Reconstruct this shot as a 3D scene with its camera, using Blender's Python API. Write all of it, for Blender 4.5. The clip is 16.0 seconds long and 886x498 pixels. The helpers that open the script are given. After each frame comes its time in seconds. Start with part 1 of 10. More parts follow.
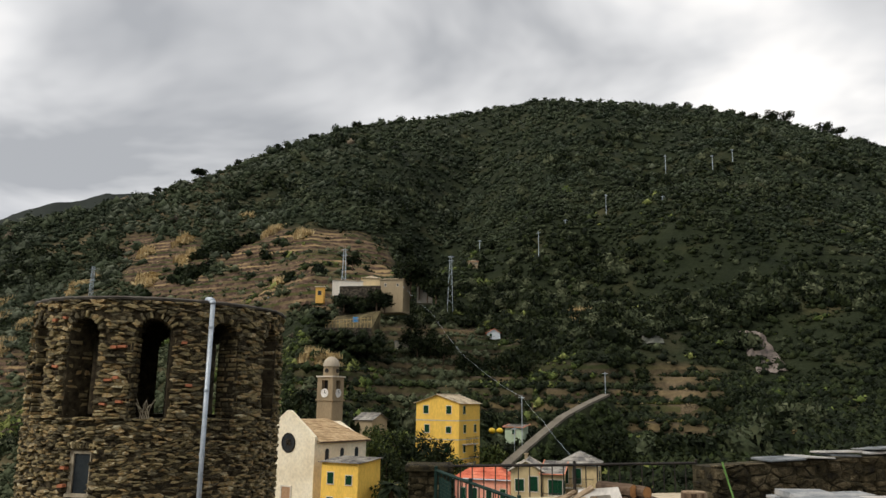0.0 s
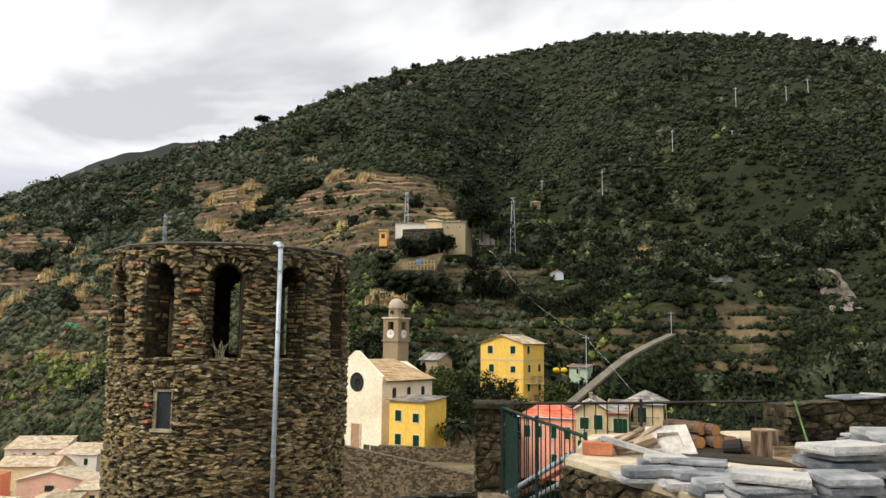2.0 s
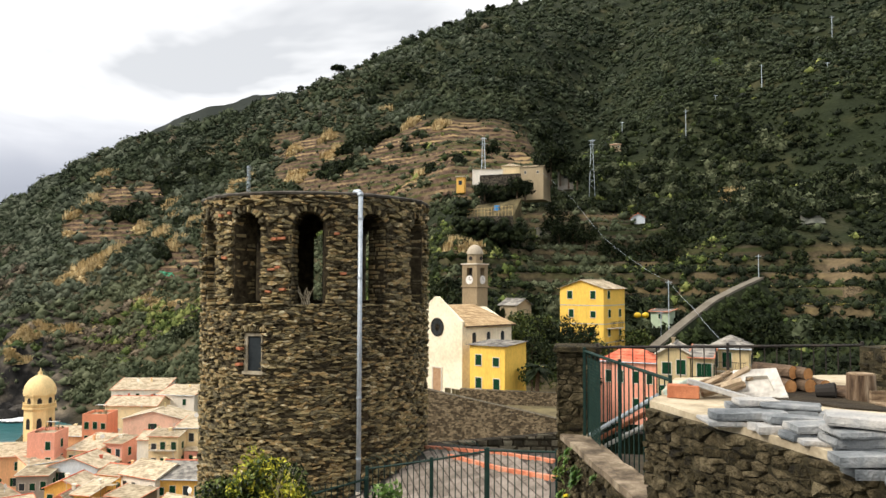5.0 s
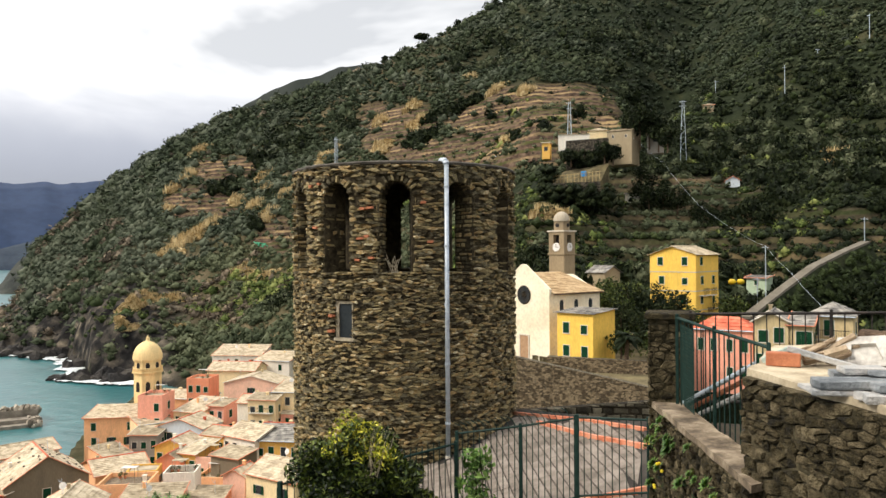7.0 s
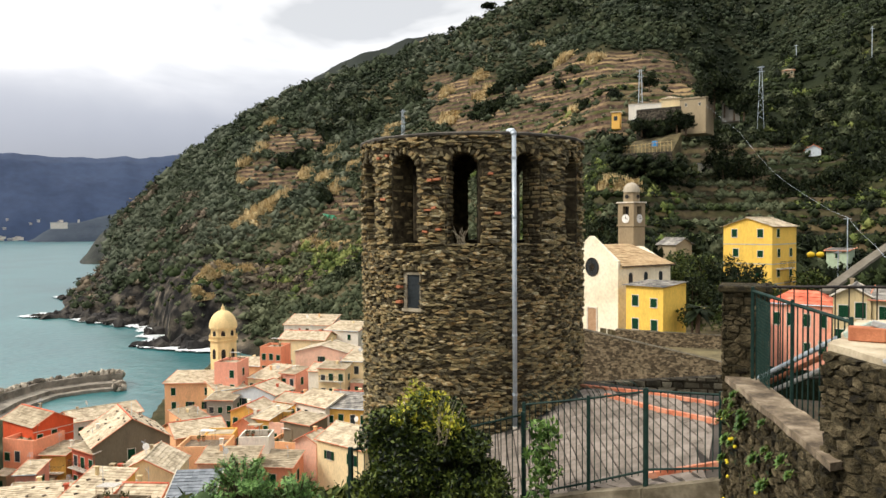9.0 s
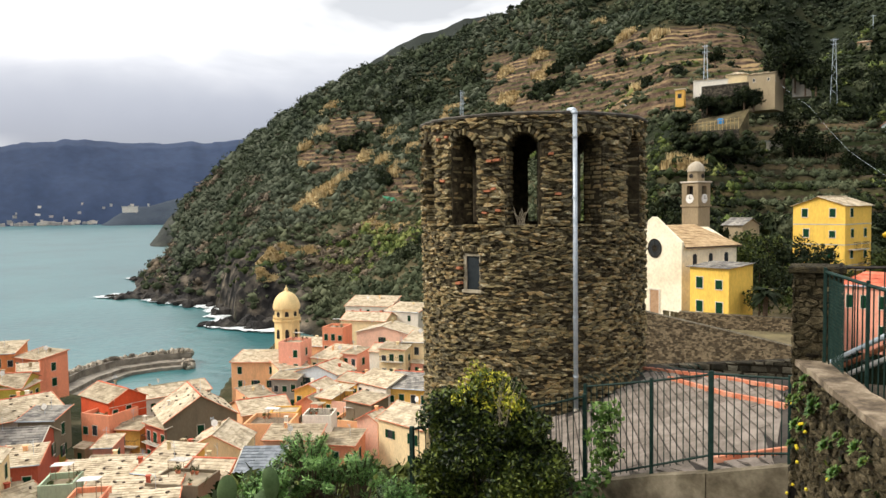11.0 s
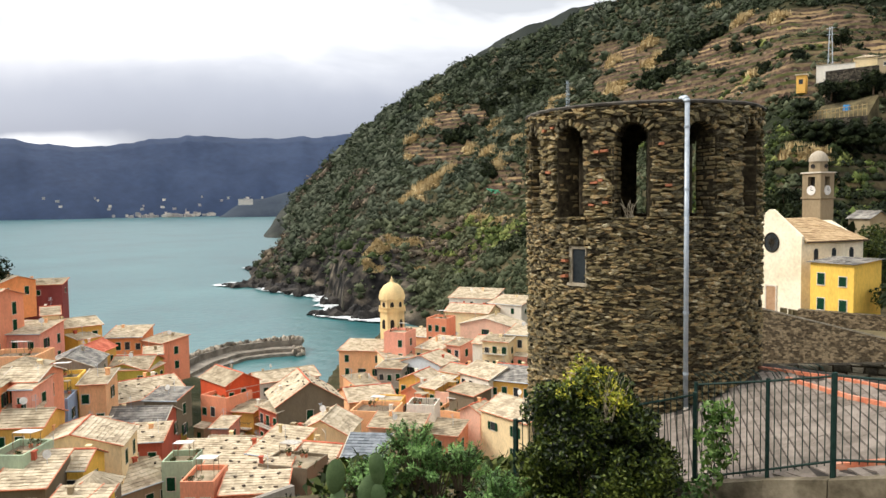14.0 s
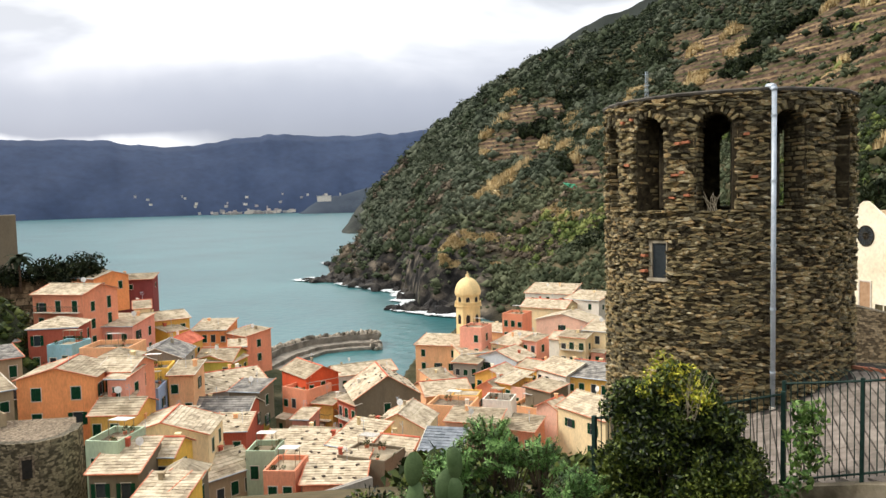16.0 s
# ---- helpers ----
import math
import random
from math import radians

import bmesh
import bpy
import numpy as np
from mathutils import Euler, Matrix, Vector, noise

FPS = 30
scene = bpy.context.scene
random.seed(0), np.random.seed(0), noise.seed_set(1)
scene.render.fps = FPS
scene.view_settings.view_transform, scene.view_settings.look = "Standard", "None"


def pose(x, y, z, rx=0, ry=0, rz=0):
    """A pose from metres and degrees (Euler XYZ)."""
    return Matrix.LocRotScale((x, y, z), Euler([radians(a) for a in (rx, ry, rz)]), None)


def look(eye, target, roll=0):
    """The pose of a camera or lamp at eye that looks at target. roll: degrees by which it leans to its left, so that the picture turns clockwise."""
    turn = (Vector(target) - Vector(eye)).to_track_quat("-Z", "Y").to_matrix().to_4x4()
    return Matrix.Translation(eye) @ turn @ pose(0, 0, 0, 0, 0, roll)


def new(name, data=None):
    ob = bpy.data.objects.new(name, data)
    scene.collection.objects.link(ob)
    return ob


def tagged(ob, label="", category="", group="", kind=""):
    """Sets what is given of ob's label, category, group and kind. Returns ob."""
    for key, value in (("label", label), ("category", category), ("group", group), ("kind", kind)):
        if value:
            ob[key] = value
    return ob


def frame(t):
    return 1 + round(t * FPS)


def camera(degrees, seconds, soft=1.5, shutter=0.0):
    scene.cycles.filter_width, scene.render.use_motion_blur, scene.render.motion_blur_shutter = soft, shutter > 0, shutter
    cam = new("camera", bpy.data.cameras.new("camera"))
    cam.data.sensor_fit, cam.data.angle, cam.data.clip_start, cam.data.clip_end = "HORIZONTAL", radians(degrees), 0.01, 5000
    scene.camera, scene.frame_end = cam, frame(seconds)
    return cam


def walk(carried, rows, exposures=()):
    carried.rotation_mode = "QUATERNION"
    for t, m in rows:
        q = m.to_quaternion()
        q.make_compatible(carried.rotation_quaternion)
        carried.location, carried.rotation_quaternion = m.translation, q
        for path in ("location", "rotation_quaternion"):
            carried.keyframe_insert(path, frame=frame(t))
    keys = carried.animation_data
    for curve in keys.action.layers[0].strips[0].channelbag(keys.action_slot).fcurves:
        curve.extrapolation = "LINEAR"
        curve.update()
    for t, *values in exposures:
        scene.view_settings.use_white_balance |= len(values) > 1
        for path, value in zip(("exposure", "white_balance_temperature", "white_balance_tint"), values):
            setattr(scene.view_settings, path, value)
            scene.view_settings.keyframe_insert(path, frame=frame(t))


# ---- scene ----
# The camera: turned by hand on one spot, high over a village by the sea.
EYE = 50.0
cam = camera(60.377, 16.0, soft=1.5)
ROWS = [
    (0.0, 0.000, 0.000, -0.000, -0.08, 11.16, -0.83),
    (0.5, -0.004, 0.002, -0.004, 1.18, 9.81, -0.83),
    (1.0, -0.008, 0.004, -0.007, 2.45, 8.62, -0.85),
    (1.5, -0.013, 0.006, -0.011, 3.45, 7.52, -0.74),
    (2.0, -0.017, 0.008, -0.014, 4.68, 6.74, -0.59),
    (2.5, -0.021, 0.010, -0.017, 5.82, 5.87, -0.51),
    (3.0, -0.025, 0.012, -0.021, 6.66, 4.98, -0.50),
    (5.5, -0.047, 0.020, -0.036, 11.92, 2.13, -0.04),
    (6.0, -0.051, 0.022, -0.039, 13.49, 1.54, 0.09),
    (6.5, -0.056, 0.023, -0.042, 15.32, 0.96, 0.19),
    (7.0, -0.060, 0.024, -0.045, 17.04, 0.27, 0.38),
    (7.5, -0.065, 0.026, -0.048, 18.31, -0.43, 0.52),
    (8.0, -0.069, 0.027, -0.050, 19.73, -0.89, 0.56),
    (8.5, -0.073, 0.028, -0.053, 20.96, -1.33, 0.44),
    (9.0, -0.078, 0.029, -0.056, 22.05, -1.81, 0.39),
    (11.5, -0.100, 0.033, -0.068, 27.06, -3.49, 0.74),
    (12.0, -0.105, 0.034, -0.070, 27.56, -3.85, 0.59),
    (12.5, -0.110, 0.034, -0.072, 29.34, -3.76, 0.64),
    (13.0, -0.114, 0.035, -0.074, 30.74, -3.59, 0.54),
    (13.5, -0.119, 0.035, -0.076, 32.44, -3.37, 0.58),
    (14.0, -0.123, 0.036, -0.078, 34.29, -3.60, 0.80),
    (14.5, -0.128, 0.036, -0.080, 35.86, -3.51, 1.07),
    (15.0, -0.133, 0.036, -0.082, 37.38, -3.79, 1.30),
    (15.5, -0.137, 0.036, -0.083, 38.83, -3.97, 1.39),
    (16.0, -0.142, 0.037, -0.085, 39.95, -3.86, 1.34),
]
EXPOSURES = [(0.0, 0.42, 6850, 10), (1.5, 0.75, 6850, 10), (3.0, 1.32, 6950, 10), (5.4, 1.18, 6950, 10), (7.0, 1.17, 6950, 10), (9.0, 1.15, 6950, 10), (12.5, 1.17, 6850, 10), (16.0, 1.17, 6750, 10)]
walk(cam, [(t, pose(x, y, EYE + z, 90 + pitch, roll, yaw)) for t, x, y, z, yaw, pitch, roll in ROWS], EXPOSURES)

# ---- world and sun ----
world = bpy.data.worlds.new("overcast_sky")
scene.world = world
world.use_nodes = True


def build_world(nt):
    nt.nodes.clear()
    n, ln = nt.nodes.new, nt.links.new
    out, bg = n("ShaderNodeOutputWorld"), n("ShaderNodeBackground")
    sky = n("ShaderNodeTexSky")
    sky.sky_type, sky.sun_disc = "NISHITA", False
    sky.sun_elevation, sky.sun_rotation = radians(38), radians(-75)
    tc = n("ShaderNodeTexCoord")
    sep = n("ShaderNodeSeparateXYZ")
    ln(tc.outputs["Generated"], sep.inputs[0])
    # cloud deck: directions flattened onto a plane overhead, so that clouds crowd towards the horizon
    up = n("ShaderNodeMath"); up.operation = "ADD"; up.inputs[1].default_value = 0.16
    ln(sep.outputs["Z"], up.inputs[0])
    mx = n("ShaderNodeMath"); mx.operation = "MAXIMUM"; mx.inputs[1].default_value = 0.05
    ln(up.outputs[0], mx.inputs[0])
    dv = n("ShaderNodeVectorMath"); dv.operation = "DIVIDE"
    cmb = n("ShaderNodeCombineXYZ")
    for k in range(3):
        ln(mx.outputs[0], cmb.inputs[k])
    ln(tc.outputs["Generated"], dv.inputs[0]); ln(cmb.outputs[0], dv.inputs[1])
    big = n("ShaderNodeTexNoise"); big.inputs["Scale"].default_value = 0.95; big.inputs["Detail"].default_value = 5; big.inputs["Roughness"].default_value = 0.5
    big.inputs["Distortion"].default_value = 0.35
    sh = n("ShaderNodeMapping"); sh.inputs["Location"].default_value = (0.55, 1.3, 0.2)
    ln(dv.outputs[0], sh.inputs["Vector"]); ln(sh.outputs[0], big.inputs["Vector"])
    ramp = n("ShaderNodeValToRGB")
    e = ramp.color_ramp.elements
    e[0].position, e[0].color = 0.39, (0.36, 0.38, 0.415, 1)
    e[1].position, e[1].color = 0.60, (1.0, 1.0, 1.01, 1)
    mid = e.new(0.50); mid.color = (0.66, 0.68, 0.715, 1)
    ln(big.outputs["Fac"], ramp.inputs[0])
    # thick bank low over the open sea, with a paler gap under it
    low = n("ShaderNodeMapRange"); low.inputs["From Min"].default_value = 0.13; low.inputs["From Max"].default_value = 0.27
    low.interpolation_type = "SMOOTHSTEP"
    wob = n("ShaderNodeTexNoise"); wob.inputs["Scale"].default_value = 3.5; wob.inputs["Detail"].default_value = 5
    ln(tc.outputs["Generated"], wob.inputs["Vector"])
    tilt = n("ShaderNodeMath"); tilt.operation = "MULTIPLY_ADD"; tilt.inputs[1].default_value = 0.09
    sub = n("ShaderNodeMath"); sub.operation = "SUBTRACT"; sub.inputs[1].default_value = 0.5
    ln(wob.outputs["Fac"], sub.inputs[0]); ln(sub.outputs[0], tilt.inputs[0]); ln(sep.outputs["Z"], tilt.inputs[2])
    ln(tilt.outputs[0], low.inputs["Value"])
    gap = n("ShaderNodeValToRGB")
    g = gap.color_ramp.elements
    g[0].position, g[0].color = 0.055, (0.66, 0.68, 0.72, 1)
    g[1].position, g[1].color = 0.20, (0.36, 0.38, 0.44, 1)
    g.new(0.079).color = (0.62, 0.64, 0.69, 1)
    g.new(0.094).color = (0.205, 0.225, 0.29, 1)
    ln(tilt.outputs[0], gap.inputs[0])
    # the pale gap under the bank closes towards the land, where cloud sits on the hills
    bearing = n("ShaderNodeMath"); bearing.operation = "ARCTAN2"
    ln(sep.outputs["X"], bearing.inputs[0]); ln(sep.outputs["Y"], bearing.inputs[1])
    shut = n("ShaderNodeMapRange"); shut.interpolation_type = "SMOOTHSTEP"
    shut.inputs["From Min"].default_value, shut.inputs["From Max"].default_value = radians(-62), radians(-54)
    ln(bearing.outputs[0], shut.inputs["Value"])
    lid = n("ShaderNodeMix"); lid.data_type = "RGBA"
    ln(shut.outputs["Result"], lid.inputs["Factor"]); ln(gap.outputs["Color"], lid.inputs["A"])
    heavy = n("ShaderNodeValToRGB")
    hv = heavy.color_ramp.elements
    hv[0].position, hv[0].color = 0.06, (0.15, 0.17, 0.225, 1)
    hv[1].position, hv[1].color = 0.20, (0.36, 0.38, 0.44, 1)
    hv.new(0.11).color = (0.215, 0.235, 0.295, 1)
    ln(tilt.outputs[0], heavy.inputs[0]); ln(heavy.outputs["Color"], lid.inputs["B"])
    bank = n("ShaderNodeMix"); bank.data_type = "RGBA"
    ln(low.outputs["Result"], bank.inputs["Factor"])
    ln(lid.outputs["Result"], bank.inputs["A"])
    ln(ramp.outputs["Color"], bank.inputs["B"])
    sc = n("ShaderNodeVectorMath"); sc.operation = "SCALE"; sc.inputs["Scale"].default_value = 0.08
    ln(sky.outputs["Color"], sc.inputs[0])
    mixn = n("ShaderNodeMix"); mixn.data_type = "RGBA"; mixn.inputs["Factor"].default_value = 0.93
    ln(sc.outputs[0], mixn.inputs["A"]); ln(bank.outputs["Result"], mixn.inputs["B"])
    ln(mixn.outputs["Result"], bg.inputs["Color"])
    bg.inputs["Strength"].default_value = 0.92
    ln(bg.outputs[0], out.inputs[0])


build_world(world.node_tree)
sun_data = bpy.data.lights.new("sun", "SUN")
sun_data.energy, sun_data.angle, sun_data.color = 1.45, radians(20), (1.0, 0.95, 0.88)
sun = new("sun", sun_data)
sun.matrix_world = look((-200, -60, 260), (0, 60, 40))
# ---- materials ----
def material(name, colours, scale=4.0, rough=0.85, bump=0.3, fine=40.0, metal=0.0, detail=6.0, spread=(0.35, 0.65), obj_rand=0.0, island=0.0, stretch=(1, 1, 1), bump_dist=0.02, coords="Object", spec=0.3):
    """Noise-mottled surface: two or three colours over a large noise, fine grain on top, relief from both."""
    m = bpy.data.materials.new(name)
    m.use_nodes = True
    nt = m.node_tree
    n, ln = nt.nodes.new, nt.links.new
    bsdf = nt.nodes["Principled BSDF"]
    bsdf.inputs["Roughness"].default_value, bsdf.inputs["Metallic"].default_value = rough, metal
    bsdf.inputs["Specular IOR Level"].default_value = spec
    tc, mp = n("ShaderNodeTexCoord"), n("ShaderNodeMapping")
    mp.inputs["Scale"].default_value = stretch
    if coords == "World":
        geo = n("ShaderNodeNewGeometry")
        ln(geo.outputs["Position"], mp.inputs["Vector"])
    else:
        ln(tc.outputs[coords], mp.inputs["Vector"])
    a, b = n("ShaderNodeTexNoise"), n("ShaderNodeTexNoise")
    a.inputs["Scale"].default_value, a.inputs["Detail"].default_value, a.inputs["Roughness"].default_value = scale, detail, 0.62
    b.inputs["Scale"].default_value, b.inputs["Detail"].default_value = fine, 4
    ln(mp.outputs[0], a.inputs["Vector"]); ln(mp.outputs[0], b.inputs["Vector"])
    ramp = n("ShaderNodeValToRGB")
    el = ramp.color_ramp.elements
    el[0].position, el[0].color = spread[0], (*colours[0], 1)
    el[1].position, el[1].color = spread[1], (*colours[-1], 1)
    for k, c in enumerate(colours[1:-1]):
        x = el.new(spread[0] + (spread[1] - spread[0]) * (k + 1) / (len(colours) - 1))
        x.color = (*c, 1)
    fac = a.outputs["Fac"]
    if obj_rand or island:
        add = n("ShaderNodeMath"); add.operation = "MULTIPLY_ADD"
        src = n("ShaderNodeObjectInfo").outputs["Random"] if obj_rand else n("ShaderNodeNewGeometry").outputs["Random Per Island"]
        sub = n("ShaderNodeMath"); sub.operation = "SUBTRACT"; sub.inputs[1].default_value = 0.5
        ln(src, sub.inputs[0]); ln(sub.outputs[0], add.inputs[0])
        add.inputs[1].default_value = obj_rand or island
        ln(fac, add.inputs[2])
        fac = add.outputs[0]
    ln(fac, ramp.inputs[0])
    grain = n("ShaderNodeMapRange")
    grain.inputs["To Min"].default_value, grain.inputs["To Max"].default_value = 0.72, 1.25
    ln(b.outputs["Fac"], grain.inputs["Value"])
    mul = n("ShaderNodeVectorMath"); mul.operation = "SCALE"
    ln(ramp.outputs["Color"], mul.inputs[0]); ln(grain.outputs["Result"], mul.inputs["Scale"])
    ln(mul.outputs[0], bsdf.inputs["Base Color"])
    if bump:
        s = n("ShaderNodeMath"); s.operation = "ADD"
        ln(a.outputs["Fac"], s.inputs[0]); ln(b.outputs["Fac"], s.inputs[1])
        bp = n("ShaderNodeBump")
        bp.inputs["Strength"].default_value, bp.inputs["Distance"].default_value = bump, bump_dist
        ln(s.outputs[0], bp.inputs["Height"]); ln(bp.outputs[0], bsdf.inputs["Normal"])
    return m


def shade(c, k):
    return tuple(min(1, v * k) for v in c)


def plaster(name, c):
    """Weathered lime plaster, with rain streaks that run down the wall."""
    return material(name, [shade(c, 0.82), c, shade(c, 1.06)], scale=0.5, fine=6.0, rough=0.92, bump=0.15, spread=(0.3, 0.7), stretch=(1, 1, 0.35), coords="World", detail=8)


M = {}
M["rubble"] = material("schist_rubble", [(0.022, 0.017, 0.009), (0.090, 0.068, 0.033), (0.165, 0.145, 0.092), (0.245, 0.190, 0.090), (0.350, 0.285, 0.150), (0.350, 0.225, 0.090), (0.580, 0.510, 0.330)], scale=9, fine=45, rough=0.95, bump=1.0, island=0.72, spread=(0.10, 0.92), bump_dist=0.04, detail=9)
M["stone"] = material("schist_stone", [(0.022, 0.017, 0.009), (0.090, 0.068, 0.033), (0.165, 0.145, 0.092), (0.245, 0.190, 0.090), (0.350, 0.285, 0.150), (0.350, 0.225, 0.090), (0.580, 0.510, 0.330)], scale=9, fine=45, rough=0.95, bump=1.0, obj_rand=0.72, spread=(0.10, 0.92), bump_dist=0.04, detail=9)
M["wallstone"] = material("grey_wall_stone", [(0.030, 0.025, 0.016), (0.080, 0.067, 0.042), (0.15, 0.128, 0.085), (0.27, 0.235, 0.165)], scale=4, fine=30, rough=0.95, bump=0.8, obj_rand=0.7, spread=(0.15, 0.85), bump_dist=0.025)
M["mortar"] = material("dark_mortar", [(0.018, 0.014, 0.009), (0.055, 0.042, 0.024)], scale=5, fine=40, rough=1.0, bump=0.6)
M["towermortar"] = material("earthy_mortar", [(0.018, 0.014, 0.008), (0.052, 0.040, 0.022), (0.095, 0.075, 0.043)], scale=6, fine=50, rough=1.0, bump=0.8)
M["palemortar"] = material("lime_mortar", [(0.035, 0.030, 0.019), (0.10, 0.085, 0.058), (0.19, 0.165, 0.12)], scale=3, fine=30, rough=1.0, bump=0.8)
M["greystone"] = material("grey_rubble", [(0.035, 0.030, 0.020), (0.085, 0.072, 0.047), (0.155, 0.132, 0.09), (0.27, 0.235, 0.165)], scale=2.2, fine=18, rough=0.95, bump=0.9, island=0.65, bump_dist=0.03, spread=(0.15, 0.85))
M["concrete"] = material("worn_concrete", [(0.30, 0.245, 0.165), (0.48, 0.405, 0.285), (0.60, 0.52, 0.385)], scale=2.5, fine=30, rough=0.95, bump=0.35)
M["slate"] = material("grey_slate", [(0.095, 0.108, 0.118), (0.20, 0.217, 0.227), (0.34, 0.345, 0.34), (0.47, 0.45, 0.42)], scale=5.0, fine=50, rough=0.75, bump=0.7, obj_rand=0.45, spread=(0.25, 0.75))
M["rooftile"] = material("pale_slab_roof", [(0.34, 0.275, 0.19), (0.52, 0.435, 0.305), (0.64, 0.55, 0.41)], scale=0.7, fine=4, rough=0.9, bump=0.4, coords="World", island=0.20, bump_dist=0.03)
M["tanroof"] = material("tan_slab_roof", [(0.23, 0.185, 0.12), (0.37, 0.305, 0.21), (0.49, 0.415, 0.295)], scale=0.45, fine=4, rough=0.9, bump=0.4, coords="World", island=0.18, bump_dist=0.04)
M["w_stonetan"] = plaster("plaster_stone_tan", (0.36, 0.285, 0.18))
M["coping"] = material("weathered_coping_stone", [(0.072, 0.055, 0.038), (0.189, 0.145, 0.099), (0.348, 0.283, 0.203)], scale=4, fine=30, rough=0.95, bump=0.5)
M["bastionstone"] = material("pale_bastion_stone", [(0.07, 0.058, 0.036), (0.17, 0.14, 0.088), (0.31, 0.255, 0.165)], scale=0.6, fine=5, rough=0.95, bump=0.6, island=0.5, coords="World", bump_dist=0.08)
M["darkstone"] = material("dark_retaining_stone", [(0.025, 0.022, 0.017), (0.06, 0.052, 0.038), (0.12, 0.10, 0.075)], scale=0.8, fine=5, rough=0.95, bump=0.6, island=0.5, coords="World", bump_dist=0.08)
M["greyroof"] = material("grey_slab_roof", [(0.13, 0.125, 0.12), (0.24, 0.225, 0.20), (0.36, 0.34, 0.30)], scale=0.6, fine=5, rough=0.9, bump=0.4, coords="World", island=0.25, bump_dist=0.05)
M["redtile"] = material("red_tile", [(0.45, 0.10, 0.055), (0.62, 0.16, 0.09), (0.70, 0.25, 0.15)], scale=0.7, fine=8, rough=0.85, bump=0.4, coords="World", bump_dist=0.04)
M["brick"] = material("red_brick", [(0.36, 0.12, 0.06), (0.52, 0.20, 0.10)], scale=6, fine=60, bump=0.3)
M["green_steel"] = material("dark_green_painted_steel", [(0.008, 0.024, 0.019), (0.018, 0.044, 0.036)], scale=8, fine=60, rough=0.6, bump=0.05, spec=0.15)
M["black_steel"] = material("dark_weathered_steel", [(0.014, 0.014, 0.013), (0.045, 0.034, 0.026)], scale=8, fine=60, rough=0.55, bump=0.1)
M["zinc"] = material("galvanised_pipe", [(0.36, 0.42, 0.48), (0.52, 0.58, 0.64)], scale=3, fine=30, rough=0.4, bump=0.03, metal=0.25)
M["wood"] = material("grey_weathered_wood", [(0.13, 0.085, 0.05), (0.28, 0.20, 0.125), (0.40, 0.31, 0.21)], scale=5, fine=40, rough=0.9, bump=0.5, stretch=(1, 1, 8))
M["stumpwood"] = material("cracked_grey_log", [(0.05, 0.03, 0.018), (0.16, 0.105, 0.065), (0.34, 0.265, 0.185)], scale=3, fine=30, rough=0.95, bump=0.8, stretch=(5, 5, 0.6))
M["cutwood"] = material("fresh_cut_wood", [(0.42, 0.18, 0.06), (0.62, 0.32, 0.13)], scale=9, fine=50, rough=0.8, bump=0.2)
M["bark"] = material("dark_bark", [(0.05, 0.032, 0.02), (0.15, 0.10, 0.065)], scale=6, fine=40, rough=0.95, bump=0.8)
# Openings get their inner shade as colour; also the black pot and clock hands.
M["dark"] = material("shade_and_black", [(0.015, 0.013, 0.012), (0.03, 0.026, 0.022)], scale=2, bump=0)
M["shutter"] = material("dark_green_shutter", [(0.004, 0.034, 0.015), (0.009, 0.055, 0.025)], scale=2, fine=20, rough=0.8, bump=0.1, spec=0.1)
M["paleframe"] = material("pale_stone_trim", [(0.55, 0.49, 0.40), (0.72, 0.66, 0.56)], scale=2, bump=0.1)
M["white"] = material("white_paint", [(0.62, 0.60, 0.56), (0.80, 0.79, 0.76)], scale=1.5, fine=15, rough=0.7, bump=0.1)
M["glass"] = material("window_glass", [(0.02, 0.025, 0.03), (0.05, 0.06, 0.065)], scale=1, bump=0, rough=0.15, spec=0.3)
M["foliage"] = material("scrub_leaves", [(0.011, 0.018, 0.006), (0.026, 0.039, 0.011), (0.055, 0.070, 0.021)], scale=0.025, fine=0.6, rough=0.8, bump=0, coords="World", island=0.16, spread=(0.3, 0.75), spec=0.15)
M["olive"] = material("olive_leaves", [(0.036, 0.048, 0.024), (0.068, 0.081, 0.042), (0.112, 0.123, 0.068)], scale=0.05, fine=0.8, rough=0.8, bump=0, coords="World", island=0.16, spec=0.15)
M["straw"] = material("dry_reeds", [(0.30, 0.21, 0.095), (0.50, 0.375, 0.185), (0.66, 0.525, 0.30)], scale=0.1, fine=1.0, rough=0.9, bump=0, coords="World", island=0.4, spec=0.1)
M["leaf"] = material("glossy_green_leaves", [(0.004, 0.009, 0.002), (0.024, 0.047, 0.007), (0.110, 0.142, 0.022)], scale=1.2, fine=8, rough=0.5, bump=0, coords="World", island=0.5, spec=0.3)
M["yleaf"] = material("yellow_green_leaves", [(0.15, 0.19, 0.012), (0.37, 0.37, 0.03), (0.58, 0.53, 0.06)], scale=2, fine=8, rough=0.55, bump=0, coords="World", island=0.5)
M["bleaf"] = material("bright_spurge_leaves", [(0.045, 0.115, 0.024), (0.120, 0.250, 0.058), (0.220, 0.390, 0.115)], scale=2, fine=8, rough=0.5, bump=0, coords="World", island=0.5)
M["cactus"] = material("cactus_green", [(0.07, 0.125, 0.045), (0.15, 0.22, 0.095)], scale=3, fine=40, rough=0.6, bump=0.2)
M["rock"] = material("sea_rock", [(0.007, 0.007, 0.007), (0.028, 0.025, 0.023), (0.072, 0.063, 0.052)], scale=0.12, fine=1.2, rough=0.9, bump=1.0, coords="World", bump_dist=0.6)
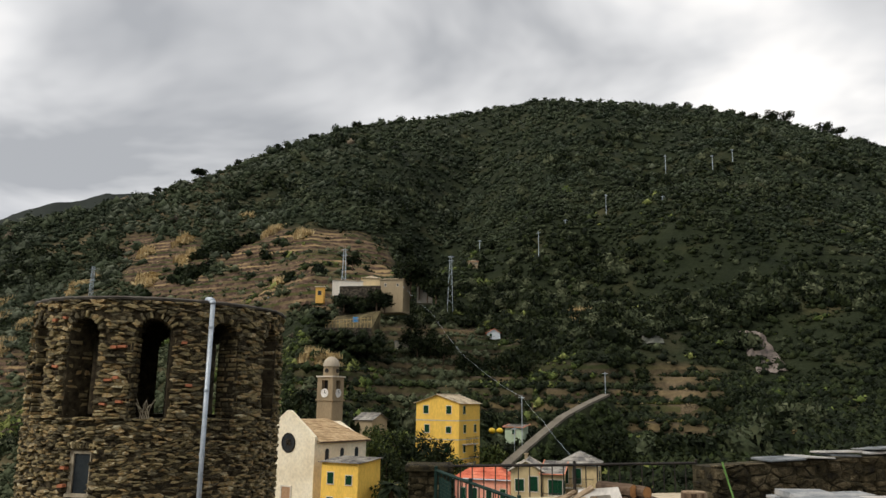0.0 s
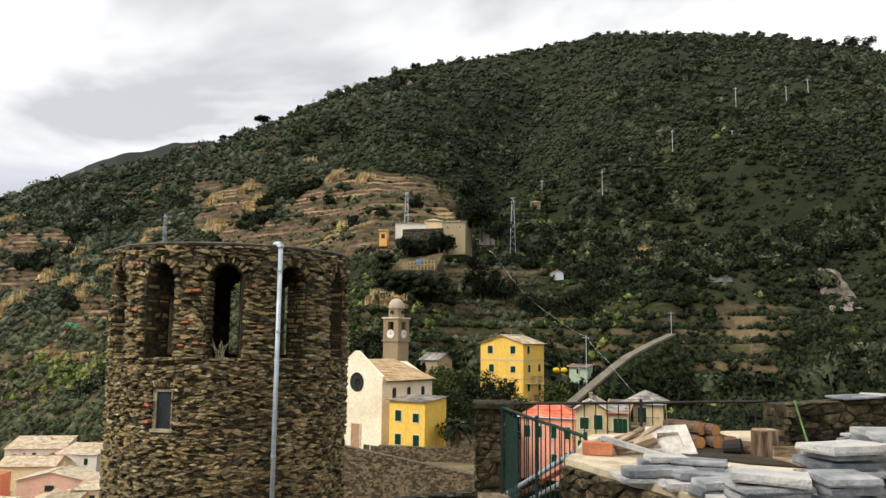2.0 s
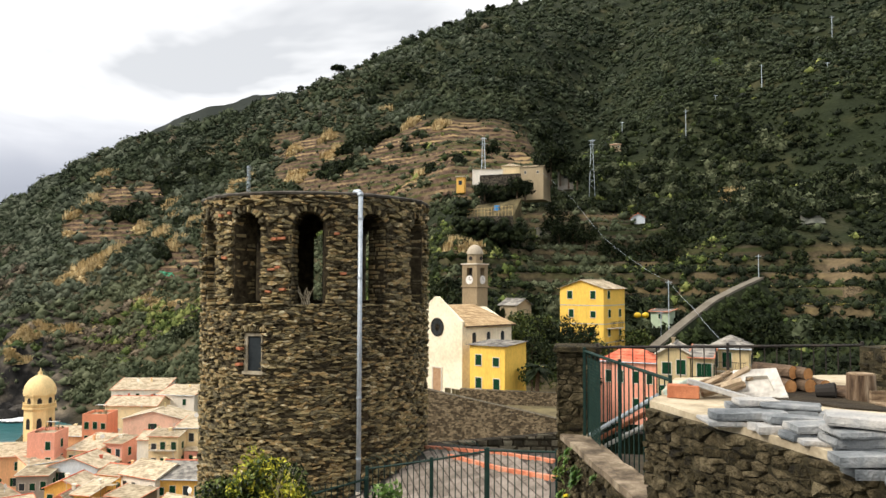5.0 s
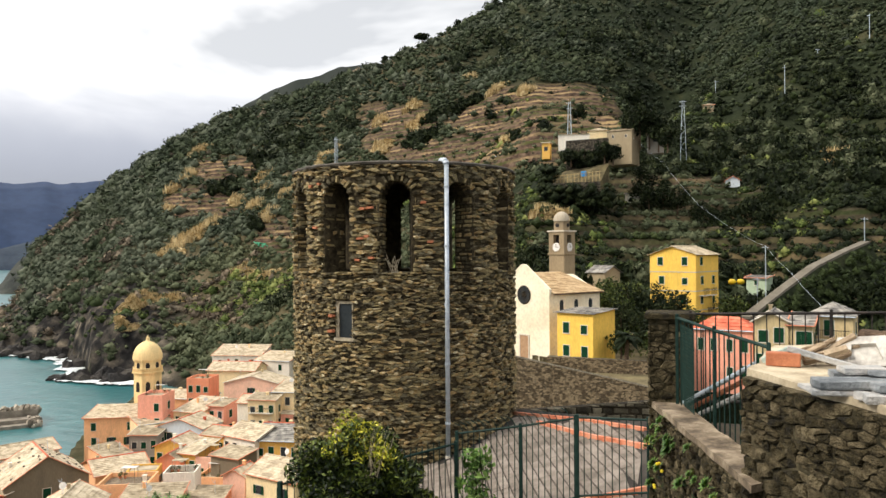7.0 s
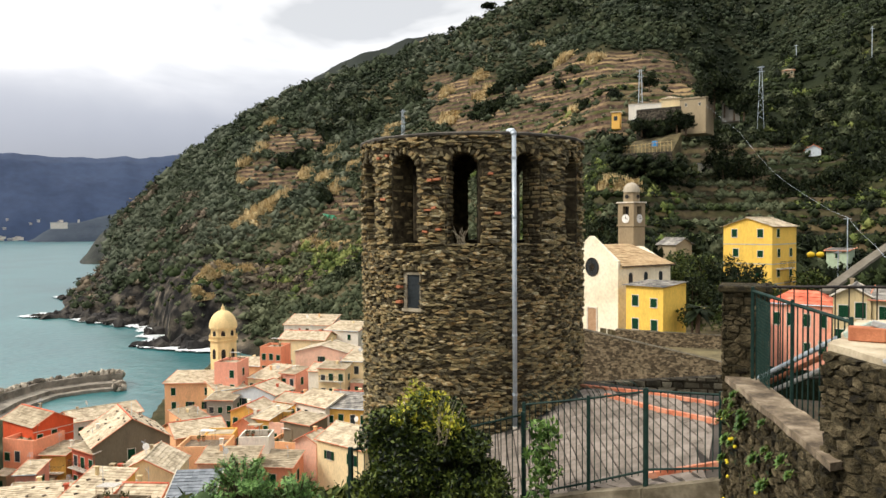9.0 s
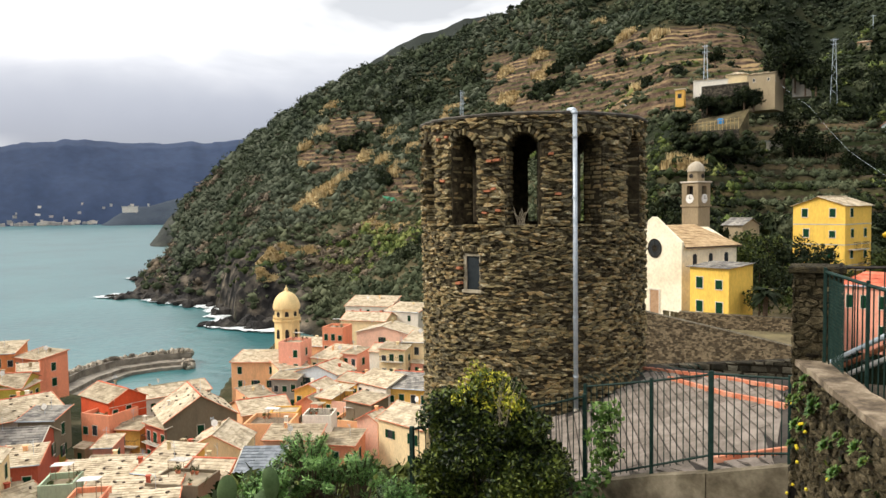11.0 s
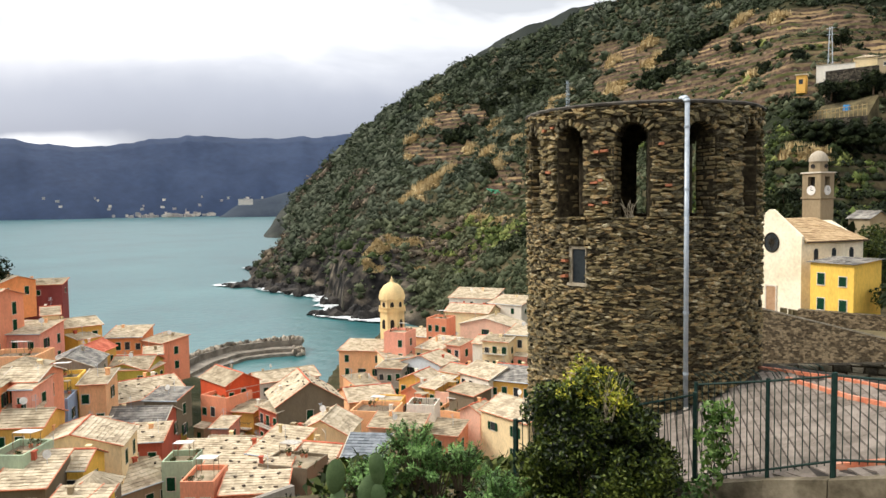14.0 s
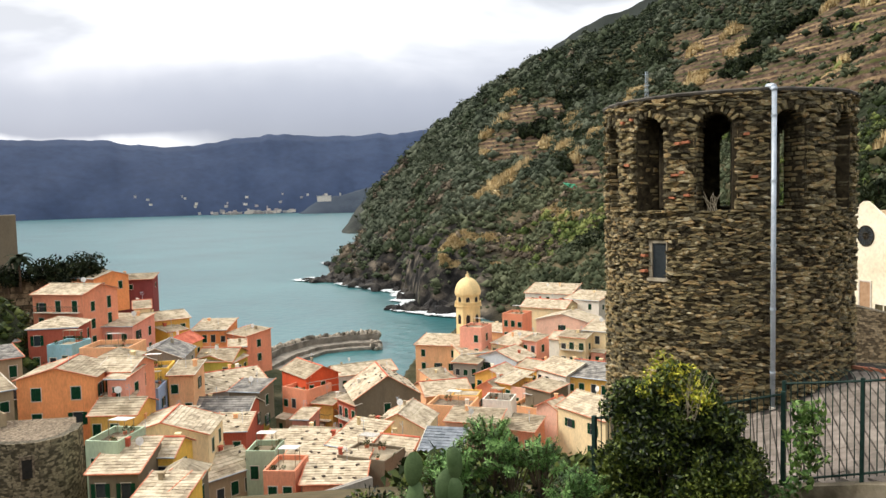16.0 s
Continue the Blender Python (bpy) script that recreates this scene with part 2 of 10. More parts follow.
M["boulder"] = material("breakwater_boulder", [(0.085, 0.072, 0.055), (0.25, 0.21, 0.16), (0.46, 0.40, 0.32)], scale=0.5, fine=4, rough=0.9, bump=0.6, coords="World", island=0.5)
M["paving"] = material("grey_pink_paving", [(0.020, 0.017, 0.014), (0.040, 0.034, 0.029), (0.07, 0.06, 0.05)], scale=1.2, fine=14, rough=0.9, bump=0.25)
M["kerb"] = material("terracotta_kerb", [(0.46, 0.13, 0.07), (0.62, 0.22, 0.12), (0.66, 0.33, 0.22)], scale=3, fine=20, rough=0.85, bump=0.25)
M["foam"] = material("sea_foam", [(0.55, 0.60, 0.62), (0.85, 0.88, 0.89)], scale=0.4, fine=3, rough=0.9, bump=0.3, coords="World")
# Air haze over the bay is put into this forest's blue.
M["farhill"] = material("haze_blue_forest", [(0.018, 0.034, 0.075), (0.030, 0.050, 0.100)], scale=0.004, fine=0.03, rough=1.0, bump=0, coords="World")

M["farridge"] = material("dark_wooded_ridge", [(0.011, 0.016, 0.013), (0.021, 0.027, 0.022)], scale=0.01, fine=0.12, rough=1.0, bump=0, coords="World")
M["pine"] = material("dark_evergreen", [(0.005, 0.009, 0.003), (0.011, 0.018, 0.006), (0.026, 0.035, 0.011)], scale=0.3, fine=2, rough=0.8, bump=0, coords="World", island=0.3, spec=0.15)
M["foliage_mid"] = material("mid_green_leaves", [(0.014, 0.025, 0.005), (0.040, 0.061, 0.013), (0.088, 0.107, 0.022)], scale=0.5, fine=3, rough=0.7, bump=0, coords="World", island=0.5, spec=0.2)
M["vine"] = material("terrace_weeds", [(0.028, 0.038, 0.008), (0.071, 0.076, 0.017), (0.123, 0.110, 0.030)], scale=0.06, fine=0.8, rough=0.85, bump=0, coords="World", island=0.4, spec=0.1)
M["greennet"] = material("green_netting", [(0.03, 0.20, 0.11), (0.06, 0.30, 0.17)], scale=0.5, fine=4, bump=0.1)
M["palebasin"] = material("pale_basin_stone", [(0.30, 0.28, 0.25), (0.48, 0.455, 0.41), (0.60, 0.575, 0.53)], scale=4, fine=30, bump=0.2)
M["caperock"] = material("scrubby_cape_rock", [(0.012, 0.015, 0.014), (0.032, 0.036, 0.030), (0.062, 0.062, 0.050)], scale=0.04, fine=0.4, rough=1.0, bump=0.5, coords="World", bump_dist=1.0)
M["heather"] = material("bare_brown_shrubs", [(0.042, 0.035, 0.025), (0.110, 0.088, 0.064), (0.205, 0.163, 0.113)], scale=0.04, fine=0.8, rough=0.9, bump=0, coords="World", island=0.4, spec=0.1)
M["vine_leaf"] = material("vine_leaves", [(0.035, 0.085, 0.018), (0.085, 0.17, 0.035), (0.16, 0.26, 0.06)], scale=2, fine=10, rough=0.5, bump=0, coords="World", island=0.5)
M["twig"] = material("brown_twigs", [(0.05, 0.035, 0.022), (0.12, 0.085, 0.055)], scale=8, bump=0.2)
M["palewood"] = material("bleached_twigs", [(0.30, 0.25, 0.17), (0.45, 0.39, 0.29)], scale=8, bump=0.1)
M["blossom"] = material("yellow_blossom", [(0.62, 0.48, 0.02), (0.75, 0.60, 0.05)], scale=8, bump=0)
M["churchplaster"] = material("smooth_cream_plaster", [(0.74, 0.64, 0.46), (0.84, 0.75, 0.56), (0.88, 0.80, 0.62)], scale=0.25, fine=3, rough=0.9, bump=0.05, coords="World")
# Plaster tones dulled in the colour itself for haze across the bay.
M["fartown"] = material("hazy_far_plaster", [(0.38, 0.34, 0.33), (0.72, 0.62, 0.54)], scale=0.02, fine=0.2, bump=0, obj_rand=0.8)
M["lightscrub"] = material("light_scrub_leaves", [(0.034, 0.054, 0.013), (0.090, 0.122, 0.030), (0.185, 0.205, 0.062)], scale=0.03, fine=0.6, rough=0.8, bump=0, coords="World", island=0.4, spec=0.15)
M["mossy"] = material("mossy_wall_stone", [(0.015, 0.012, 0.006), (0.041, 0.032, 0.012), (0.078, 0.061, 0.030), (0.130, 0.102, 0.056), (0.224, 0.182, 0.105)], scale=9, fine=60, rough=0.97, bump=1.0, spread=(0.28, 0.74), coords="World", bump_dist=0.06, detail=10, obj_rand=0.28)
M["mossy_joined"] = material("mossy_wall_rubble", [(0.015, 0.012, 0.006), (0.041, 0.032, 0.012), (0.078, 0.061, 0.030), (0.130, 0.102, 0.056), (0.224, 0.182, 0.105)], scale=9, fine=60, rough=0.97, bump=1.0, spread=(0.28, 0.74), coords="World", bump_dist=0.06, detail=10, island=0.28)
M["mossmortar"] = material("mossy_mortar", [(0.014, 0.012, 0.006), (0.042, 0.035, 0.017), (0.098, 0.081, 0.047)], scale=4, fine=30, rough=1.0, bump=1.0, coords="World", detail=10)
M["bankstone"] = material("brown_bank_stone", [(0.070, 0.050, 0.028), (0.155, 0.115, 0.068), (0.27, 0.205, 0.125)], scale=0.9, fine=5, rough=0.95, bump=0.6, island=0.5, coords="World", bump_dist=0.08)
M["earthbank"] = material("earth_and_dry_grass", [(0.06, 0.05, 0.025), (0.13, 0.105, 0.055), (0.19, 0.16, 0.08)], scale=0.4, fine=4, rough=1.0, bump=0.6, coords="World", bump_dist=0.1)
M["lane"] = material("pale_lane_concrete", [(0.120, 0.104, 0.080), (0.190, 0.170, 0.135)], scale=0.4, fine=4, rough=0.95, bump=0.2, coords="World")
M["yglobe"] = material("yellow_globe", [(0.62, 0.40, 0.02), (0.72, 0.50, 0.03)], scale=2, bump=0)
M["w_dome"] = plaster("plaster_dome_yellow", (0.82, 0.62, 0.31))


def water_material():
    m = material("sea_water", [(0.010, 0.074, 0.082), (0.022, 0.118, 0.127), (0.038, 0.160, 0.165)], scale=0.012, fine=0.25, rough=0.28, bump=0, coords="World", spread=(0.3, 0.7), spec=0.28)
    nt = m.node_tree
    n, ln = nt.nodes.new, nt.links.new
    geo, w = n("ShaderNodeNewGeometry"), n("ShaderNodeTexNoise")
    w.inputs["Scale"].default_value, w.inputs["Detail"].default_value = 0.22, 6
    ln(geo.outputs["Position"], w.inputs["Vector"])
    bp = n("ShaderNodeBump"); bp.inputs["Strength"].default_value, bp.inputs["Distance"].default_value = 0.5, 0.6
    ln(w.outputs["Fac"], bp.inputs["Height"]); ln(bp.outputs[0], nt.nodes["Principled BSDF"].inputs["Normal"])
    return m


M["water"] = water_material()


def hillside_material():
    """Scrub and dry grass on the flats, stone and earth where the ground is steep, bare rock near the sea."""
    m = bpy.data.materials.new("hillside_ground")
    m.use_nodes = True
    nt = m.node_tree
    n, ln = nt.nodes.new, nt.links.new
    bsdf = nt.nodes["Principled BSDF"]
    bsdf.inputs["Roughness"].default_value = 0.95
    bsdf.inputs["Specular IOR Level"].default_value = 0.1
    geo = n("ShaderNodeNewGeometry")

    def noise_node(scale, detail=5):
        t = n("ShaderNodeTexNoise")
        t.inputs["Scale"].default_value, t.inputs["Detail"].default_value = scale, detail
        ln(geo.outputs["Position"], t.inputs["Vector"])
        return t.outputs["Fac"]

    def ramp(fac, stops):
        r = n("ShaderNodeValToRGB")
        el = r.color_ramp.elements
        el[0].position, el[0].color = stops[0][0], (*stops[0][1], 1)
        el[1].position, el[1].color = stops[-1][0], (*stops[-1][1], 1)
        for p, c in stops[1:-1]:
            el.new(p).color = (*c, 1)
        ln(fac, r.inputs[0])
        return r.outputs["Color"]

    def mix(fac, a, b):
        x = n("ShaderNodeMix"); x.data_type = "RGBA"
        ln(fac, x.inputs["Factor"]); ln(a, x.inputs["A"]); ln(b, x.inputs["B"])
        return x.outputs["Result"]

    def maprange(v, a, b):
        x = n("ShaderNodeMapRange"); x.inputs["From Min"].default_value, x.inputs["From Max"].default_value = a, b
        ln(v, x.inputs["Value"])
        return x.outputs["Result"]

    def attribute(name):
        t = n("ShaderNodeAttribute"); t.attribute_name = name
        return t.outputs["Fac"]

    wild = ramp(noise_node(0.05, 8), [(0.3, (0.011, 0.016, 0.008)), (0.55, (0.020, 0.026, 0.012)), (0.68, (0.040, 0.040, 0.018)), (0.82, (0.075, 0.062, 0.033))])
    # every terrace has a crop of its own: weeds, vines, dry grass or bare earth, in stretches along it
    place = n("ShaderNodeSeparateXYZ")
    ln(geo.outputs["Position"], place.inputs[0])
    storey = n("ShaderNodeMath"); storey.operation = "DIVIDE"; storey.inputs[1].default_value = 3.3
    ln(place.outputs["Z"], storey.inputs[0])
    whole = n("ShaderNodeMath"); whole.operation = "FLOOR"
    ln(storey.outputs[0], whole.inputs[0])
    lot = n("ShaderNodeCombineXYZ")
    for src, k, axis in ((place.outputs["X"], 0.022, "X"), (place.outputs["Y"], 0.012, "Y"), (whole.outputs[0], 7.31, "Z")):
        f_ = n("ShaderNodeMath"); f_.operation = "MULTIPLY"; f_.inputs[1].default_value = k
        ln(src, f_.inputs[0]); ln(f_.outputs[0], lot.inputs[axis])
    crop = n("ShaderNodeTexNoise"); crop.inputs["Scale"].default_value, crop.inputs["Detail"].default_value = 1.0, 2
    ln(lot.outputs[0], crop.inputs["Vector"])
    mott = n("ShaderNodeMath"); mott.operation = "MULTIPLY_ADD"; mott.inputs[1].default_value = 0.30
    ln(noise_node(0.16, 8), mott.inputs[0]); ln(crop.outputs["Fac"], mott.inputs[2])
    field = ramp(mott.outputs[0], [(0.46, (0.020, 0.030, 0.009)), (0.56, (0.050, 0.056, 0.017)), (0.64, (0.105, 0.082, 0.042)), (0.72, (0.175, 0.120, 0.070)), (0.82, (0.300, 0.215, 0.105))])
    wall = ramp(noise_node(0.35, 9), [(0.3, (0.020, 0.014, 0.010)), (0.5, (0.072, 0.046, 0.032)), (0.7, (0.165, 0.115, 0.080))])
    rock = ramp(noise_node(0.12, 10), [(0.36, (0.005, 0.005, 0.005)), (0.48, (0.019, 0.018, 0.017)), (0.58, (0.070, 0.060, 0.048)), (0.72, (0.20, 0.165, 0.12))])
    sep = n("ShaderNodeSeparateXYZ")
    ln(geo.outputs["Normal"], sep.inputs[0])
    steep = maprange(sep.outputs["Z"], 0.80, 0.66)
    # grass hangs over the top of each terrace wall and grows along its foot
    pos = n("ShaderNodeSeparateXYZ")
    ln(geo.outputs["Position"], pos.inputs[0])
    lift = n("ShaderNodeMath"); lift.operation = "MULTIPLY_ADD"; lift.inputs[1].default_value = 1.6
    ln(noise_node(0.35, 3), lift.inputs[0]); ln(pos.outputs["Z"], lift.inputs[2])
    level = n("ShaderNodeMath"); level.operation = "DIVIDE"; level.inputs[1].default_value = 3.3
    ln(lift.outputs[0], level.inputs[0])
    part_ = n("ShaderNodeMath"); part_.operation = "FRACT"
    ln(level.outputs[0], part_.inputs[0])
    tri = n("ShaderNodeMath"); tri.operation = "PINGPONG"; tri.inputs[1].default_value = 0.5
    ln(part_.outputs[0], tri.inputs[0])
    stonework = maprange(tri.outputs[0], 0.13, 0.24)
    heath = ramp(noise_node(0.07, 8), [(0.32, (0.022, 0.027, 0.010)), (0.46, (0.064, 0.056, 0.028)), (0.58, (0.125, 0.100, 0.058)), (0.72, (0.23, 0.175, 0.095))])
    wild = mix(attribute("dry"), wild, heath)
    c = mix(attribute("worked"), wild, mix(stonework, field, wall))
    c = mix(attribute("bare"), c, rock)
    grain = maprange(noise_node(1.2, 3), 0.2, 0.8)
    g2 = n("ShaderNodeMapRange"); g2.inputs["To Min"].default_value, g2.inputs["To Max"].default_value = 0.65, 1.3
    ln(grain, g2.inputs["Value"])
    sc = n("ShaderNodeVectorMath"); sc.operation = "SCALE"
    ln(c, sc.inputs[0]); ln(g2.outputs["Result"], sc.inputs["Scale"])
    ln(sc.outputs[0], bsdf.inputs["Base Color"])
    bp = n("ShaderNodeBump"); bp.inputs["Strength"].default_value, bp.inputs["Distance"].default_value = 0.8, 0.8
    ln(noise_node(0.5, 6), bp.inputs["Height"]); ln(bp.outputs[0], bsdf.inputs["Normal"])
    return m


M["hillside"] = hillside_material()
# Leaf colours for the far slopes: paler and flatter, with air haze mixed in.
M["foliage_high"] = material("hazed_scrub_leaves", [(0.027, 0.038, 0.019), (0.043, 0.056, 0.028), (0.068, 0.081, 0.040)], scale=0.02, fine=0.3, rough=0.8, bump=0, coords="World", island=0.07, spread=(0.3, 0.75), spec=0.15)
M["olive_high"] = material("hazed_olive_leaves", [(0.045, 0.057, 0.036), (0.068, 0.081, 0.051), (0.098, 0.110, 0.072)], scale=0.05, fine=0.5, rough=0.8, bump=0, coords="World", island=0.1, spec=0.15)
M["pine_high"] = material("hazed_evergreen_leaves", [(0.018, 0.027, 0.014), (0.029, 0.041, 0.022), (0.049, 0.061, 0.033)], scale=0.05, fine=0.5, rough=0.8, bump=0, coords="World", island=0.12, spec=0.15)
# ---- mesh helpers ----
def mesh_of(name, verts, faces, mat, smooth=False):
    me = bpy.data.meshes.new(name)
    me.from_pydata([tuple(v) for v in verts], [], [tuple(f) for f in faces])
    me.materials.append(mat)
    if smooth:
        me.polygons.foreach_set("use_smooth", [True] * len(me.polygons))
    me.update()
    return me


def mesh_tris(name, verts, tris, mat, smooth=False):
    """A mesh from numpy arrays of corners and triangles."""
    me = bpy.data.meshes.new(name)
    me.vertices.add(len(verts)); me.vertices.foreach_set("co", np.asarray(verts, np.float32).ravel())
    me.loops.add(tris.size); me.loops.foreach_set("vertex_index", np.asarray(tris, np.int32).ravel())
    me.polygons.add(len(tris)); me.polygons.foreach_set("loop_start", np.arange(len(tris), dtype=np.int32) * tris.shape[1])
    if smooth:
        me.polygons.foreach_set("use_smooth", np.ones(len(tris), bool))
    me.materials.append(mat)
    me.update(calc_edges=True)
    me.validate()
    return me


def part(name, bm, mat, parent=None, label="", smooth=False):
    """Links a bmesh as one mesh object, under a thing or a part."""
    me = bpy.data.meshes.new(name)
    bm.to_mesh(me); bm.free()
    me.materials.append(mat)
    if smooth:
        me.polygons.foreach_set("use_smooth", [True] * len(me.polygons))
    ob = new(name, me)
    ob.parent = parent
    return tagged(ob, label)


def child(name, me, parent, m=None, label=""):
    ob = new(name, me)
    ob.parent = parent
    if m is not None:
        ob.matrix_basis = m
    return tagged(ob, label)


def thing(name, m, label, category, group="", kind=""):
    ob = new(name)
    ob.empty_display_size = 0.2
    ob.matrix_basis = m
    return tagged(ob, label, category, group, kind)


def add_box(bm, x0, x1, y0, y1, z0, z1, m=None, bevel=0.0):
    vs = [bm.verts.new((x, y, z)) for z in (z0, z1) for x, y in ((x0, y0), (x1, y0), (x1, y1), (x0, y1))]
    fs = [bm.faces.new([vs[i] for i in f]) for f in ((3, 2, 1, 0), (4, 5, 6, 7), (0, 1, 5, 4), (1, 2, 6, 5), (2, 3, 7, 6), (3, 0, 4, 7))]
    if bevel:
        es = list({e for f in fs for e in f.edges})
        made = bmesh.ops.bevel(bm, geom=es, offset=bevel, segments=1, affect="EDGES")
        vs = list({v for f in made["faces"] for v in f.verts} | {v for v in vs if v.is_valid})
    if m is not None:
        bmesh.ops.transform(bm, matrix=m, verts=vs)
    return vs


def box(x0, x1, y0, y1, z0, z1, bevel=0.0):
    bm = bmesh.new()
    add_box(bm, x0, x1, y0, y1, z0, z1, None, bevel)
    return bm


def add_tube(bm, a, b, r, r2=None, n=8, cap=True):
    a, b = Vector(a), Vector(b)
    r2 = r if r2 is None else r2
    q = (b - a).to_track_quat("Z", "Y").to_matrix()
    ring = lambda p, rr: [bm.verts.new(p + q @ Vector((rr * math.cos(2 * math.pi * k / n), rr * math.sin(2 * math.pi * k / n), 0))) for k in range(n)]
    u, v = ring(a, r), ring(b, r2)
    for k in range(n):
        bm.faces.new((u[k], u[(k + 1) % n], v[(k + 1) % n], v[k]))
    if cap:
        bm.faces.new(u[::-1]); bm.faces.new(v)


def tube(a, b, r, r2=None, n=8):
    bm = bmesh.new()
    add_tube(bm, a, b, r, r2, n)
    return bm


def prism(outline, y0, y1):
    """An outline in x and z, drawn counter-clockwise as seen from -y, pushed from y0 to y1."""
    bm = bmesh.new()
    f = [bm.verts.new((x, y0, z)) for x, z in outline]
    b = [bm.verts.new((x, y1, z)) for x, z in outline]
    bm.faces.new(f); bm.faces.new(b[::-1])
    for k in range(len(f)):
        j = (k + 1) % len(f)
        bm.faces.new((f[j], f[k], b[k], b[j]))
    return bm


def hash2(ix, iy, seed):
    h = (ix.astype(np.int64) * 374761393 + iy.astype(np.int64) * 668265263 + seed * 1274126177) & 0xFFFFFFFF
    h = ((h ^ (h >> 13)) * 1274126177) & 0xFFFFFFFF
    return ((h ^ (h >> 16)) & 0xFFFF) / 65535.0


def vnoise(x, y, seed=0):
    """Smooth noise on a grid of side 1, from 0 to 1."""
    ix, iy = np.floor(x), np.floor(y)
    fx, fy = x - ix, y - iy
    fx, fy = fx * fx * (3 - 2 * fx), fy * fy * (3 - 2 * fy)
    a, b = hash2(ix, iy, seed), hash2(ix + 1, iy, seed)
    c, d = hash2(ix, iy + 1, seed), hash2(ix + 1, iy + 1, seed)
    return a + (b - a) * fx + (c - a) * fy + (a - b - c + d) * fx * fy


def fbm(x, y, octaves=5, seed=0):
    s, amp, tot = 0.0, 1.0, 0.0
    for k in range(octaves):
        s = s + amp * vnoise(x * 2 ** k + 17.3 * k, y * 2 ** k - 9.1 * k, seed + k)
        tot += amp
        amp *= 0.5
    return s / tot


def smooth(a, b, x):
    t = np.clip((x - a) / (b - a), 0, 1)
    return t * t * (3 - 2 * t)


# ---- terrain: bearing in degrees (0 along +y, right positive), distance in metres ----
RIDGE_AZ = [-90, -52, -50.3, -49.1, -47.8, -46.9, -46.2, -45.2, -43.0, -40.9, -38.9, -36.8, -34.5, -30, -26, -22, -18.5, -13.5, -8, -3, 2.8, 7.3, 12, 20, 26, 31.5, 45, 75, 90]
RIDGE_EL = [-6, -6, -5.8, -5.2, -4.1, -3.3, -2.3, 0.6, 2.55, 4.75, 6.3, 7.7, 9.25, 11.0, 12.3, 13.8, 15.3, 17.8, 19.9, 20.7, 21.4, 22.2, 21.8, 20.7, 18.8, 16.4, 13, 8, 5]
RIDGE_R = [560, 560, 560, 580, 600, 622, 635, 650, 660, 660, 650, 640, 640, 650, 660, 640, 640, 760, 900, 980, 1040, 1080, 1060, 1000, 940, 880, 700, 400, 300]
BASE_AZ = [-90, -52, -50, -48.2, -46.3, -43.3, -42.4, -41.9, -39.5, -36, -30, -24, -18, -10, -4, 4, 12, 30, 75, 90]
BASE_R = [520, 520, 482, 474, 448, 414, 380, 336, 326, 300, 262, 215, 160, 112, 124, 128, 112, 98, 90, 90]
BASE_Z = [-12, -12, -2, -1, -1, -1, -1, -1, -1, 0, 5, 12, 24, 41, 40, 37, 38, 38, 35, 30]
VILL_AZ = [-180, -120, -80, -70, -62, -52, -45, -36, -26, -16, 20, 60, 90, 120, 180]


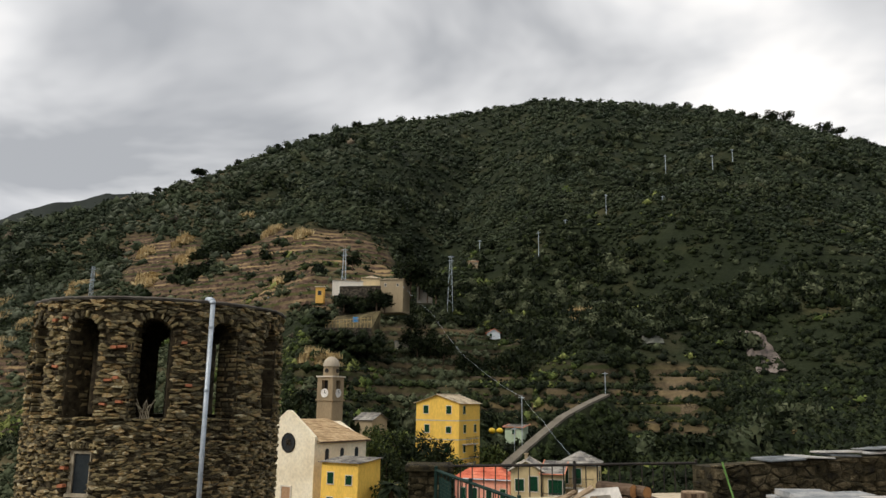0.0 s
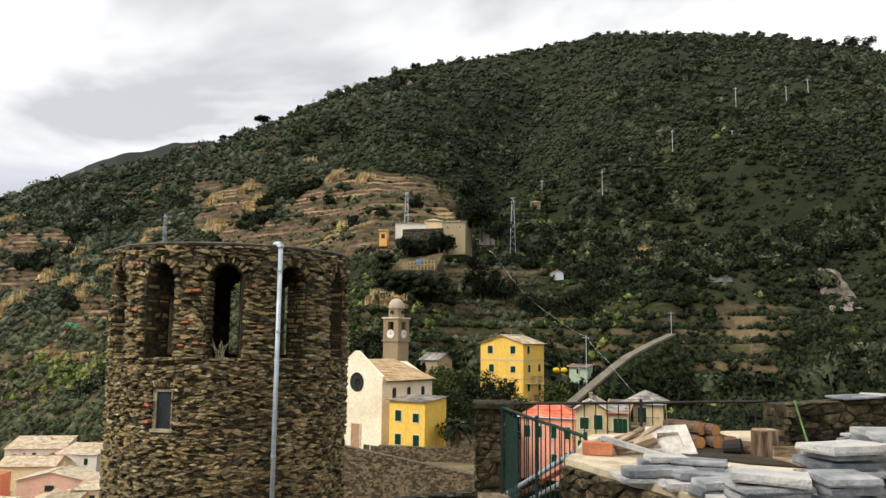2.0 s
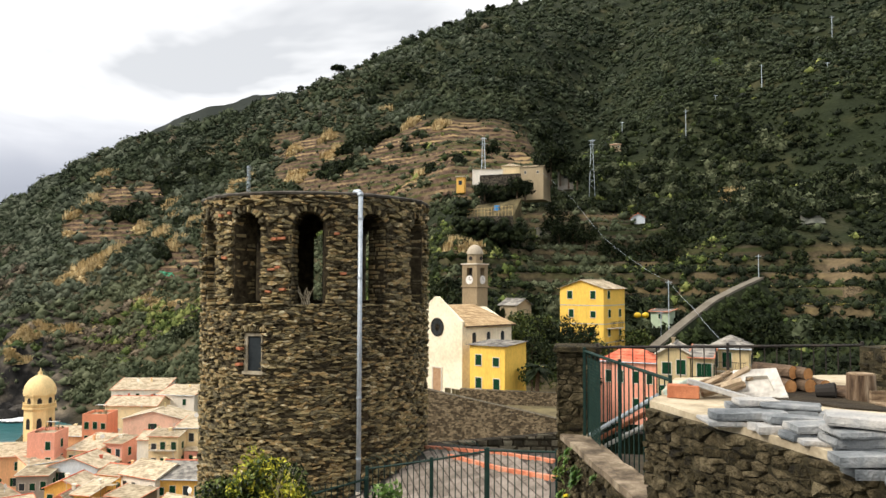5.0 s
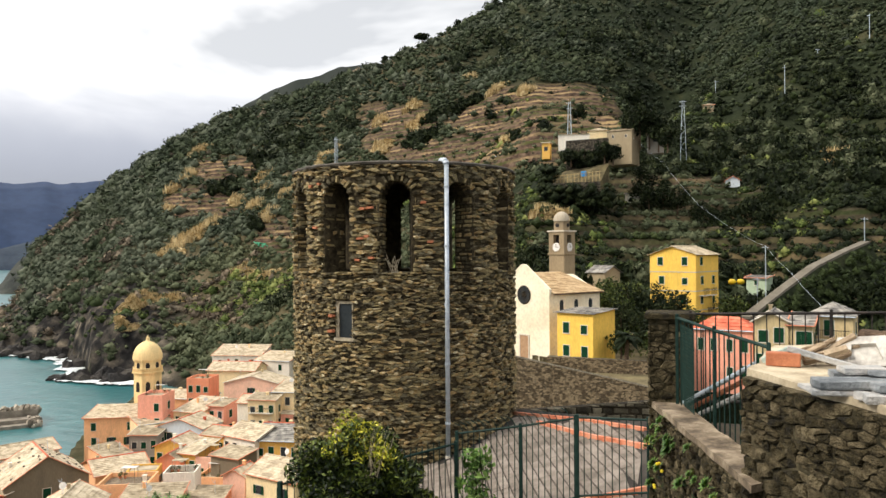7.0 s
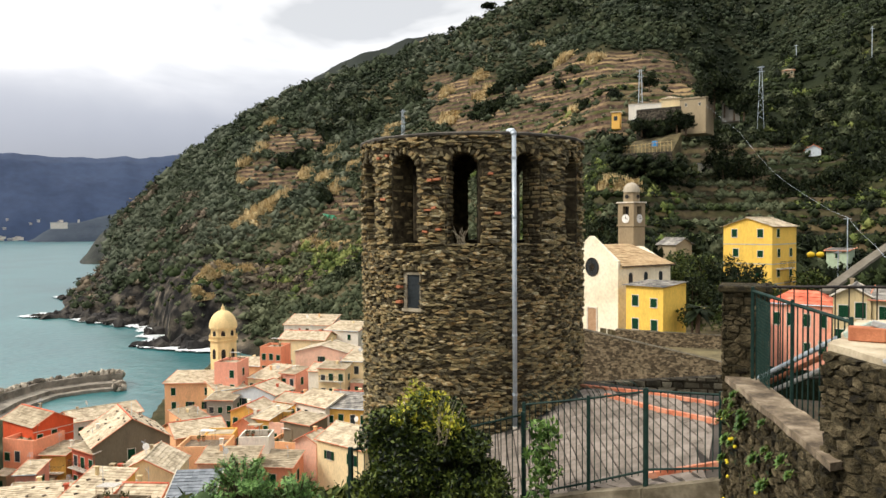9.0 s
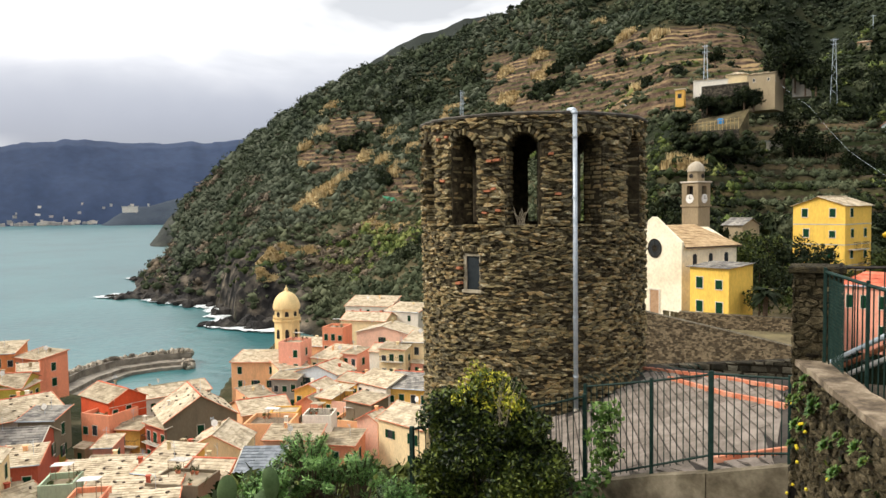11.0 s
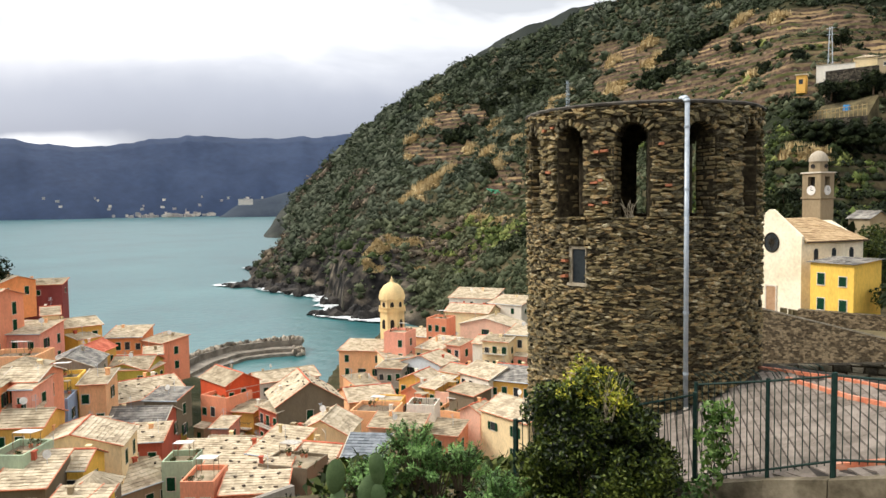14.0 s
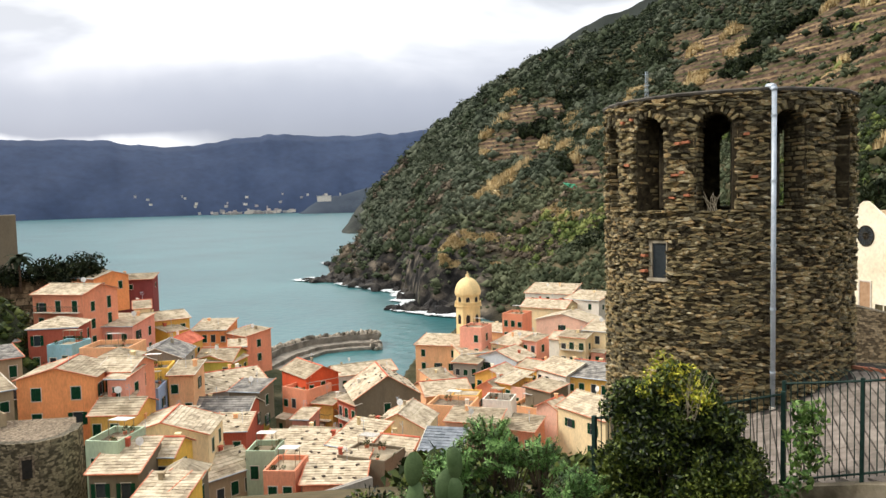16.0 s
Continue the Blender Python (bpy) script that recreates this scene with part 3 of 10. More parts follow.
def terrain(az, r):
    """Height of the land."""
    r1, r0 = np.interp(az, RIDGE_AZ, RIDGE_R), np.interp(az, BASE_AZ, BASE_R)
    z1 = 50 + r1 * np.tan(np.radians(np.interp(az, RIDGE_AZ, RIDGE_EL)))
    z0 = np.interp(az, BASE_AZ, BASE_Z)
    x, y = r * np.sin(np.radians(az)), r * np.cos(np.radians(az))
    u = (r - r0) / (r1 - r0)
    uc = np.clip(u, 0, 1)
    cliff = smooth(-34, -40, az) * 0.15
    z = z0 + (z1 - z0) * (uc ** 1.16 * (1 - cliff) + cliff * smooth(0, 0.10, uc))
    fold = 0.45 * (fbm(x / 110 + 3, y / 110, 4, 5) - 0.5) + 0.9 * (fbm(x / 260 + 1.3, y / 260 + 0.4, 2, 15) - 0.5)
    roll = fbm(x / 45, y / 45, 4, 11) - 0.5
    env = smooth(0, 0.10, u) * smooth(0.98, 0.62, u)
    hgt = np.clip(z1 - z0, 0, 400)
    z = z + env * (fold * 0.20 * hgt + roll * 0.05 * hgt)
    z = z + smooth(-36, -40, az) * smooth(0.0, 0.03, u) * smooth(0.45, 0.1, u) * ((fbm(x / 14, y / 14, 4, 21) - 0.42) * 20 + (0.5 - np.abs(fbm(x / 7 + 0.3 * y / 7, y / 16, 3, 22) - 0.5) * 4) * 5)
    # the wooded valley that runs up to the summit, and the spur with the power line beside it
    uu = np.clip(u, 0, 1)
    z = z - env * hgt * 0.11 * np.exp(-((az - (-3 + 7 * uu)) / (2.2 + 2.5 * uu)) ** 2) * smooth(0.15, 0.4, u)
    z = z + env * hgt * 0.03 * np.exp(-((az - (5 + 12 * uu)) / 3.5) ** 2) * smooth(0.1, 0.3, u)
    # crest line, rough with the tops of trees
    z = z + smooth(0.9, 1.0, u) * (fbm(x / 9, y / 9, 3, 8) - 0.5) * 6
    # terraces
    t = terraced(az, r, u, np.degrees(np.arctan2(z - 50, r)))
    step = 3.3
    q = z / step
    fr = q - np.floor(q)
    zt = (np.floor(q) + 0.12 * fr + 0.88 * smooth(0.66, 0.97, fr)) * step
    z = z + t * (zt - z)
    z = np.where(u > 1, z1 - (r - r1) * 0.35 + smooth(0.9, 1.0, u) * (fbm(x / 9, y / 9, 3, 8) - 0.5) * 6, z)
    # the valley and the village floor, below the castle rock
    vill = np.interp(az, VILL_AZ, [48.3, 40, 22, 18, 12, 6, 4, 4, 8, 20, 24, 30, 48.3, 48.3, 48.3])
    near = np.interp(az, [-180, -100, -80, -16, 20, 45, 70, 180], [48.3, 48.3, 44, 44.2, 44.2, 46, 48.3, 48.3])
    near = 47.6 + (near - 47.6) * smooth(1, 9, r)
    low = near + (vill - near) * smooth(13, 62, r)
    low = np.where(np.abs(az) > 100, 48.3 - smooth(40, 160, r) * 60, low)
    low = low + smooth(14, 30, r) * (fbm(x / 12, y / 12, 4, 31) - 0.5) * 2.5
    # shore of the harbour, and the rock that carries the old castle
    shore = np.interp(az, [-90, -75, -66, -60, -55, -50, -44, -40, -36], [150, 172, 182, 192, 205, 190, 188, 250, 330])
    low = np.where(az < -36, low - smooth(shore, shore + 16, r) * 30, low)
    low = low + 20 * np.exp(-(((az + 73) / 6.0) ** 2 + ((r - 140) / 26) ** 2))
    return np.where(u <= 0, low + (z0 - low) * smooth(-0.5, 0.0, (r - r0) / np.maximum(40, r0 * 0.3)), z)


def terraced(az, r, u, el):
    """1 where the slope is cut into terraces; el is the angle above the eye's level."""
    def patch(a, da, c, dc):
        return np.exp(-(((az - a) / da) ** 4 + ((el - c) / dc) ** 4))
    x, y = r * np.sin(np.radians(az)), r * np.cos(np.radians(az))
    w = np.maximum.reduce([patch(-20.4, 3.2, 9.2, 2.2), patch(-10.3, 6.8, 9.2, 3.4), patch(-15, 7, 7.2, 1.5), patch(-33, 2.4, 6.2, 1.0), patch(-34.6, 2.7, 3.65, 1.25), patch(-29.8, 1.8, 1.3, 1.6), patch(-2, 9, 1.6, 4.0), patch(13, 8, -0.4, 3.4)])
    return np.where((u > 0.01) & (u < 0.95), smooth(0.35, 0.6, w * (0.5 + 1.0 * fbm(x / 60, y / 60, 3, 41))), 0.0)


def cultivated(az, r, u, el):
    """How far the terraces are kept free of scrub."""
    return terraced(az, r, u, el) * np.where((az > -13) & (el < 5.0), 0.42, 1.0)


def polar_sheet():
    az = np.concatenate([np.arange(-180, -78, 4.0), np.arange(-78, 42, 0.32), np.arange(42, 181, 4.0)])
    az[-1] = 180
    r = np.concatenate([[0.001, 2, 4, 6, 8, 11], np.geomspace(13, 90, 30)[:-1], np.geomspace(90, 1180, 390), [1300, 1600]])
    A, Rr = np.meshgrid(az, r, indexing="ij")
    Z = terrain(A, Rr)
    V = np.stack([Rr * np.sin(np.radians(A)), Rr * np.cos(np.radians(A)), Z], -1).reshape(-1, 3)
    na, nr = len(az), len(r)
    i, j = np.meshgrid(np.arange(na - 1), np.arange(nr - 1), indexing="ij")
    k = (i * nr + j).ravel()
    return V, np.stack([k, k + 1, k + nr + 1, k + nr], -1)


ground_v, ground_f = polar_sheet()
ground = new("ground", mesh_tris("ground", ground_v, ground_f, M["hillside"]))
ga, gr = np.degrees(np.arctan2(ground_v[:, 0], ground_v[:, 1])), np.hypot(ground_v[:, 0], ground_v[:, 1])
gu = (gr - np.interp(ga, BASE_AZ, BASE_R)) / (np.interp(ga, RIDGE_AZ, RIDGE_R) - np.interp(ga, BASE_AZ, BASE_R))
worked = ground.data.attributes.new("worked", "FLOAT", "POINT")
worked.data.foreach_set("value", cultivated(ga, gr, gu, np.degrees(np.arctan2(ground_v[:, 2] - 50, gr))).astype(np.float32))
dry = ground.data.attributes.new("dry", "FLOAT", "POINT")
ge = np.degrees(np.arctan2(ground_v[:, 2] - 50, gr))
scar = np.exp(-((ga - 16.4 + 0.25 * (ge - 2)) / 1.5) ** 4) * smooth(6.0, 4.5, ge) * smooth(-5, -3, ge)
dry.data.foreach_set("value", np.maximum(smooth(-10, -26, ga) * smooth(0.36, 0.54, fbm(ground_v[:, 0] / 70, ground_v[:, 1] / 70, 4, 93)), scar * smooth(0.3, 0.5, fbm(ground_v[:, 0] / 20, ground_v[:, 1] / 20, 3, 95))).astype(np.float32))
bare = ground.data.attributes.new("bare", "FLOAT", "POINT")
bare.data.foreach_set("value", (smooth(-33, -38, ga) * smooth(72, 24, ground_v[:, 2] + 40 * (fbm(ground_v[:, 0] / 40, ground_v[:, 1] / 40, 4, 91) - 0.5)) * smooth(-0.05, 0.0, gu)).astype(np.float32))
tagged(ground, "steep scrubby coastal hillside with stone terraces and dark sea cliffs", "hillside", kind="structure")

sea = new("water", mesh_of("water", [(-4900, -4900, 0), (4900, -4900, 0), (4900, 4900, 0), (-4900, 4900, 0)], [(0, 1, 2, 3)], M["water"]))
tagged(sea, "calm blue-green sea under an overcast sky", "sea", kind="structure")


def far_range(name, label, azs, els, dist, mat, seed, depth=700, rough=30):
    """A distant chain of hills that rises out of the sea."""
    az = np.arange(azs[0], azs[-1] + 0.01, 0.25)
    rows = []
    for k, s in enumerate(np.linspace(0, 1, 9)):
        rr = dist + depth * s + 120 * (vnoise(az / 3.0, az * 0, seed + 3) - 0.5) * (1 - s)
        top = 50 + (dist + depth) * np.tan(np.radians(np.interp(az, azs, els))) + rough * (fbm(az * 0.8, az * 0, 4, seed) - 0.5)
        zz = -4 + (top + 4) * (s ** 0.8) * (1 + 0.35 * (fbm(az / 2.5, az * 0 + 4 * s, 3, seed + 9) - 0.5) * (1 - s))
        rows.append(np.stack([rr * np.sin(np.radians(az)), rr * np.cos(np.radians(az)), zz], -1))
    rows.append(rows[-1] * np.array([1.1, 1.1, 0]) + np.array([0, 0, -4]))
    V = np.concatenate(rows)
    n = len(az)
    F = [(k * n + i, k * n + i + 1, (k + 1) * n + i + 1, (k + 1) * n + i) for k in range(len(rows) - 1) for i in range(n - 1)]
    ob = new(name, mesh_of(name, V, F, mat, smooth=True))
    return tagged(ob, label, "mountains", kind="structure")


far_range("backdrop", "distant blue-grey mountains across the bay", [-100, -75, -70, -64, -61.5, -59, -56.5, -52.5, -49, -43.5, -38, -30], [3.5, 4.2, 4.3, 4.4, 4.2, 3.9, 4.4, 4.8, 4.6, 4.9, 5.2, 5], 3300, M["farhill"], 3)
far_range("backdrop", "darker wooded ridge behind the terraced hill", [-36, -31.4, -28, -24.7, -22.2, -19], [7, 11.0, 12.5, 13.6, 13.95, 14], 1000, M["farridge"], 7, depth=250, rough=10)
far_range("cape", "dark rocky cape beyond the near cliff", [-47.6, -47.2, -46.7, -46.2, -45.2, -43.5], [-2.35, -1.9, -1.1, -0.4, 0.5, 1.4], 1130, M["caperock"], 17, depth=90, rough=8)
# ---- stonework ----
STONE_FACES = [(0, 1, 5, 4), (1, 2, 6, 5), (2, 3, 7, 6), (3, 0, 4, 7), (4, 5, 8), (5, 6, 8), (6, 7, 8), (7, 4, 8)]


def stone_verts(rng, w, h, d, jut):
    """A rough block from -w/2 to w/2 and 0 to h, set d deep behind y = 0 and jutting out towards -y: back corners, front corners, crown."""
    j = lambda s: rng.uniform(-s, s)
    b = [(-w / 2, d, 0), (w / 2, d, 0), (w / 2, d, h), (-w / 2, d, h)]
    ix, iz = min(0.035, 0.16 * w), min(0.025, 0.18 * h)
    f = [(-w / 2 + ix * rng.uniform(0.2, 1.8), -jut + j(0.012), iz * rng.uniform(0.2, 1.6)), (w / 2 - ix * rng.uniform(0.2, 1.8), -jut + j(0.012), iz * rng.uniform(0.2, 1.6)),
         (w / 2 - ix * rng.uniform(0.2, 1.8), -jut + j(0.012), h - iz * rng.uniform(0.2, 1.6)), (-w / 2 + ix * rng.uniform(0.2, 1.8), -jut + j(0.012), h - iz * rng.uniform(0.2, 1.6))]
    return b + f + [(j(0.2 * w), -jut - rng.uniform(0.004, 0.02), h / 2 + j(0.2 * h))]


class Stones:
    """Gathers rough blocks; those in the picked stretch become parts, the others one joined mesh."""

    def __init__(self, limit=300):
        self.v, self.f, self.single, self.limit = [], [], [], limit

    def add(self, verts, m, picked=False, faces=STONE_FACES):
        if picked and len(self.single) < self.limit:
            self.single.append((verts, m, faces))
            return
        k = len(self.v)
        self.v += [m @ Vector(p) for p in verts]
        self.f += [tuple(k + i for i in f) for f in faces]

    def build(self, parent, mat, mat_joined, name="stone"):
        if self.v:
            ob = child(name, mesh_of(name, self.v, self.f, mat_joined), parent)
            ob["kind"] = "stuff"
        for verts, m, faces in self.single:
            child(name, mesh_of(name, verts, faces, mat), parent, m)


def cells(w, h, sx, sz, seed, jitter=0.85):
    """Uneven stones that fill a field w by h: outlines of the places nearest to scattered points, flatter than long."""
    rng = random.Random(seed)
    nx, nz = max(1, round(w / sx)), max(1, round(h / sz))
    pts = {}

    def spaced(n, length, lo, hi):
        """Uneven places along a length, from -2 to n + 2."""
        g = [rng.uniform(lo, hi) for _ in range(n + 5)]
        total = sum(g[2:n + 2])
        out_, x = [], -(g[0] + g[1]) * length / total
        for q in g:
            out_.append(x + q * length / total / 2)
            x += q * length / total
        return out_
    rows = spaced(nz, h, 0.45, 1.7)
    for j in range(-1, nz + 1):
        shift, cols = rng.random() - 0.5, spaced(nx, w, 0.35, 1.8)
        for i in range(-2, nx + 2):
            if rng.random() < 0.10 and 0 <= i < nx:
                continue
            pts.setdefault((i, j), []).append((cols[i + 2] + (shift + 0.5 * jitter * (rng.random() - 0.5)) * w / nx, rows[j + 2] + 0.8 * jitter * (rng.random() - 0.5) * h / nz))
    k = (w / nx) / (h / nz)
    out = []
    for (i, j), own in pts.items():
        for px, pz in own:
            if not (-0.3 * sx < px < w + 0.3 * sx and -0.2 * sz < pz < h + 0.2 * sz):
                continue
            poly = [(px - 2.5 * sx, pz - 2.5 * sz), (px + 2.5 * sx, pz - 2.5 * sz), (px + 2.5 * sx, pz + 2.5 * sz), (px - 2.5 * sx, pz + 2.5 * sz)]
            for a in range(i - 6, i + 7):
                for b in range(j - 3, j + 4):
                    for qx, qz in pts.get((a, b), ()):
                        if (qx, qz) == (px, pz):
                            continue
                        nx_, nz_ = (qx - px), (qz - pz) * k * k
                        mx_, mz_ = (px + qx) / 2, (pz + qz) / 2
                        side = [(x - mx_) * nx_ + (z - mz_) * nz_ for x, z in poly]
                        if not side or max(side) <= 0:
                            continue
                        cut = []
                        for t in range(len(poly)):
                            s0, s1 = side[t], side[(t + 1) % len(poly)]
                            if s0 <= 0:
                                cut.append(poly[t])
                            if (s0 < 0 < s1) or (s1 < 0 < s0):
                                f_ = s0 / (s0 - s1)
                                (x0, z0), (x1, z1) = poly[t], poly[(t + 1) % len(poly)]
                                cut.append((x0 + (x1 - x0) * f_, z0 + (z1 - z0) * f_))
                        poly = cut
                        if len(poly) < 3:
                            break
            if len(poly) >= 3:
                out.append([(min(w, max(0.0, x)), min(h, max(0.0, z))) for x, z in poly])
    return out


def cell_stone(rng, poly, gap, d, jut, q0=0.78):
    """A block over one cell: corners about its middle (cx, cz), faces, and the middle."""
    n = len(poly)
    cx, cz = sum(p[0] for p in poly) / n, sum(p[1] for p in poly) / n
    wx, wz = max(p[0] for p in poly) - min(p[0] for p in poly), max(p[1] for p in poly) - min(p[1] for p in poly)
    fx, fz = max(0.4, 1 - 2 * gap / max(wx, 0.01)), max(0.4, 1 - 2 * gap / max(wz, 0.01))
    base = [((x - cx) * fx, (z - cz) * fz) for x, z in poly]
    q = rng.uniform(q0, 0.96 if q0 > 0.8 else 0.93)
    v = [(x, d, z) for x, z in base] + [(x * q, -jut + rng.uniform(-0.012, 0.012), z * q) for x, z in base]
    v.append((rng.uniform(-0.1, 0.1) * wx, -jut - rng.uniform(0.0, 0.022), rng.uniform(-0.1, 0.1) * wz))
    f = []
    for k in range(n):
        j = (k + 1) % n
        f.append((k, j, n + j, n + k)); f.append((n + k, n + j, 2 * n))
    return v, f, cx, cz


def course(rng, x0, x1, wmin, wmax):
    """Lengths of stones that fill a course."""
    out, x = [], x0
    while x < x1 - 0.02:
        w = rng.uniform(wmin, wmax)
        if x1 - (x + w) < wmin * 0.7:
            w = x1 - x
        out.append((x, min(x1, x + w)))
        x += w
    return out


def stone_wall(name, p0, p1, z0, z1, thick, label, mat="greystone", hmin=0.09, hmax=0.2, wmin=0.14, wmax=0.5, both=False, seed=1, picked=0, ends=True, category="wall", top_z1=None, kind="structure", rough=0.0, core_mat="mortar", single="stone"):
    """A rubble wall from p0 to p1: its face looks to the right of that way. top_z1: height of the top at p1, where the wall slopes."""
    rng = random.Random(seed)
    a, b = Vector((*p0, 0)), Vector((*p1, 0))
    L = (b - a).length
    ang = math.degrees(math.atan2(b.y - a.y, b.x - a.x))
    m = pose(a.x, a.y, z0, 0, 0, ang)
    ob = thing(name, m, label, category, kind=kind)
    zt1 = (top_z1 if top_z1 is not None else z1) - z0
    H = z1 - z0
    core = prism([(0.02, 0), (L - 0.02, 0), (L - 0.02, zt1 - 0.02), (0.02, H - 0.02)], 0.03, thick - 0.03)
    part("core", core, M[core_mat], ob)
    st = Stones(picked)
    z, top = 0.0, lambda x: H + (zt1 - H) * x / L
    if rough:
        for poly in cells(L, max(H, zt1), rough, rough * 0.52, seed):
            poly = [(x, min(zz, top(x))) for x, zz in poly]
            verts, faces, cx, cz = cell_stone(rng, poly, rng.uniform(0.002, 0.010), 0.06, rng.uniform(-0.02, 0.022), 0.86)
            st.add(verts, pose(cx, 0.01, cz, rng.uniform(-3, 3), 0, rng.uniform(-3, 3)), picked > 0 and cz > H - 2.2, faces)
    while z < max(H, zt1):
        h = rng.uniform(hmin, hmax)
        for x0, x1 in course(rng, 0, L, wmin, wmax) if not rough else ():
            hh = h * rng.uniform(0.85, 1.12)
            t = top((x0 + x1) / 2)
            if z > t - 0.04:
                continue
            hh = min(hh, t - z)
            g = rng.uniform(0.006, 0.02)
            st.add(stone_verts(rng, x1 - x0 - g, hh - g * 0.7, 0.05, rng.uniform(0.0, 0.045)), pose((x0 + x1) / 2, 0.03, z + rng.uniform(-0.012, 0.012), 0, 0, rng.uniform(-2, 2)), picked > 0)
            if both:
                st.add(stone_verts(rng, x1 - x0 - g, hh - g * 0.7, 0.05, rng.uniform(0.0, 0.045)), pose((x0 + x1) / 2, thick - 0.03, z, 0, 0, 180))
        if ends:
            for end, rot in ((0, -90), (L, 90)):
                for y0, y1 in course(rng, 0.02, thick - 0.02, wmin, wmax * 0.8):
                    if z < top(end) - 0.05:
                        st.add(stone_verts(rng, y1 - y0 - 0.012, min(h, top(end) - z) - 0.01, 0.05, rng.uniform(0, 0.03)), pose(end + (0.02 if end == 0 else -0.02), (y0 + y1) / 2, z, 0, 0, rot))
        z += h
    st.build(ob, M[single], M[mat])
    return ob


# ---- the round tower ----
TX, TY, TR = -7.71, 21.16, 3.19
SILL, SPRING, CROWN, RIM, FOOT = 49.45, 51.33, 51.78, 52.22, 43.2
ARCHES = [-65.2, -34.6, -4.0, 26.6, 60.0, 92.0, -96.0, -128.0, -158.0, 175.0, 143.0]
HALF = 0.43
WIN = (-30.2, 0.29, 47.72, 48.72)


def opening_half(z, grow=0.0):
    """Half width of an arched opening at height z."""
    if z < SILL or z > CROWN + grow:
        return 0.0
    if z <= SPRING:
        return HALF
    r = HALF + grow
    q = r * r - (z - SPRING) ** 2 * (HALF / (CROWN - SPRING)) ** 2 if not grow else r * r - (z - SPRING) ** 2
    return math.sqrt(q) if q > 0 else 0.0


def build_tower():
    rng = random.Random(11)
    tower = thing("round_tower", pose(TX, TY, 0, 0, 0, 19.85), "ruined round tower of brown schist rubble with arched openings", "tower")
    # core shell with the openings left out, strip by strip
    v, f = [], []
    step = 1.5
    for k in range(int(360 / step)):
        th = -180 + step * (k + 0.5)
        holes = []
        for c in ARCHES:
            d = abs((th - c + 180) % 360 - 180)
            x = math.radians(d) * TR
            if x < HALF:
                holes.append((SILL, SPRING + (CROWN - SPRING) * math.sqrt(max(0, 1 - (x / HALF) ** 2))))
        if abs(th - WIN[0]) * math.pi / 180 * TR < WIN[1]:
            holes.append((WIN[2], WIN[3]))
        z = FOOT
        spans = []
        for a, b in sorted(holes):
            spans.append((z, a)); z = b
        spans.append((z, RIM))
        for a, b in spans:
            i = len(v)
            for zz in (a, b):
                for rr, t in ((TR - 0.06, th - step / 2), (TR - 0.06, th + step / 2), (TR - 0.8, th + step / 2), (TR - 0.8, th - step / 2)):
                    v.append((rr * math.sin(radians(t)), -rr * math.cos(radians(t)), zz))
            f += [tuple(i + q for q in face) for face in ((3, 2, 1, 0), (4, 5, 6, 7), (0, 1, 5, 4), (2, 3, 7, 6), (1, 2, 6, 5), (3, 0, 4, 7))]
    seen, index, faces = {}, [], []
    for p in v:
        index.append(seen.setdefault(tuple(round(c, 4) for c in p), len(seen)))
    count = {}
    for face in f:
        g = tuple(index[i] for i in face)
        count.setdefault(frozenset(g), []).append(g)
    faces = [g[0] for g in count.values() if len(g) == 1]
    child("core", mesh_of("core", list(seen), faces, M["towermortar"]), tower)
    st = Stones(300)
    low = FOOT + 0.4
    half = math.radians(104) * TR
    for poly in cells(2 * half, SILL - 0.05 - low, 0.165, 0.057, 77, 1.6):
        verts, faces, cx, cz = cell_stone(rng, poly, rng.uniform(0.001, 0.009), 0.12, rng.uniform(-0.04, 0.09) if rng.random() < 0.86 else rng.uniform(-0.08, -0.05), 0.90)
        x, zz = cx - half, low + cz
        if abs(x - math.radians(WIN[0]) * TR) < WIN[1] + 0.03 and WIN[2] - 0.05 < zz < WIN[3] + 0.2:
            continue
        th = math.degrees(x / TR)
        st.add(verts, pose(0, 0, 0, 0, 0, th) @ pose(0, -TR + 0.02, zz, rng.uniform(-6, 6), rng.uniform(-9, 9), rng.uniform(-7, 7)), -24 < th < 34 and 46.6 < zz < 49.3, faces)
    # piers and the band over the arches: flat stones, cut off at the openings
    for poly in cells(2 * half, RIM - SILL + 0.05, 0.22, 0.068, 78, 1.4):
        n = len(poly)
        x, zz = sum(p[0] for p in poly) / n - half, SILL - 0.05 + sum(p[1] for p in poly) / n
        skip = False
        for c in ARCHES:
            d = x - math.radians(c) * TR
            hw = opening_half(zz, 0.20 if zz > SPRING else 0.0)
            if hw and abs(d) < 1.2:
                if abs(d) < hw:
                    skip = True
                    break
                e = math.radians(c) * TR + half
                poly = [(max(px, e + hw) if d > 0 else min(px, e - hw), pz) for px, pz in poly]
        if skip:
            continue
        verts, faces, cx, cz = cell_stone(rng, poly, rng.uniform(0.001, 0.010), 0.12, rng.uniform(-0.03, 0.10) if rng.random() < 0.86 else rng.uniform(-0.08, -0.04), 0.90)
        th = math.degrees((cx - half) / TR)
        st.add(verts, pose(0, 0, 0, 0, 0, th) @ pose(0, -TR + 0.02, SILL - 0.05 + cz, rng.uniform(-5, 5), rng.uniform(-4, 4), rng.uniform(-6, 6)), False, faces)
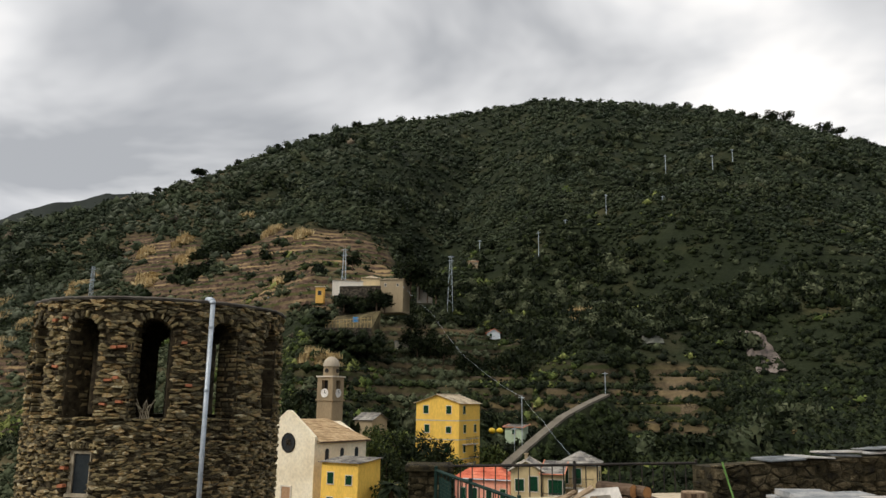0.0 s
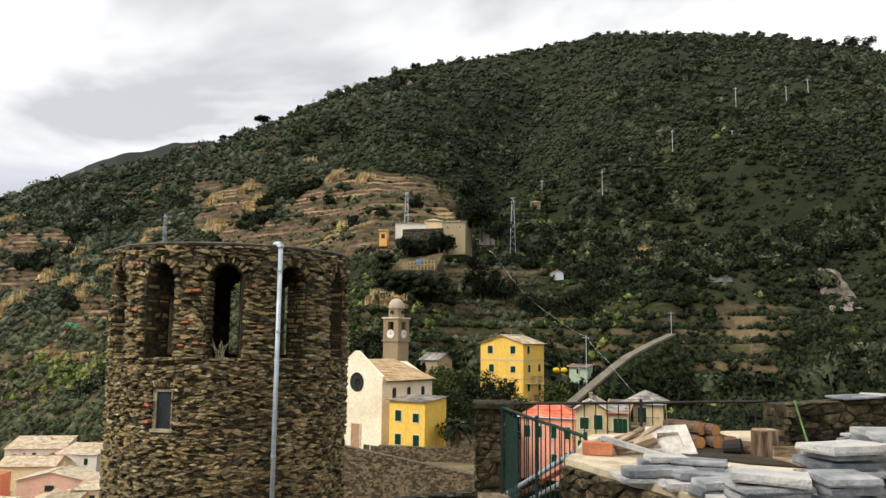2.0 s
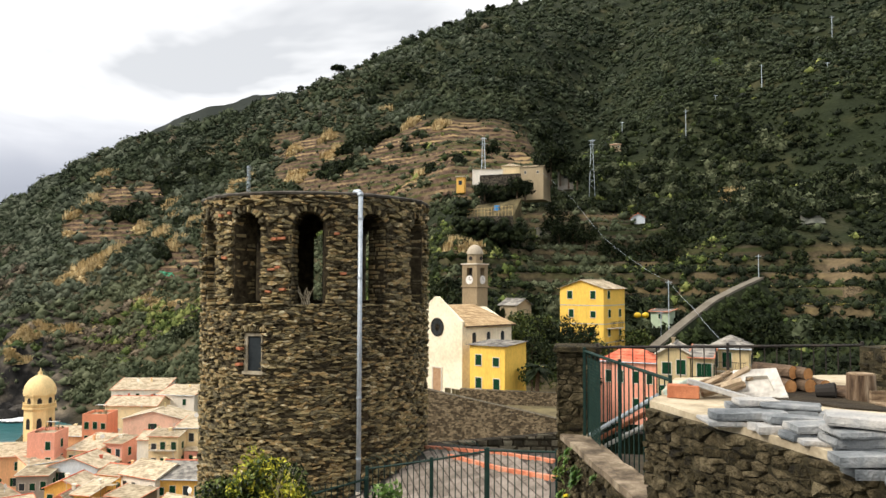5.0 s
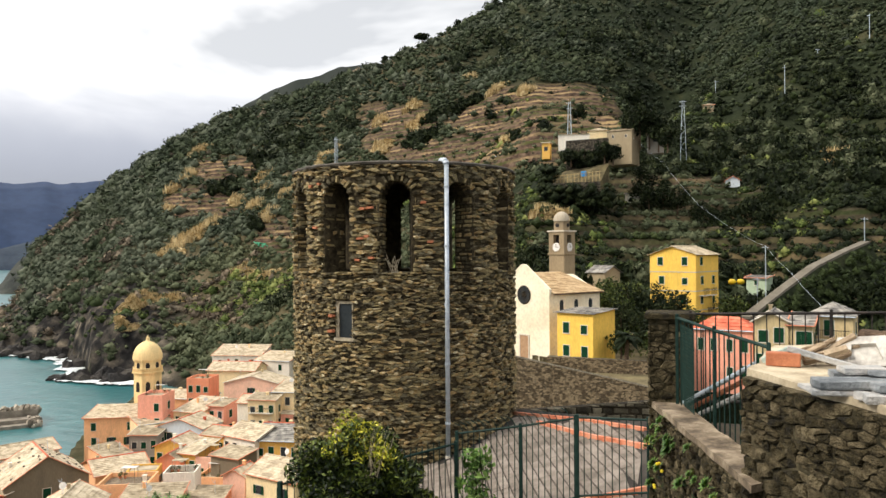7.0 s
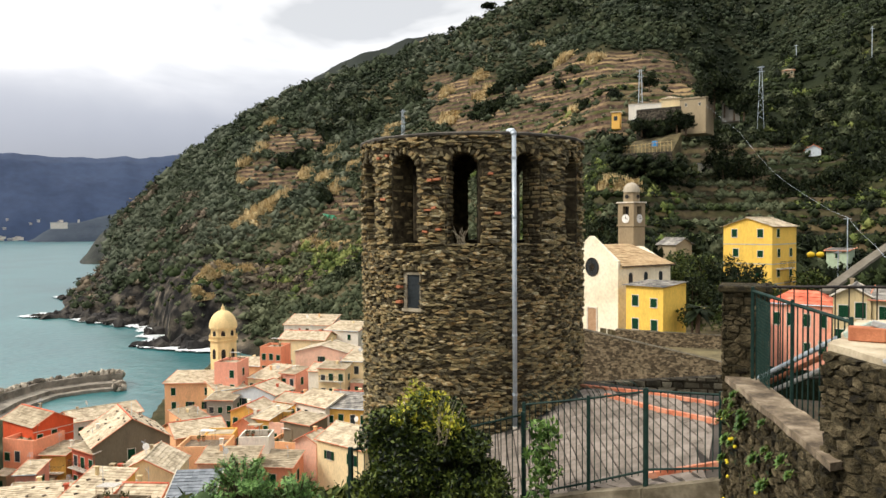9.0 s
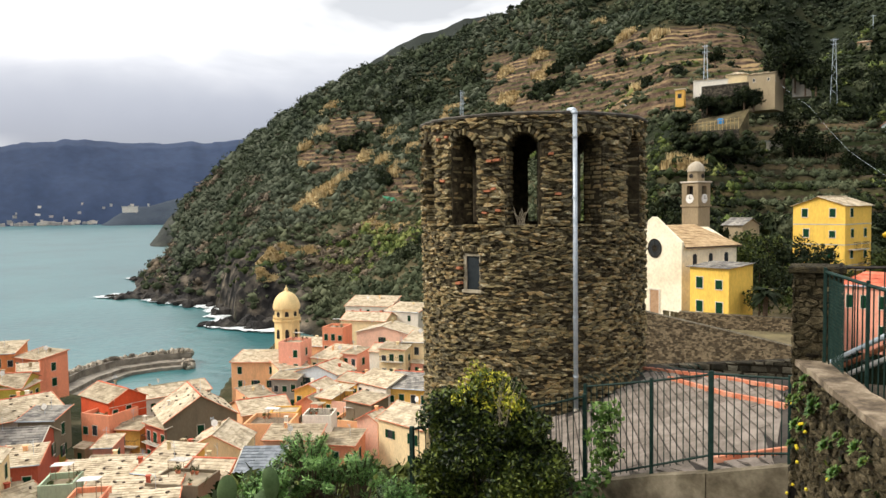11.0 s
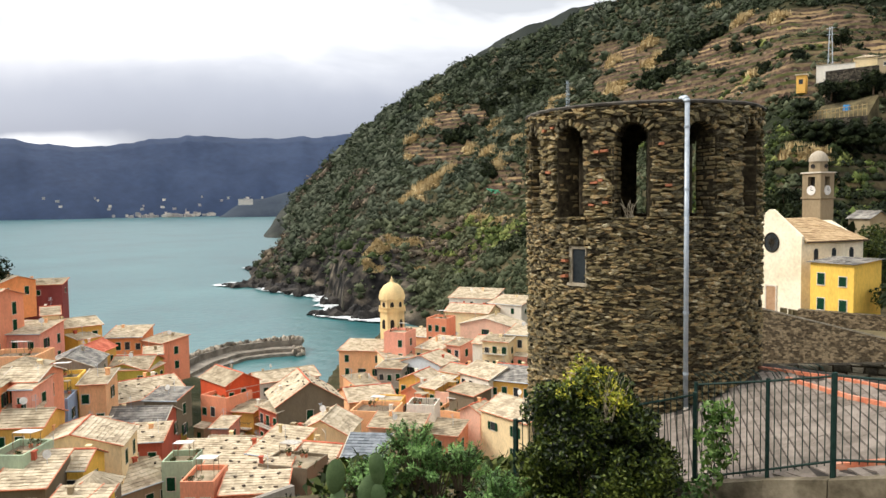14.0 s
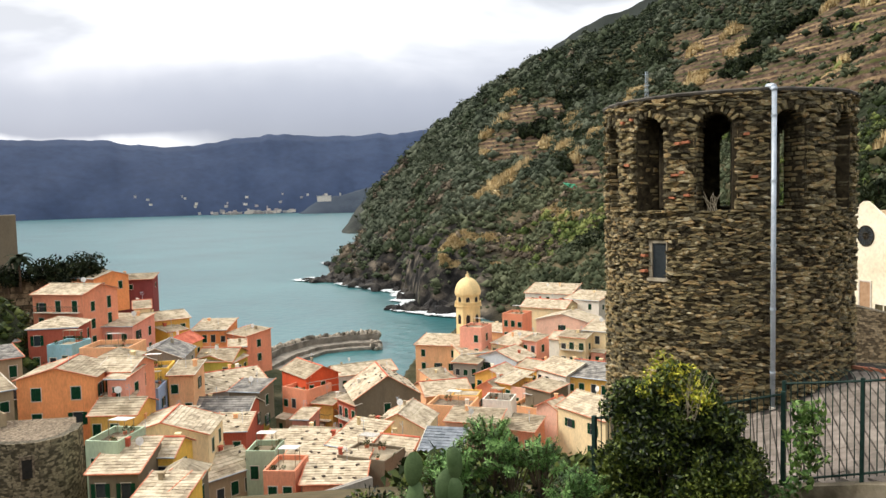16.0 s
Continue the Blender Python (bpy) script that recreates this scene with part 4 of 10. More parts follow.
    for c in ARCHES:
        if not -100 < c < 100:
            continue
        # voussoirs
        for k in range(14):
            a = 180 * (k + 0.5) / 14 + rng.uniform(-4, 4)
            w = math.pi * (HALF + 0.12) / 14 * rng.uniform(0.7, 0.98)
            verts = stone_verts(rng, w, rng.uniform(0.15, 0.25), 0.3, rng.uniform(-0.01, 0.06))
            x, dz = HALF * math.cos(radians(a)), (CROWN - SPRING) * math.sin(radians(a))
            m = pose(0, 0, 0, 0, 0, c + math.degrees(x / TR)) @ pose(0, -TR + 0.02, SPRING + dz, 0, 90 - a, 0)
            st.add(verts, m)
        # jamb stones along the depth of the wall
        z = SILL
        while z < SPRING:
            h = rng.uniform(0.07, 0.15)
            for side in (-1, 1):
                t = c + side * math.degrees((HALF + 0.02) / TR)
                for y0, y1 in course(rng, -TR + 0.05, -TR + 0.78, 0.2, 0.5):
                    st.add(stone_verts(rng, y1 - y0 - 0.012, h - 0.01, 0.06, rng.uniform(0.0, 0.05)), pose(0, 0, 0, 0, 0, t) @ pose(0, (y0 + y1) / 2, z, 0, 0, 90 if side < 0 else -90))
            z += h
        # ledge under the opening
        for x0, x1 in course(rng, -HALF - 0.1, HALF + 0.1, 0.18, 0.4):
            st.add(stone_verts(rng, x1 - x0 - 0.01, rng.uniform(0.04, 0.07), 0.5, rng.uniform(0.02, 0.07)), pose(0, 0, 0, 0, 0, c + math.degrees((x0 + x1) / 2 / TR)) @ pose(0, -TR + 0.02, SILL - 0.05))
    # lintel of the small window
    for k in range(9):
        a = WIN[0] + math.degrees((-0.34 + 0.68 * (k + 0.5) / 9) / TR)
        st.add(stone_verts(rng, 0.068, rng.uniform(0.14, 0.2), 0.1, rng.uniform(0.0, 0.04)), pose(0, 0, 0, 0, 0, a) @ pose(0, -TR + 0.02, WIN[3] + 0.03, 0, (k - 4) * 2.5, 0))
    st.build(tower, M["stone"], M["rubble"])
    # odd red bricks among the stones of the piers
    for th, zz in ((-19.5, 51.05), (-16.0, 51.07), (-17.5, 50.35), (-20.5, 50.3), (-44, 51.75), (-50.5, 51.7), (-22, 49.75), (-47, 50.6), (8.5, 51.2), (11.5, 50.2), (-36.8, 47.9), (-36.6, 48.3), (-15.5, 49.8)):
        w = rng.uniform(0.10, 0.19)
        bm = box(-w / 2, w / 2, -0.035, 0.1, 0, rng.uniform(0.05, 0.075), 0.008)
        ob = part("brick", bm, M["brick"], tower, "red clay brick set among the stones")
        ob.matrix_basis = pose(0, 0, 0, 0, 0, th) @ pose(0, -TR - 0.05, zz, 0, rng.uniform(-7, 7), rng.uniform(-6, 6))
    # roof slab, slightly domed, and the floor inside
    n = 72
    v, f = [(0, 0, RIM + 0.26)], []
    for rr, zz in ((TR * 0.55, RIM + 0.19), (TR + 0.03, RIM + 0.075), (TR + 0.05, RIM + 0.045), (TR + 0.02, RIM - 0.005), (0.5, RIM - 0.005)):
        for k in range(n):
            wob = 0.03 * math.sin(k * 2.7) + 0.02 * math.sin(k * 5.3)
            v.append(((rr + wob) * math.sin(2 * math.pi * k / n), -(rr + wob) * math.cos(2 * math.pi * k / n), zz + 0.008 * math.sin(k * 3.1)))
    for k in range(n):
        j = (k + 1) % n
        f.append((0, 1 + k, 1 + j))
        for q in range(4):
            f.append((1 + q * n + k, 1 + (q + 1) * n + k, 1 + (q + 1) * n + j, 1 + q * n + j))
    f.append(tuple(1 + 4 * n + k for k in range(n)))
    child("roof_slab", mesh_of("roof_slab", v, f, M["slab"]), tower, label="thin grey weathered roof slab")
    bm = bmesh.new()
    bmesh.ops.create_cone(bm, cap_ends=True, segments=48, radius1=TR - 0.7, radius2=TR - 0.7, depth=0.2)
    bmesh.ops.translate(bm, verts=bm.verts, vec=(0, 0, SILL - 0.2))
    part("floor_slab", bm, M["mortar"], tower)
    # small window with its wooden frame
    win = thing("window", pose(0, 0, 0, 0, 0, WIN[0]) @ pose(0, -TR + 0.09, WIN[2]), "", "")
    win.parent = tower
    for key in ("label", "category"):
        if key in win:
            del win[key]
    w, h = WIN[1], WIN[3] - WIN[2]
    bm = box(-w, -w + 0.10, 0, 0.1, 0, h); add_box(bm, w - 0.07, w, 0, 0.1, 0, h); add_box(bm, -w, w, 0, 0.1, h - 0.07, h); add_box(bm, -w - 0.02, w + 0.02, -0.06, 0.1, -0.03, 0.05)
    part("window_frame", bm, M["palewood"], win, "weathered wooden window frame")
    part("pane", box(-w + 0.1, w - 0.07, 0.04, 0.06, 0.05, h - 0.07), M["glass"], win)
    # rainwater pipe with its clips and elbow
    pipe = thing("downpipe", pose(TX, TY, 0, 0, 0, 19.85) @ pose(0, 0, 0, 0, 0, 18.6) @ pose(0, -TR - 0.15, 0), "galvanised grey rainwater downpipe fixed to the tower", "pipe")
    bm = tube((0, 0, 44.75), (0, 0, RIM - 0.02), 0.058, n=14)
    part("pipe", bm, M["zinc"], pipe, smooth=True)
    bm = bmesh.new()
    pts = [(0, 0, RIM - 0.03), (0, 0.03, RIM + 0.05), (-0.01, 0.12, RIM + 0.09), (-0.03, 0.3, RIM + 0.10)]
    for a, b in zip(pts, pts[1:]):
        add_tube(bm, a, b, 0.075, n=12)
    part("elbow", bm, M["zinc"], pipe, smooth=True)
    for zz in (45.6, 47.1, 48.6, 50.1, 51.6):
        bm = tube((0, 0, zz), (0, 0, zz + 0.05), 0.068, n=14)
        add_box(bm, -0.02, 0.02, 0.05, 0.14, zz, zz + 0.05)
        part("clip", bm, M["zinc"], pipe)
    part("shoe", tube((0, 0, 44.5), (0, 0, 44.8), 0.068, n=14), M["paleframe"], pipe)


M["slab"] = material("grey_slab", [(0.07, 0.062, 0.052), (0.16, 0.145, 0.125)], scale=2, fine=20, bump=0.3)
build_tower()
# ---- the paved terrace below, its fence and gate ----
def terrace_z(x, y):
    return 45.5 + 0.33 * (x + 2) + 0.08 * (y - 13)


def front_edge(x):
    """The terrace ends at the fence."""
    return 12.44 - 0.28 * (max(x, -3.9) + 0.5)


def slab_on(x0, x1, y0, y1, nx, ny, dz, thick):
    v, f = [], []
    for j in range(ny + 1):
        for i in range(nx + 1):
            x = x0 + (x1 - x0) * i / nx
            y_ = front_edge(x)
            y = y_ + (min(y1, 21.97 - (x + 4.59) * 1.23) - y_) * j / ny
            v.append((x, y, terrace_z(x, y) + dz))
    n = len(v)
    v += [(x, y, z - thick) for x, y, z in v]
    for j in range(ny):
        for i in range(nx):
            a = j * (nx + 1) + i
            f.append((a, a + 1, a + nx + 2, a + nx + 1)); f.append((n + a, n + a + nx + 1, n + a + nx + 2, n + a + 1))
    for i in range(nx):
        f.append((i, n + i, n + i + 1, i + 1)); a = ny * (nx + 1) + i; f.append((a, a + 1, n + a + 1, n + a))
    for j in range(ny):
        a = j * (nx + 1); f.append((a, a + nx + 1, n + a + nx + 1, n + a)); a += nx; f.append((a, n + a, n + a + nx + 1, a + nx + 1))
    return v, f


pavement = new("pavement", mesh_of("pavement", *slab_on(-7.5, -0.35, 12.5, 22.2, 12, 12, 0, 1.2), M["paving"]))
tagged(pavement, "sloping terrace paved in narrow grey-pink strips", "pavement", kind="structure")


def rail_fence(name, label, pts, bar_gap, bar_r, low, over, mat, post_r=0.035, arch=0.0, seed=3, mid=False, hook=0.0):
    """A steel railing through points (x, y, bottom, top): posts there, two rails, upright bars between."""
    rng = random.Random(seed)
    o = pts[0]
    ob = thing(name, pose(o[0], o[1], 0), label, "fence")
    P = [(p[0] - o[0], p[1] - o[1], p[2], p[3]) for p in pts]
    for x, y, zb, zt in P:
        bm = box(x - post_r, x + post_r, y - post_r, y + post_r, zb - 0.35, zt + 0.05, 0.006)
        part("post", bm, M[mat], ob)
    for a, b in zip(P, P[1:]):
        for dz in (0, 1) if not mid else (0, 1, 2):
            za = a[3] if dz == 0 else (a[2] + low if dz == 1 else (a[2] + a[3]) / 2)
            zb = b[3] if dz == 0 else (b[2] + low if dz == 1 else (b[2] + b[3]) / 2)
            part("rail", tube((a[0], a[1], za), (b[0], b[1], zb), 0.02, n=6), M[mat], ob)
        L = math.hypot(b[0] - a[0], b[1] - a[1])
        n = max(1, round(L / bar_gap))
        for k in range(1, n):
            s = k / n
            x, y = a[0] + (b[0] - a[0]) * s, a[1] + (b[1] - a[1]) * s
            z0, z1 = a[2] + (b[2] - a[2]) * s, a[3] + (b[3] - a[3]) * s
            bm = bmesh.new()
            add_tube(bm, (x, y, z0), (x, y, z1 + over), bar_r, n=5)
            if hook:
                ux, uy = (a[0] - b[0]) / L, (a[1] - b[1]) / L
                q = [(x, y, z1 + over), (x + 0.35 * hook * ux, y + 0.35 * hook * uy, z1 + over + 0.5 * hook), (x + hook * ux, y + hook * uy, z1 + over + 0.75 * hook)]
                for c, d in zip(q, q[1:]):
                    add_tube(bm, c, d, bar_r * 0.8, n=4)
            part("bar", bm, M[mat], ob)
    return ob


def polar(az, d):
    return d * math.sin(radians(az)), d * math.cos(radians(az))


def fence_point(az, d, el_top, el_bot):
    x, y = polar(az, d)
    return x, y, EYE + d * math.tan(radians(el_bot)), EYE + d * math.tan(radians(el_top))


rail_fence("steel_fence", "dark green steel fence with bars hooked over at the top", [fence_point(-16.3, 13.9, -13.5, -20.0), fence_point(-11.55, 13.4, -12.95, -19.0), fence_point(-7.5, 12.9, -12.3, -18.0)], 0.115, 0.009, 0.06, 0.05, "green_steel", post_r=0.03, hook=0.16)
rail_fence("steel_gate", "dark green steel gate beside the overgrown wall", [fence_point(-7.4, 12.88, -12.25, -17.9), fence_point(-2.3, 12.5, -12.25, -17.4)], 0.115, 0.009, 0.06, 0.0, "green_steel", post_r=0.03)
rail_fence("steel_fence", "low dark steel fence half hidden by bushes", [fence_point(-29.4, 12.6, -16.6, -25.0), fence_point(-22.5, 13.2, -15.6, -24.0), fence_point(-16.35, 13.85, -14.2, -21.0)], 0.115, 0.009, 0.06, 0.12, "green_steel")


def kerb_line(name, label, pts, h, w, mat):
    """A low kerb that follows points on the terrace."""
    v, f = [], []
    for k, (x, y) in enumerate(pts):
        a, b = pts[max(0, k - 1)], pts[min(len(pts) - 1, k + 1)]
        L = math.hypot(b[0] - a[0], b[1] - a[1])
        nx, ny = -(b[1] - a[1]) / L * w / 2, (b[0] - a[0]) / L * w / 2
        z = terrace_z(x, y)
        v += [(x - nx, y - ny, z - 0.1), (x - nx, y - ny, z + h), (x + nx, y + ny, z + h), (x + nx, y + ny, z - 0.1)]
    for k in range(len(pts) - 1):
        for j in range(4):
            f.append((4 * k + j, 4 * k + 4 + j, 4 * k + 4 + (j + 1) % 4, 4 * k + (j + 1) % 4))
    f += [(0, 1, 2, 3), tuple(4 * (len(pts) - 1) + j for j in (3, 2, 1, 0))]
    ob = new(name, mesh_of(name, v, f, M[mat]))
    return tagged(ob, label, "kerb", kind="structure")


kerb_line("kerb", "terracotta painted kerb along the terrace edge", [(-4.6, 21.5), (-2.3, 18.7), (-0.7, 16.5)], 0.06, 0.11, "kerb")
kerb_line("kerb", "lower terracotta kerb of the ramp", [(-3.5, 19.5), (-1.9, 17.0), (-0.65, 15.3)], 0.09, 0.10, "kerb")
kerb_line("kerb", "terracotta strip at the foot of the gate", [(-1.72, 13.2), (-0.5, 13.05)], 0.10, 0.10, "kerb")


def paving_strips():
    """Long narrow strips that run up the terrace, dark joints open between them."""
    rng = random.Random(8)
    big_v, big_f, count = [], [], 0
    dx, dy = -0.327, 0.945
    px_, py_ = 0.945, 0.327
    for row in range(-12, 52):
        o = 0.19 * row
        s_ = -4.0 + rng.uniform(0, 0.9)
        while s_ < 12:
            L_ = rng.uniform(0.9, 1.7)
            q = []
            for a, b in ((s_ + 0.008, o + 0.014), (s_ + 0.008, o + 0.176), (s_ + L_ - 0.008, o + 0.176), (s_ + L_ - 0.008, o + 0.014)):
                q.append((-7.0 + dx * a + px_ * b, 12.4 + dy * a + py_ * b))
            s_ += L_
            q = [(min(x, -0.72), max(y, front_edge(x) + 0.05)) for x, y in q]
            cx, cy = sum(p[0] for p in q) / 4, sum(p[1] for p in q) / 4
            if abs((q[0][0] - q[2][0]) * (q[1][1] - q[3][1]) - (q[1][0] - q[3][0]) * (q[0][1] - q[2][1])) < 0.06:
                continue
            if cx < -7.3 or math.hypot(cx - TX, cy - TY) < TR + 0.45 or cy > 16.4 + (-0.7 - cx) * 1.25:
                continue
            up = 0.016 + rng.uniform(0, 0.010)
            verts = [(a, b, terrace_z(a, b) - 0.02) for a, b in q] + [(a, b, terrace_z(a, b) + up) for a, b in q]
            faces = [(4, 5, 6, 7), (0, 1, 5, 4), (1, 2, 6, 5), (2, 3, 7, 6), (3, 0, 4, 7)]
            if count < 300 and -5.4 < cx:
                child("sett", mesh_of("sett", verts, faces, M["sett"]), pavement)
                count += 1
            else:
                i = len(big_v)
                big_v += verts
                big_f += [tuple(i + k for k in face) for face in faces]
    if not big_v:
        return
    ob = child("sett", mesh_of("sett", big_v, big_f, M["sett_joined"]), pavement)
    ob["kind"] = "stuff"


M["sett"] = material("paving_sett", [(0.130, 0.110, 0.090), (0.198, 0.167, 0.140), (0.27, 0.232, 0.198)], scale=2.5, fine=25, rough=0.9, bump=0.3, obj_rand=0.12)
M["sett_joined"] = material("paving_sett_far", [(0.130, 0.110, 0.090), (0.198, 0.167, 0.140), (0.27, 0.232, 0.198)], scale=2.5, fine=25, rough=0.9, bump=0.3, island=0.12)
paving_strips()

M["footing"] = material("stained_footing", [(0.070, 0.058, 0.036), (0.155, 0.130, 0.088), (0.26, 0.225, 0.16)], scale=1.5, fine=14, rough=0.95, bump=0.4)
M["darkearth"] = material("dark_earth", [(0.020, 0.015, 0.009), (0.045, 0.034, 0.020), (0.085, 0.066, 0.040)], scale=1.2, fine=14, rough=1.0, bump=0.8, coords="World", bump_dist=0.05)
# trodden earth before the fence
v, f = [], []
for j in range(9):
    for i in range(15):
        x = -4.6 + 4.25 * i / 14
        y = front_edge(x) - 0.14 - 0.42 * j
        v.append((x, y, terrace_z(x, front_edge(x)) - 0.44 - 0.10 * j + 0.05 * math.sin(3.1 * i + 2.3 * j)))
f = [(j * 15 + i, j * 15 + 15 + i, j * 15 + 16 + i, j * 15 + i + 1) for j in range(8) for i in range(14)]
tagged(new("earth_path", mesh_of("earth_path", v, f, M["darkearth"], smooth=True)), "dark brown earth before the gate", "path", kind="structure")

# low concrete footing under the fence
bm = bmesh.new()
foot = [(-16.6, 13.90), (-11.55, 13.38), (-7.5, 12.88), (-2.2, 12.50)]
for a, b in zip(foot, foot[1:]):
    p, q = Vector((*polar(*a), 0)), Vector((*polar(*b), 0))
    u = (q - p).normalized()
    n_ = Vector((u.y, -u.x, 0))
    ring = []
    for e, zt in ((p, terrace_z(p.x, p.y)), (q, terrace_z(q.x, q.y))):
        ring.append([bm.verts.new((e + n_ * o).to_tuple()[:2] + (z,)) for o, z in ((0.16, zt - 0.9), (0.16, zt + 0.03), (-0.10, zt + 0.03), (-0.10, zt - 0.9))])
    for k in range(4):
        bm.faces.new((ring[0][k], ring[1][k], ring[1][(k + 1) % 4], ring[0][(k + 1) % 4]))
    bm.faces.new(ring[0][::-1]); bm.faces.new(ring[1])
bmesh.ops.recalc_face_normals(bm, faces=bm.faces)
part("footing_wall", bm, M["footing"])
tagged(bpy.data.objects["footing_wall"], "stained concrete footing wall under the fence", "wall", kind="structure")

# ---- the walls beside the viewer ----
W0, W1 = (0.45, 6.98), (2.95, 1.90)
PLAT = 48.94
stone_wall("wall_terrace", W0, W1, 45.0, PLAT - 0.05, 0.5, "thick grey rubble retaining wall with unevenly laid stones", hmin=0.10, hmax=0.22, wmin=0.14, wmax=0.5, seed=5, picked=290, rough=0.15, core_mat="mossmortar", single="mossy", mat="mossy_joined")
stone_wall("wall_stair", (-0.36, 9.98), (0.47, 6.72), 43.5, 48.0, 0.34, "overgrown rubble wall beside the steps", hmin=0.10, hmax=0.26, wmin=0.16, wmax=0.55, seed=6, picked=290, rough=0.14, core_mat="mossmortar", single="mossy", mat="mossy_joined")


def outline_slab(name, pts, z0, z1, mat, label, category, kind="", jag=0.0, seed=1):
    """A slab with an outline in plan, its edge a little broken."""
    rng = random.Random(seed)
    P = []
    for k, p in enumerate(pts):
        q = pts[(k + 1) % len(pts)]
        n = max(1, round(math.hypot(q[0] - p[0], q[1] - p[1]) / 0.25)) if jag else 1
        for i in range(n):
            P.append((p[0] + (q[0] - p[0]) * i / n + rng.uniform(-jag, jag), p[1] + (q[1] - p[1]) * i / n + rng.uniform(-jag, jag)))
    n = len(P)
    v = [(x, y, z0) for x, y in P] + [(x, y, z1 + rng.uniform(-0.008, 0.008) * (jag > 0)) for x, y in P]
    f = [tuple(range(n))[::-1], tuple(range(n, 2 * n))] + [(k, (k + 1) % n, n + (k + 1) % n, n + k) for k in range(n)]
    me = mesh_of(name, v, f, M[mat])
    ob = new(name, me)
    return tagged(ob, label, category, kind=kind)


outline_slab("terrace_top", [(0.53, 6.99), (2.98, 1.92), (7, 1.9), (7, 9.6), (3.5, 9.7), (0.95, 8.9)], PLAT - 0.055, PLAT, "concrete", "worn pale concrete terrace top with a broken edge", "terrace", "structure", jag=0.03)
outline_slab("terrace_fill", [(0.62, 7.0), (3.05, 2.1), (7, 2.1), (7, 9.5), (3.5, 9.6), (1.0, 8.8)], 44.5, PLAT - 0.072, "mortar", "rubble filling of the terrace", "terrace", "structure")
outline_slab("coping", [(-0.38, 10.0), (0.50, 6.62), (0.86, 6.98), (0.55, 7.75), (-0.02, 10.05)], 48.0, 48.07, "coping", "worn stone coping of the stair wall", "coping", "structure", jag=0.015, seed=4)
# Floor that fills the stair gap; the gap's shade is its dark colour.
outline_slab("stair_floor", [(-0.1, 10.4), (0.5, 7.6), (1.0, 8.7), (3.4, 9.6), (4.0, 12.5), (-0.1, 12.5)], 46.8, 47.3, "mortar", "landing behind the railing, shade put into its dark colour", "floor", "structure")

# stone gate pier with its cap
pier_ob = stone_wall("gate_pier", (-0.41, 9.92), (0.12, 9.92), 46.5, 49.1, 0.5, "square rubble gate pier with a flat stone cap", hmin=0.08, hmax=0.2, wmin=0.12, wmax=0.4, seed=9, category="pier", kind="", single="mossy", rough=0.15, core_mat="mossmortar", mat="mossy_joined")
part("cap", box(-0.04, 0.57, -0.05, 0.56, 2.6, 2.68, 0.015), M["mossy"], pier_ob, "flat weathered cap stone")

rail_fence("stair_railing", "dark green steel railing on the stair wall", [(-0.06, 9.86, 47.68, 49.13), (0.34, 9.12, 47.68, 49.06), (0.82, 8.3, 47.68, 48.98)], 0.095, 0.008, 0.05, 0.0, "green_steel", post_r=0.02)
rail_fence("iron_railing", "thin dark iron railing behind the stacked slates", [(0.1, 10.0, 48.0, 49.17), (1.75, 10.35, 48.0, 49.18), (3.46, 10.7, 48.0, 49.2)], 0.16, 0.008, 0.08, 0.0, "black_steel", post_r=0.018)
# wire netting on the railing beside the pier
bm = bmesh.new()
for k in range(22):
    s = k / 21
    add_tube(bm, (-0.02 + 0.14 * s, 9.82 - 0.72 * s, 48.1), (-0.02 + 0.14 * s, 9.82 - 0.72 * s, 49.06), 0.004, n=3, cap=False)
for k in range(24):
    z = 48.12 + 0.04 * k
    add_tube(bm, (-0.02, 9.82, z), (0.12, 9.10, z), 0.004, n=3, cap=False)
part("wire_netting", bm, M["green_steel"])
tagged(bpy.data.objects["wire_netting"], "fine green wire netting tied to the railing", "netting")

# rubble wall at the back of the terrace, slabs along its top
back_wall = stone_wall("wall_back", (2.68, 7.70), (5.6, 8.82), PLAT, 49.40, 0.4, "dry stone wall behind the slate stacks", hmin=0.06, hmax=0.15, wmin=0.12, wmax=0.4, seed=12, picked=150, mat="mossy_joined", single="mossy", core_mat="mossmortar", top_z1=49.50, rough=0.15)

M["palebark"] = material("bleached_offcut", [(0.30, 0.22, 0.14), (0.46, 0.36, 0.25)], scale=6, fine=40, bump=0.3)
M["mintstone"] = material("pale_green_stone", [(0.30, 0.38, 0.33), (0.42, 0.50, 0.44)], scale=5, bump=0.2)
SLATE_RNG = random.Random(21)


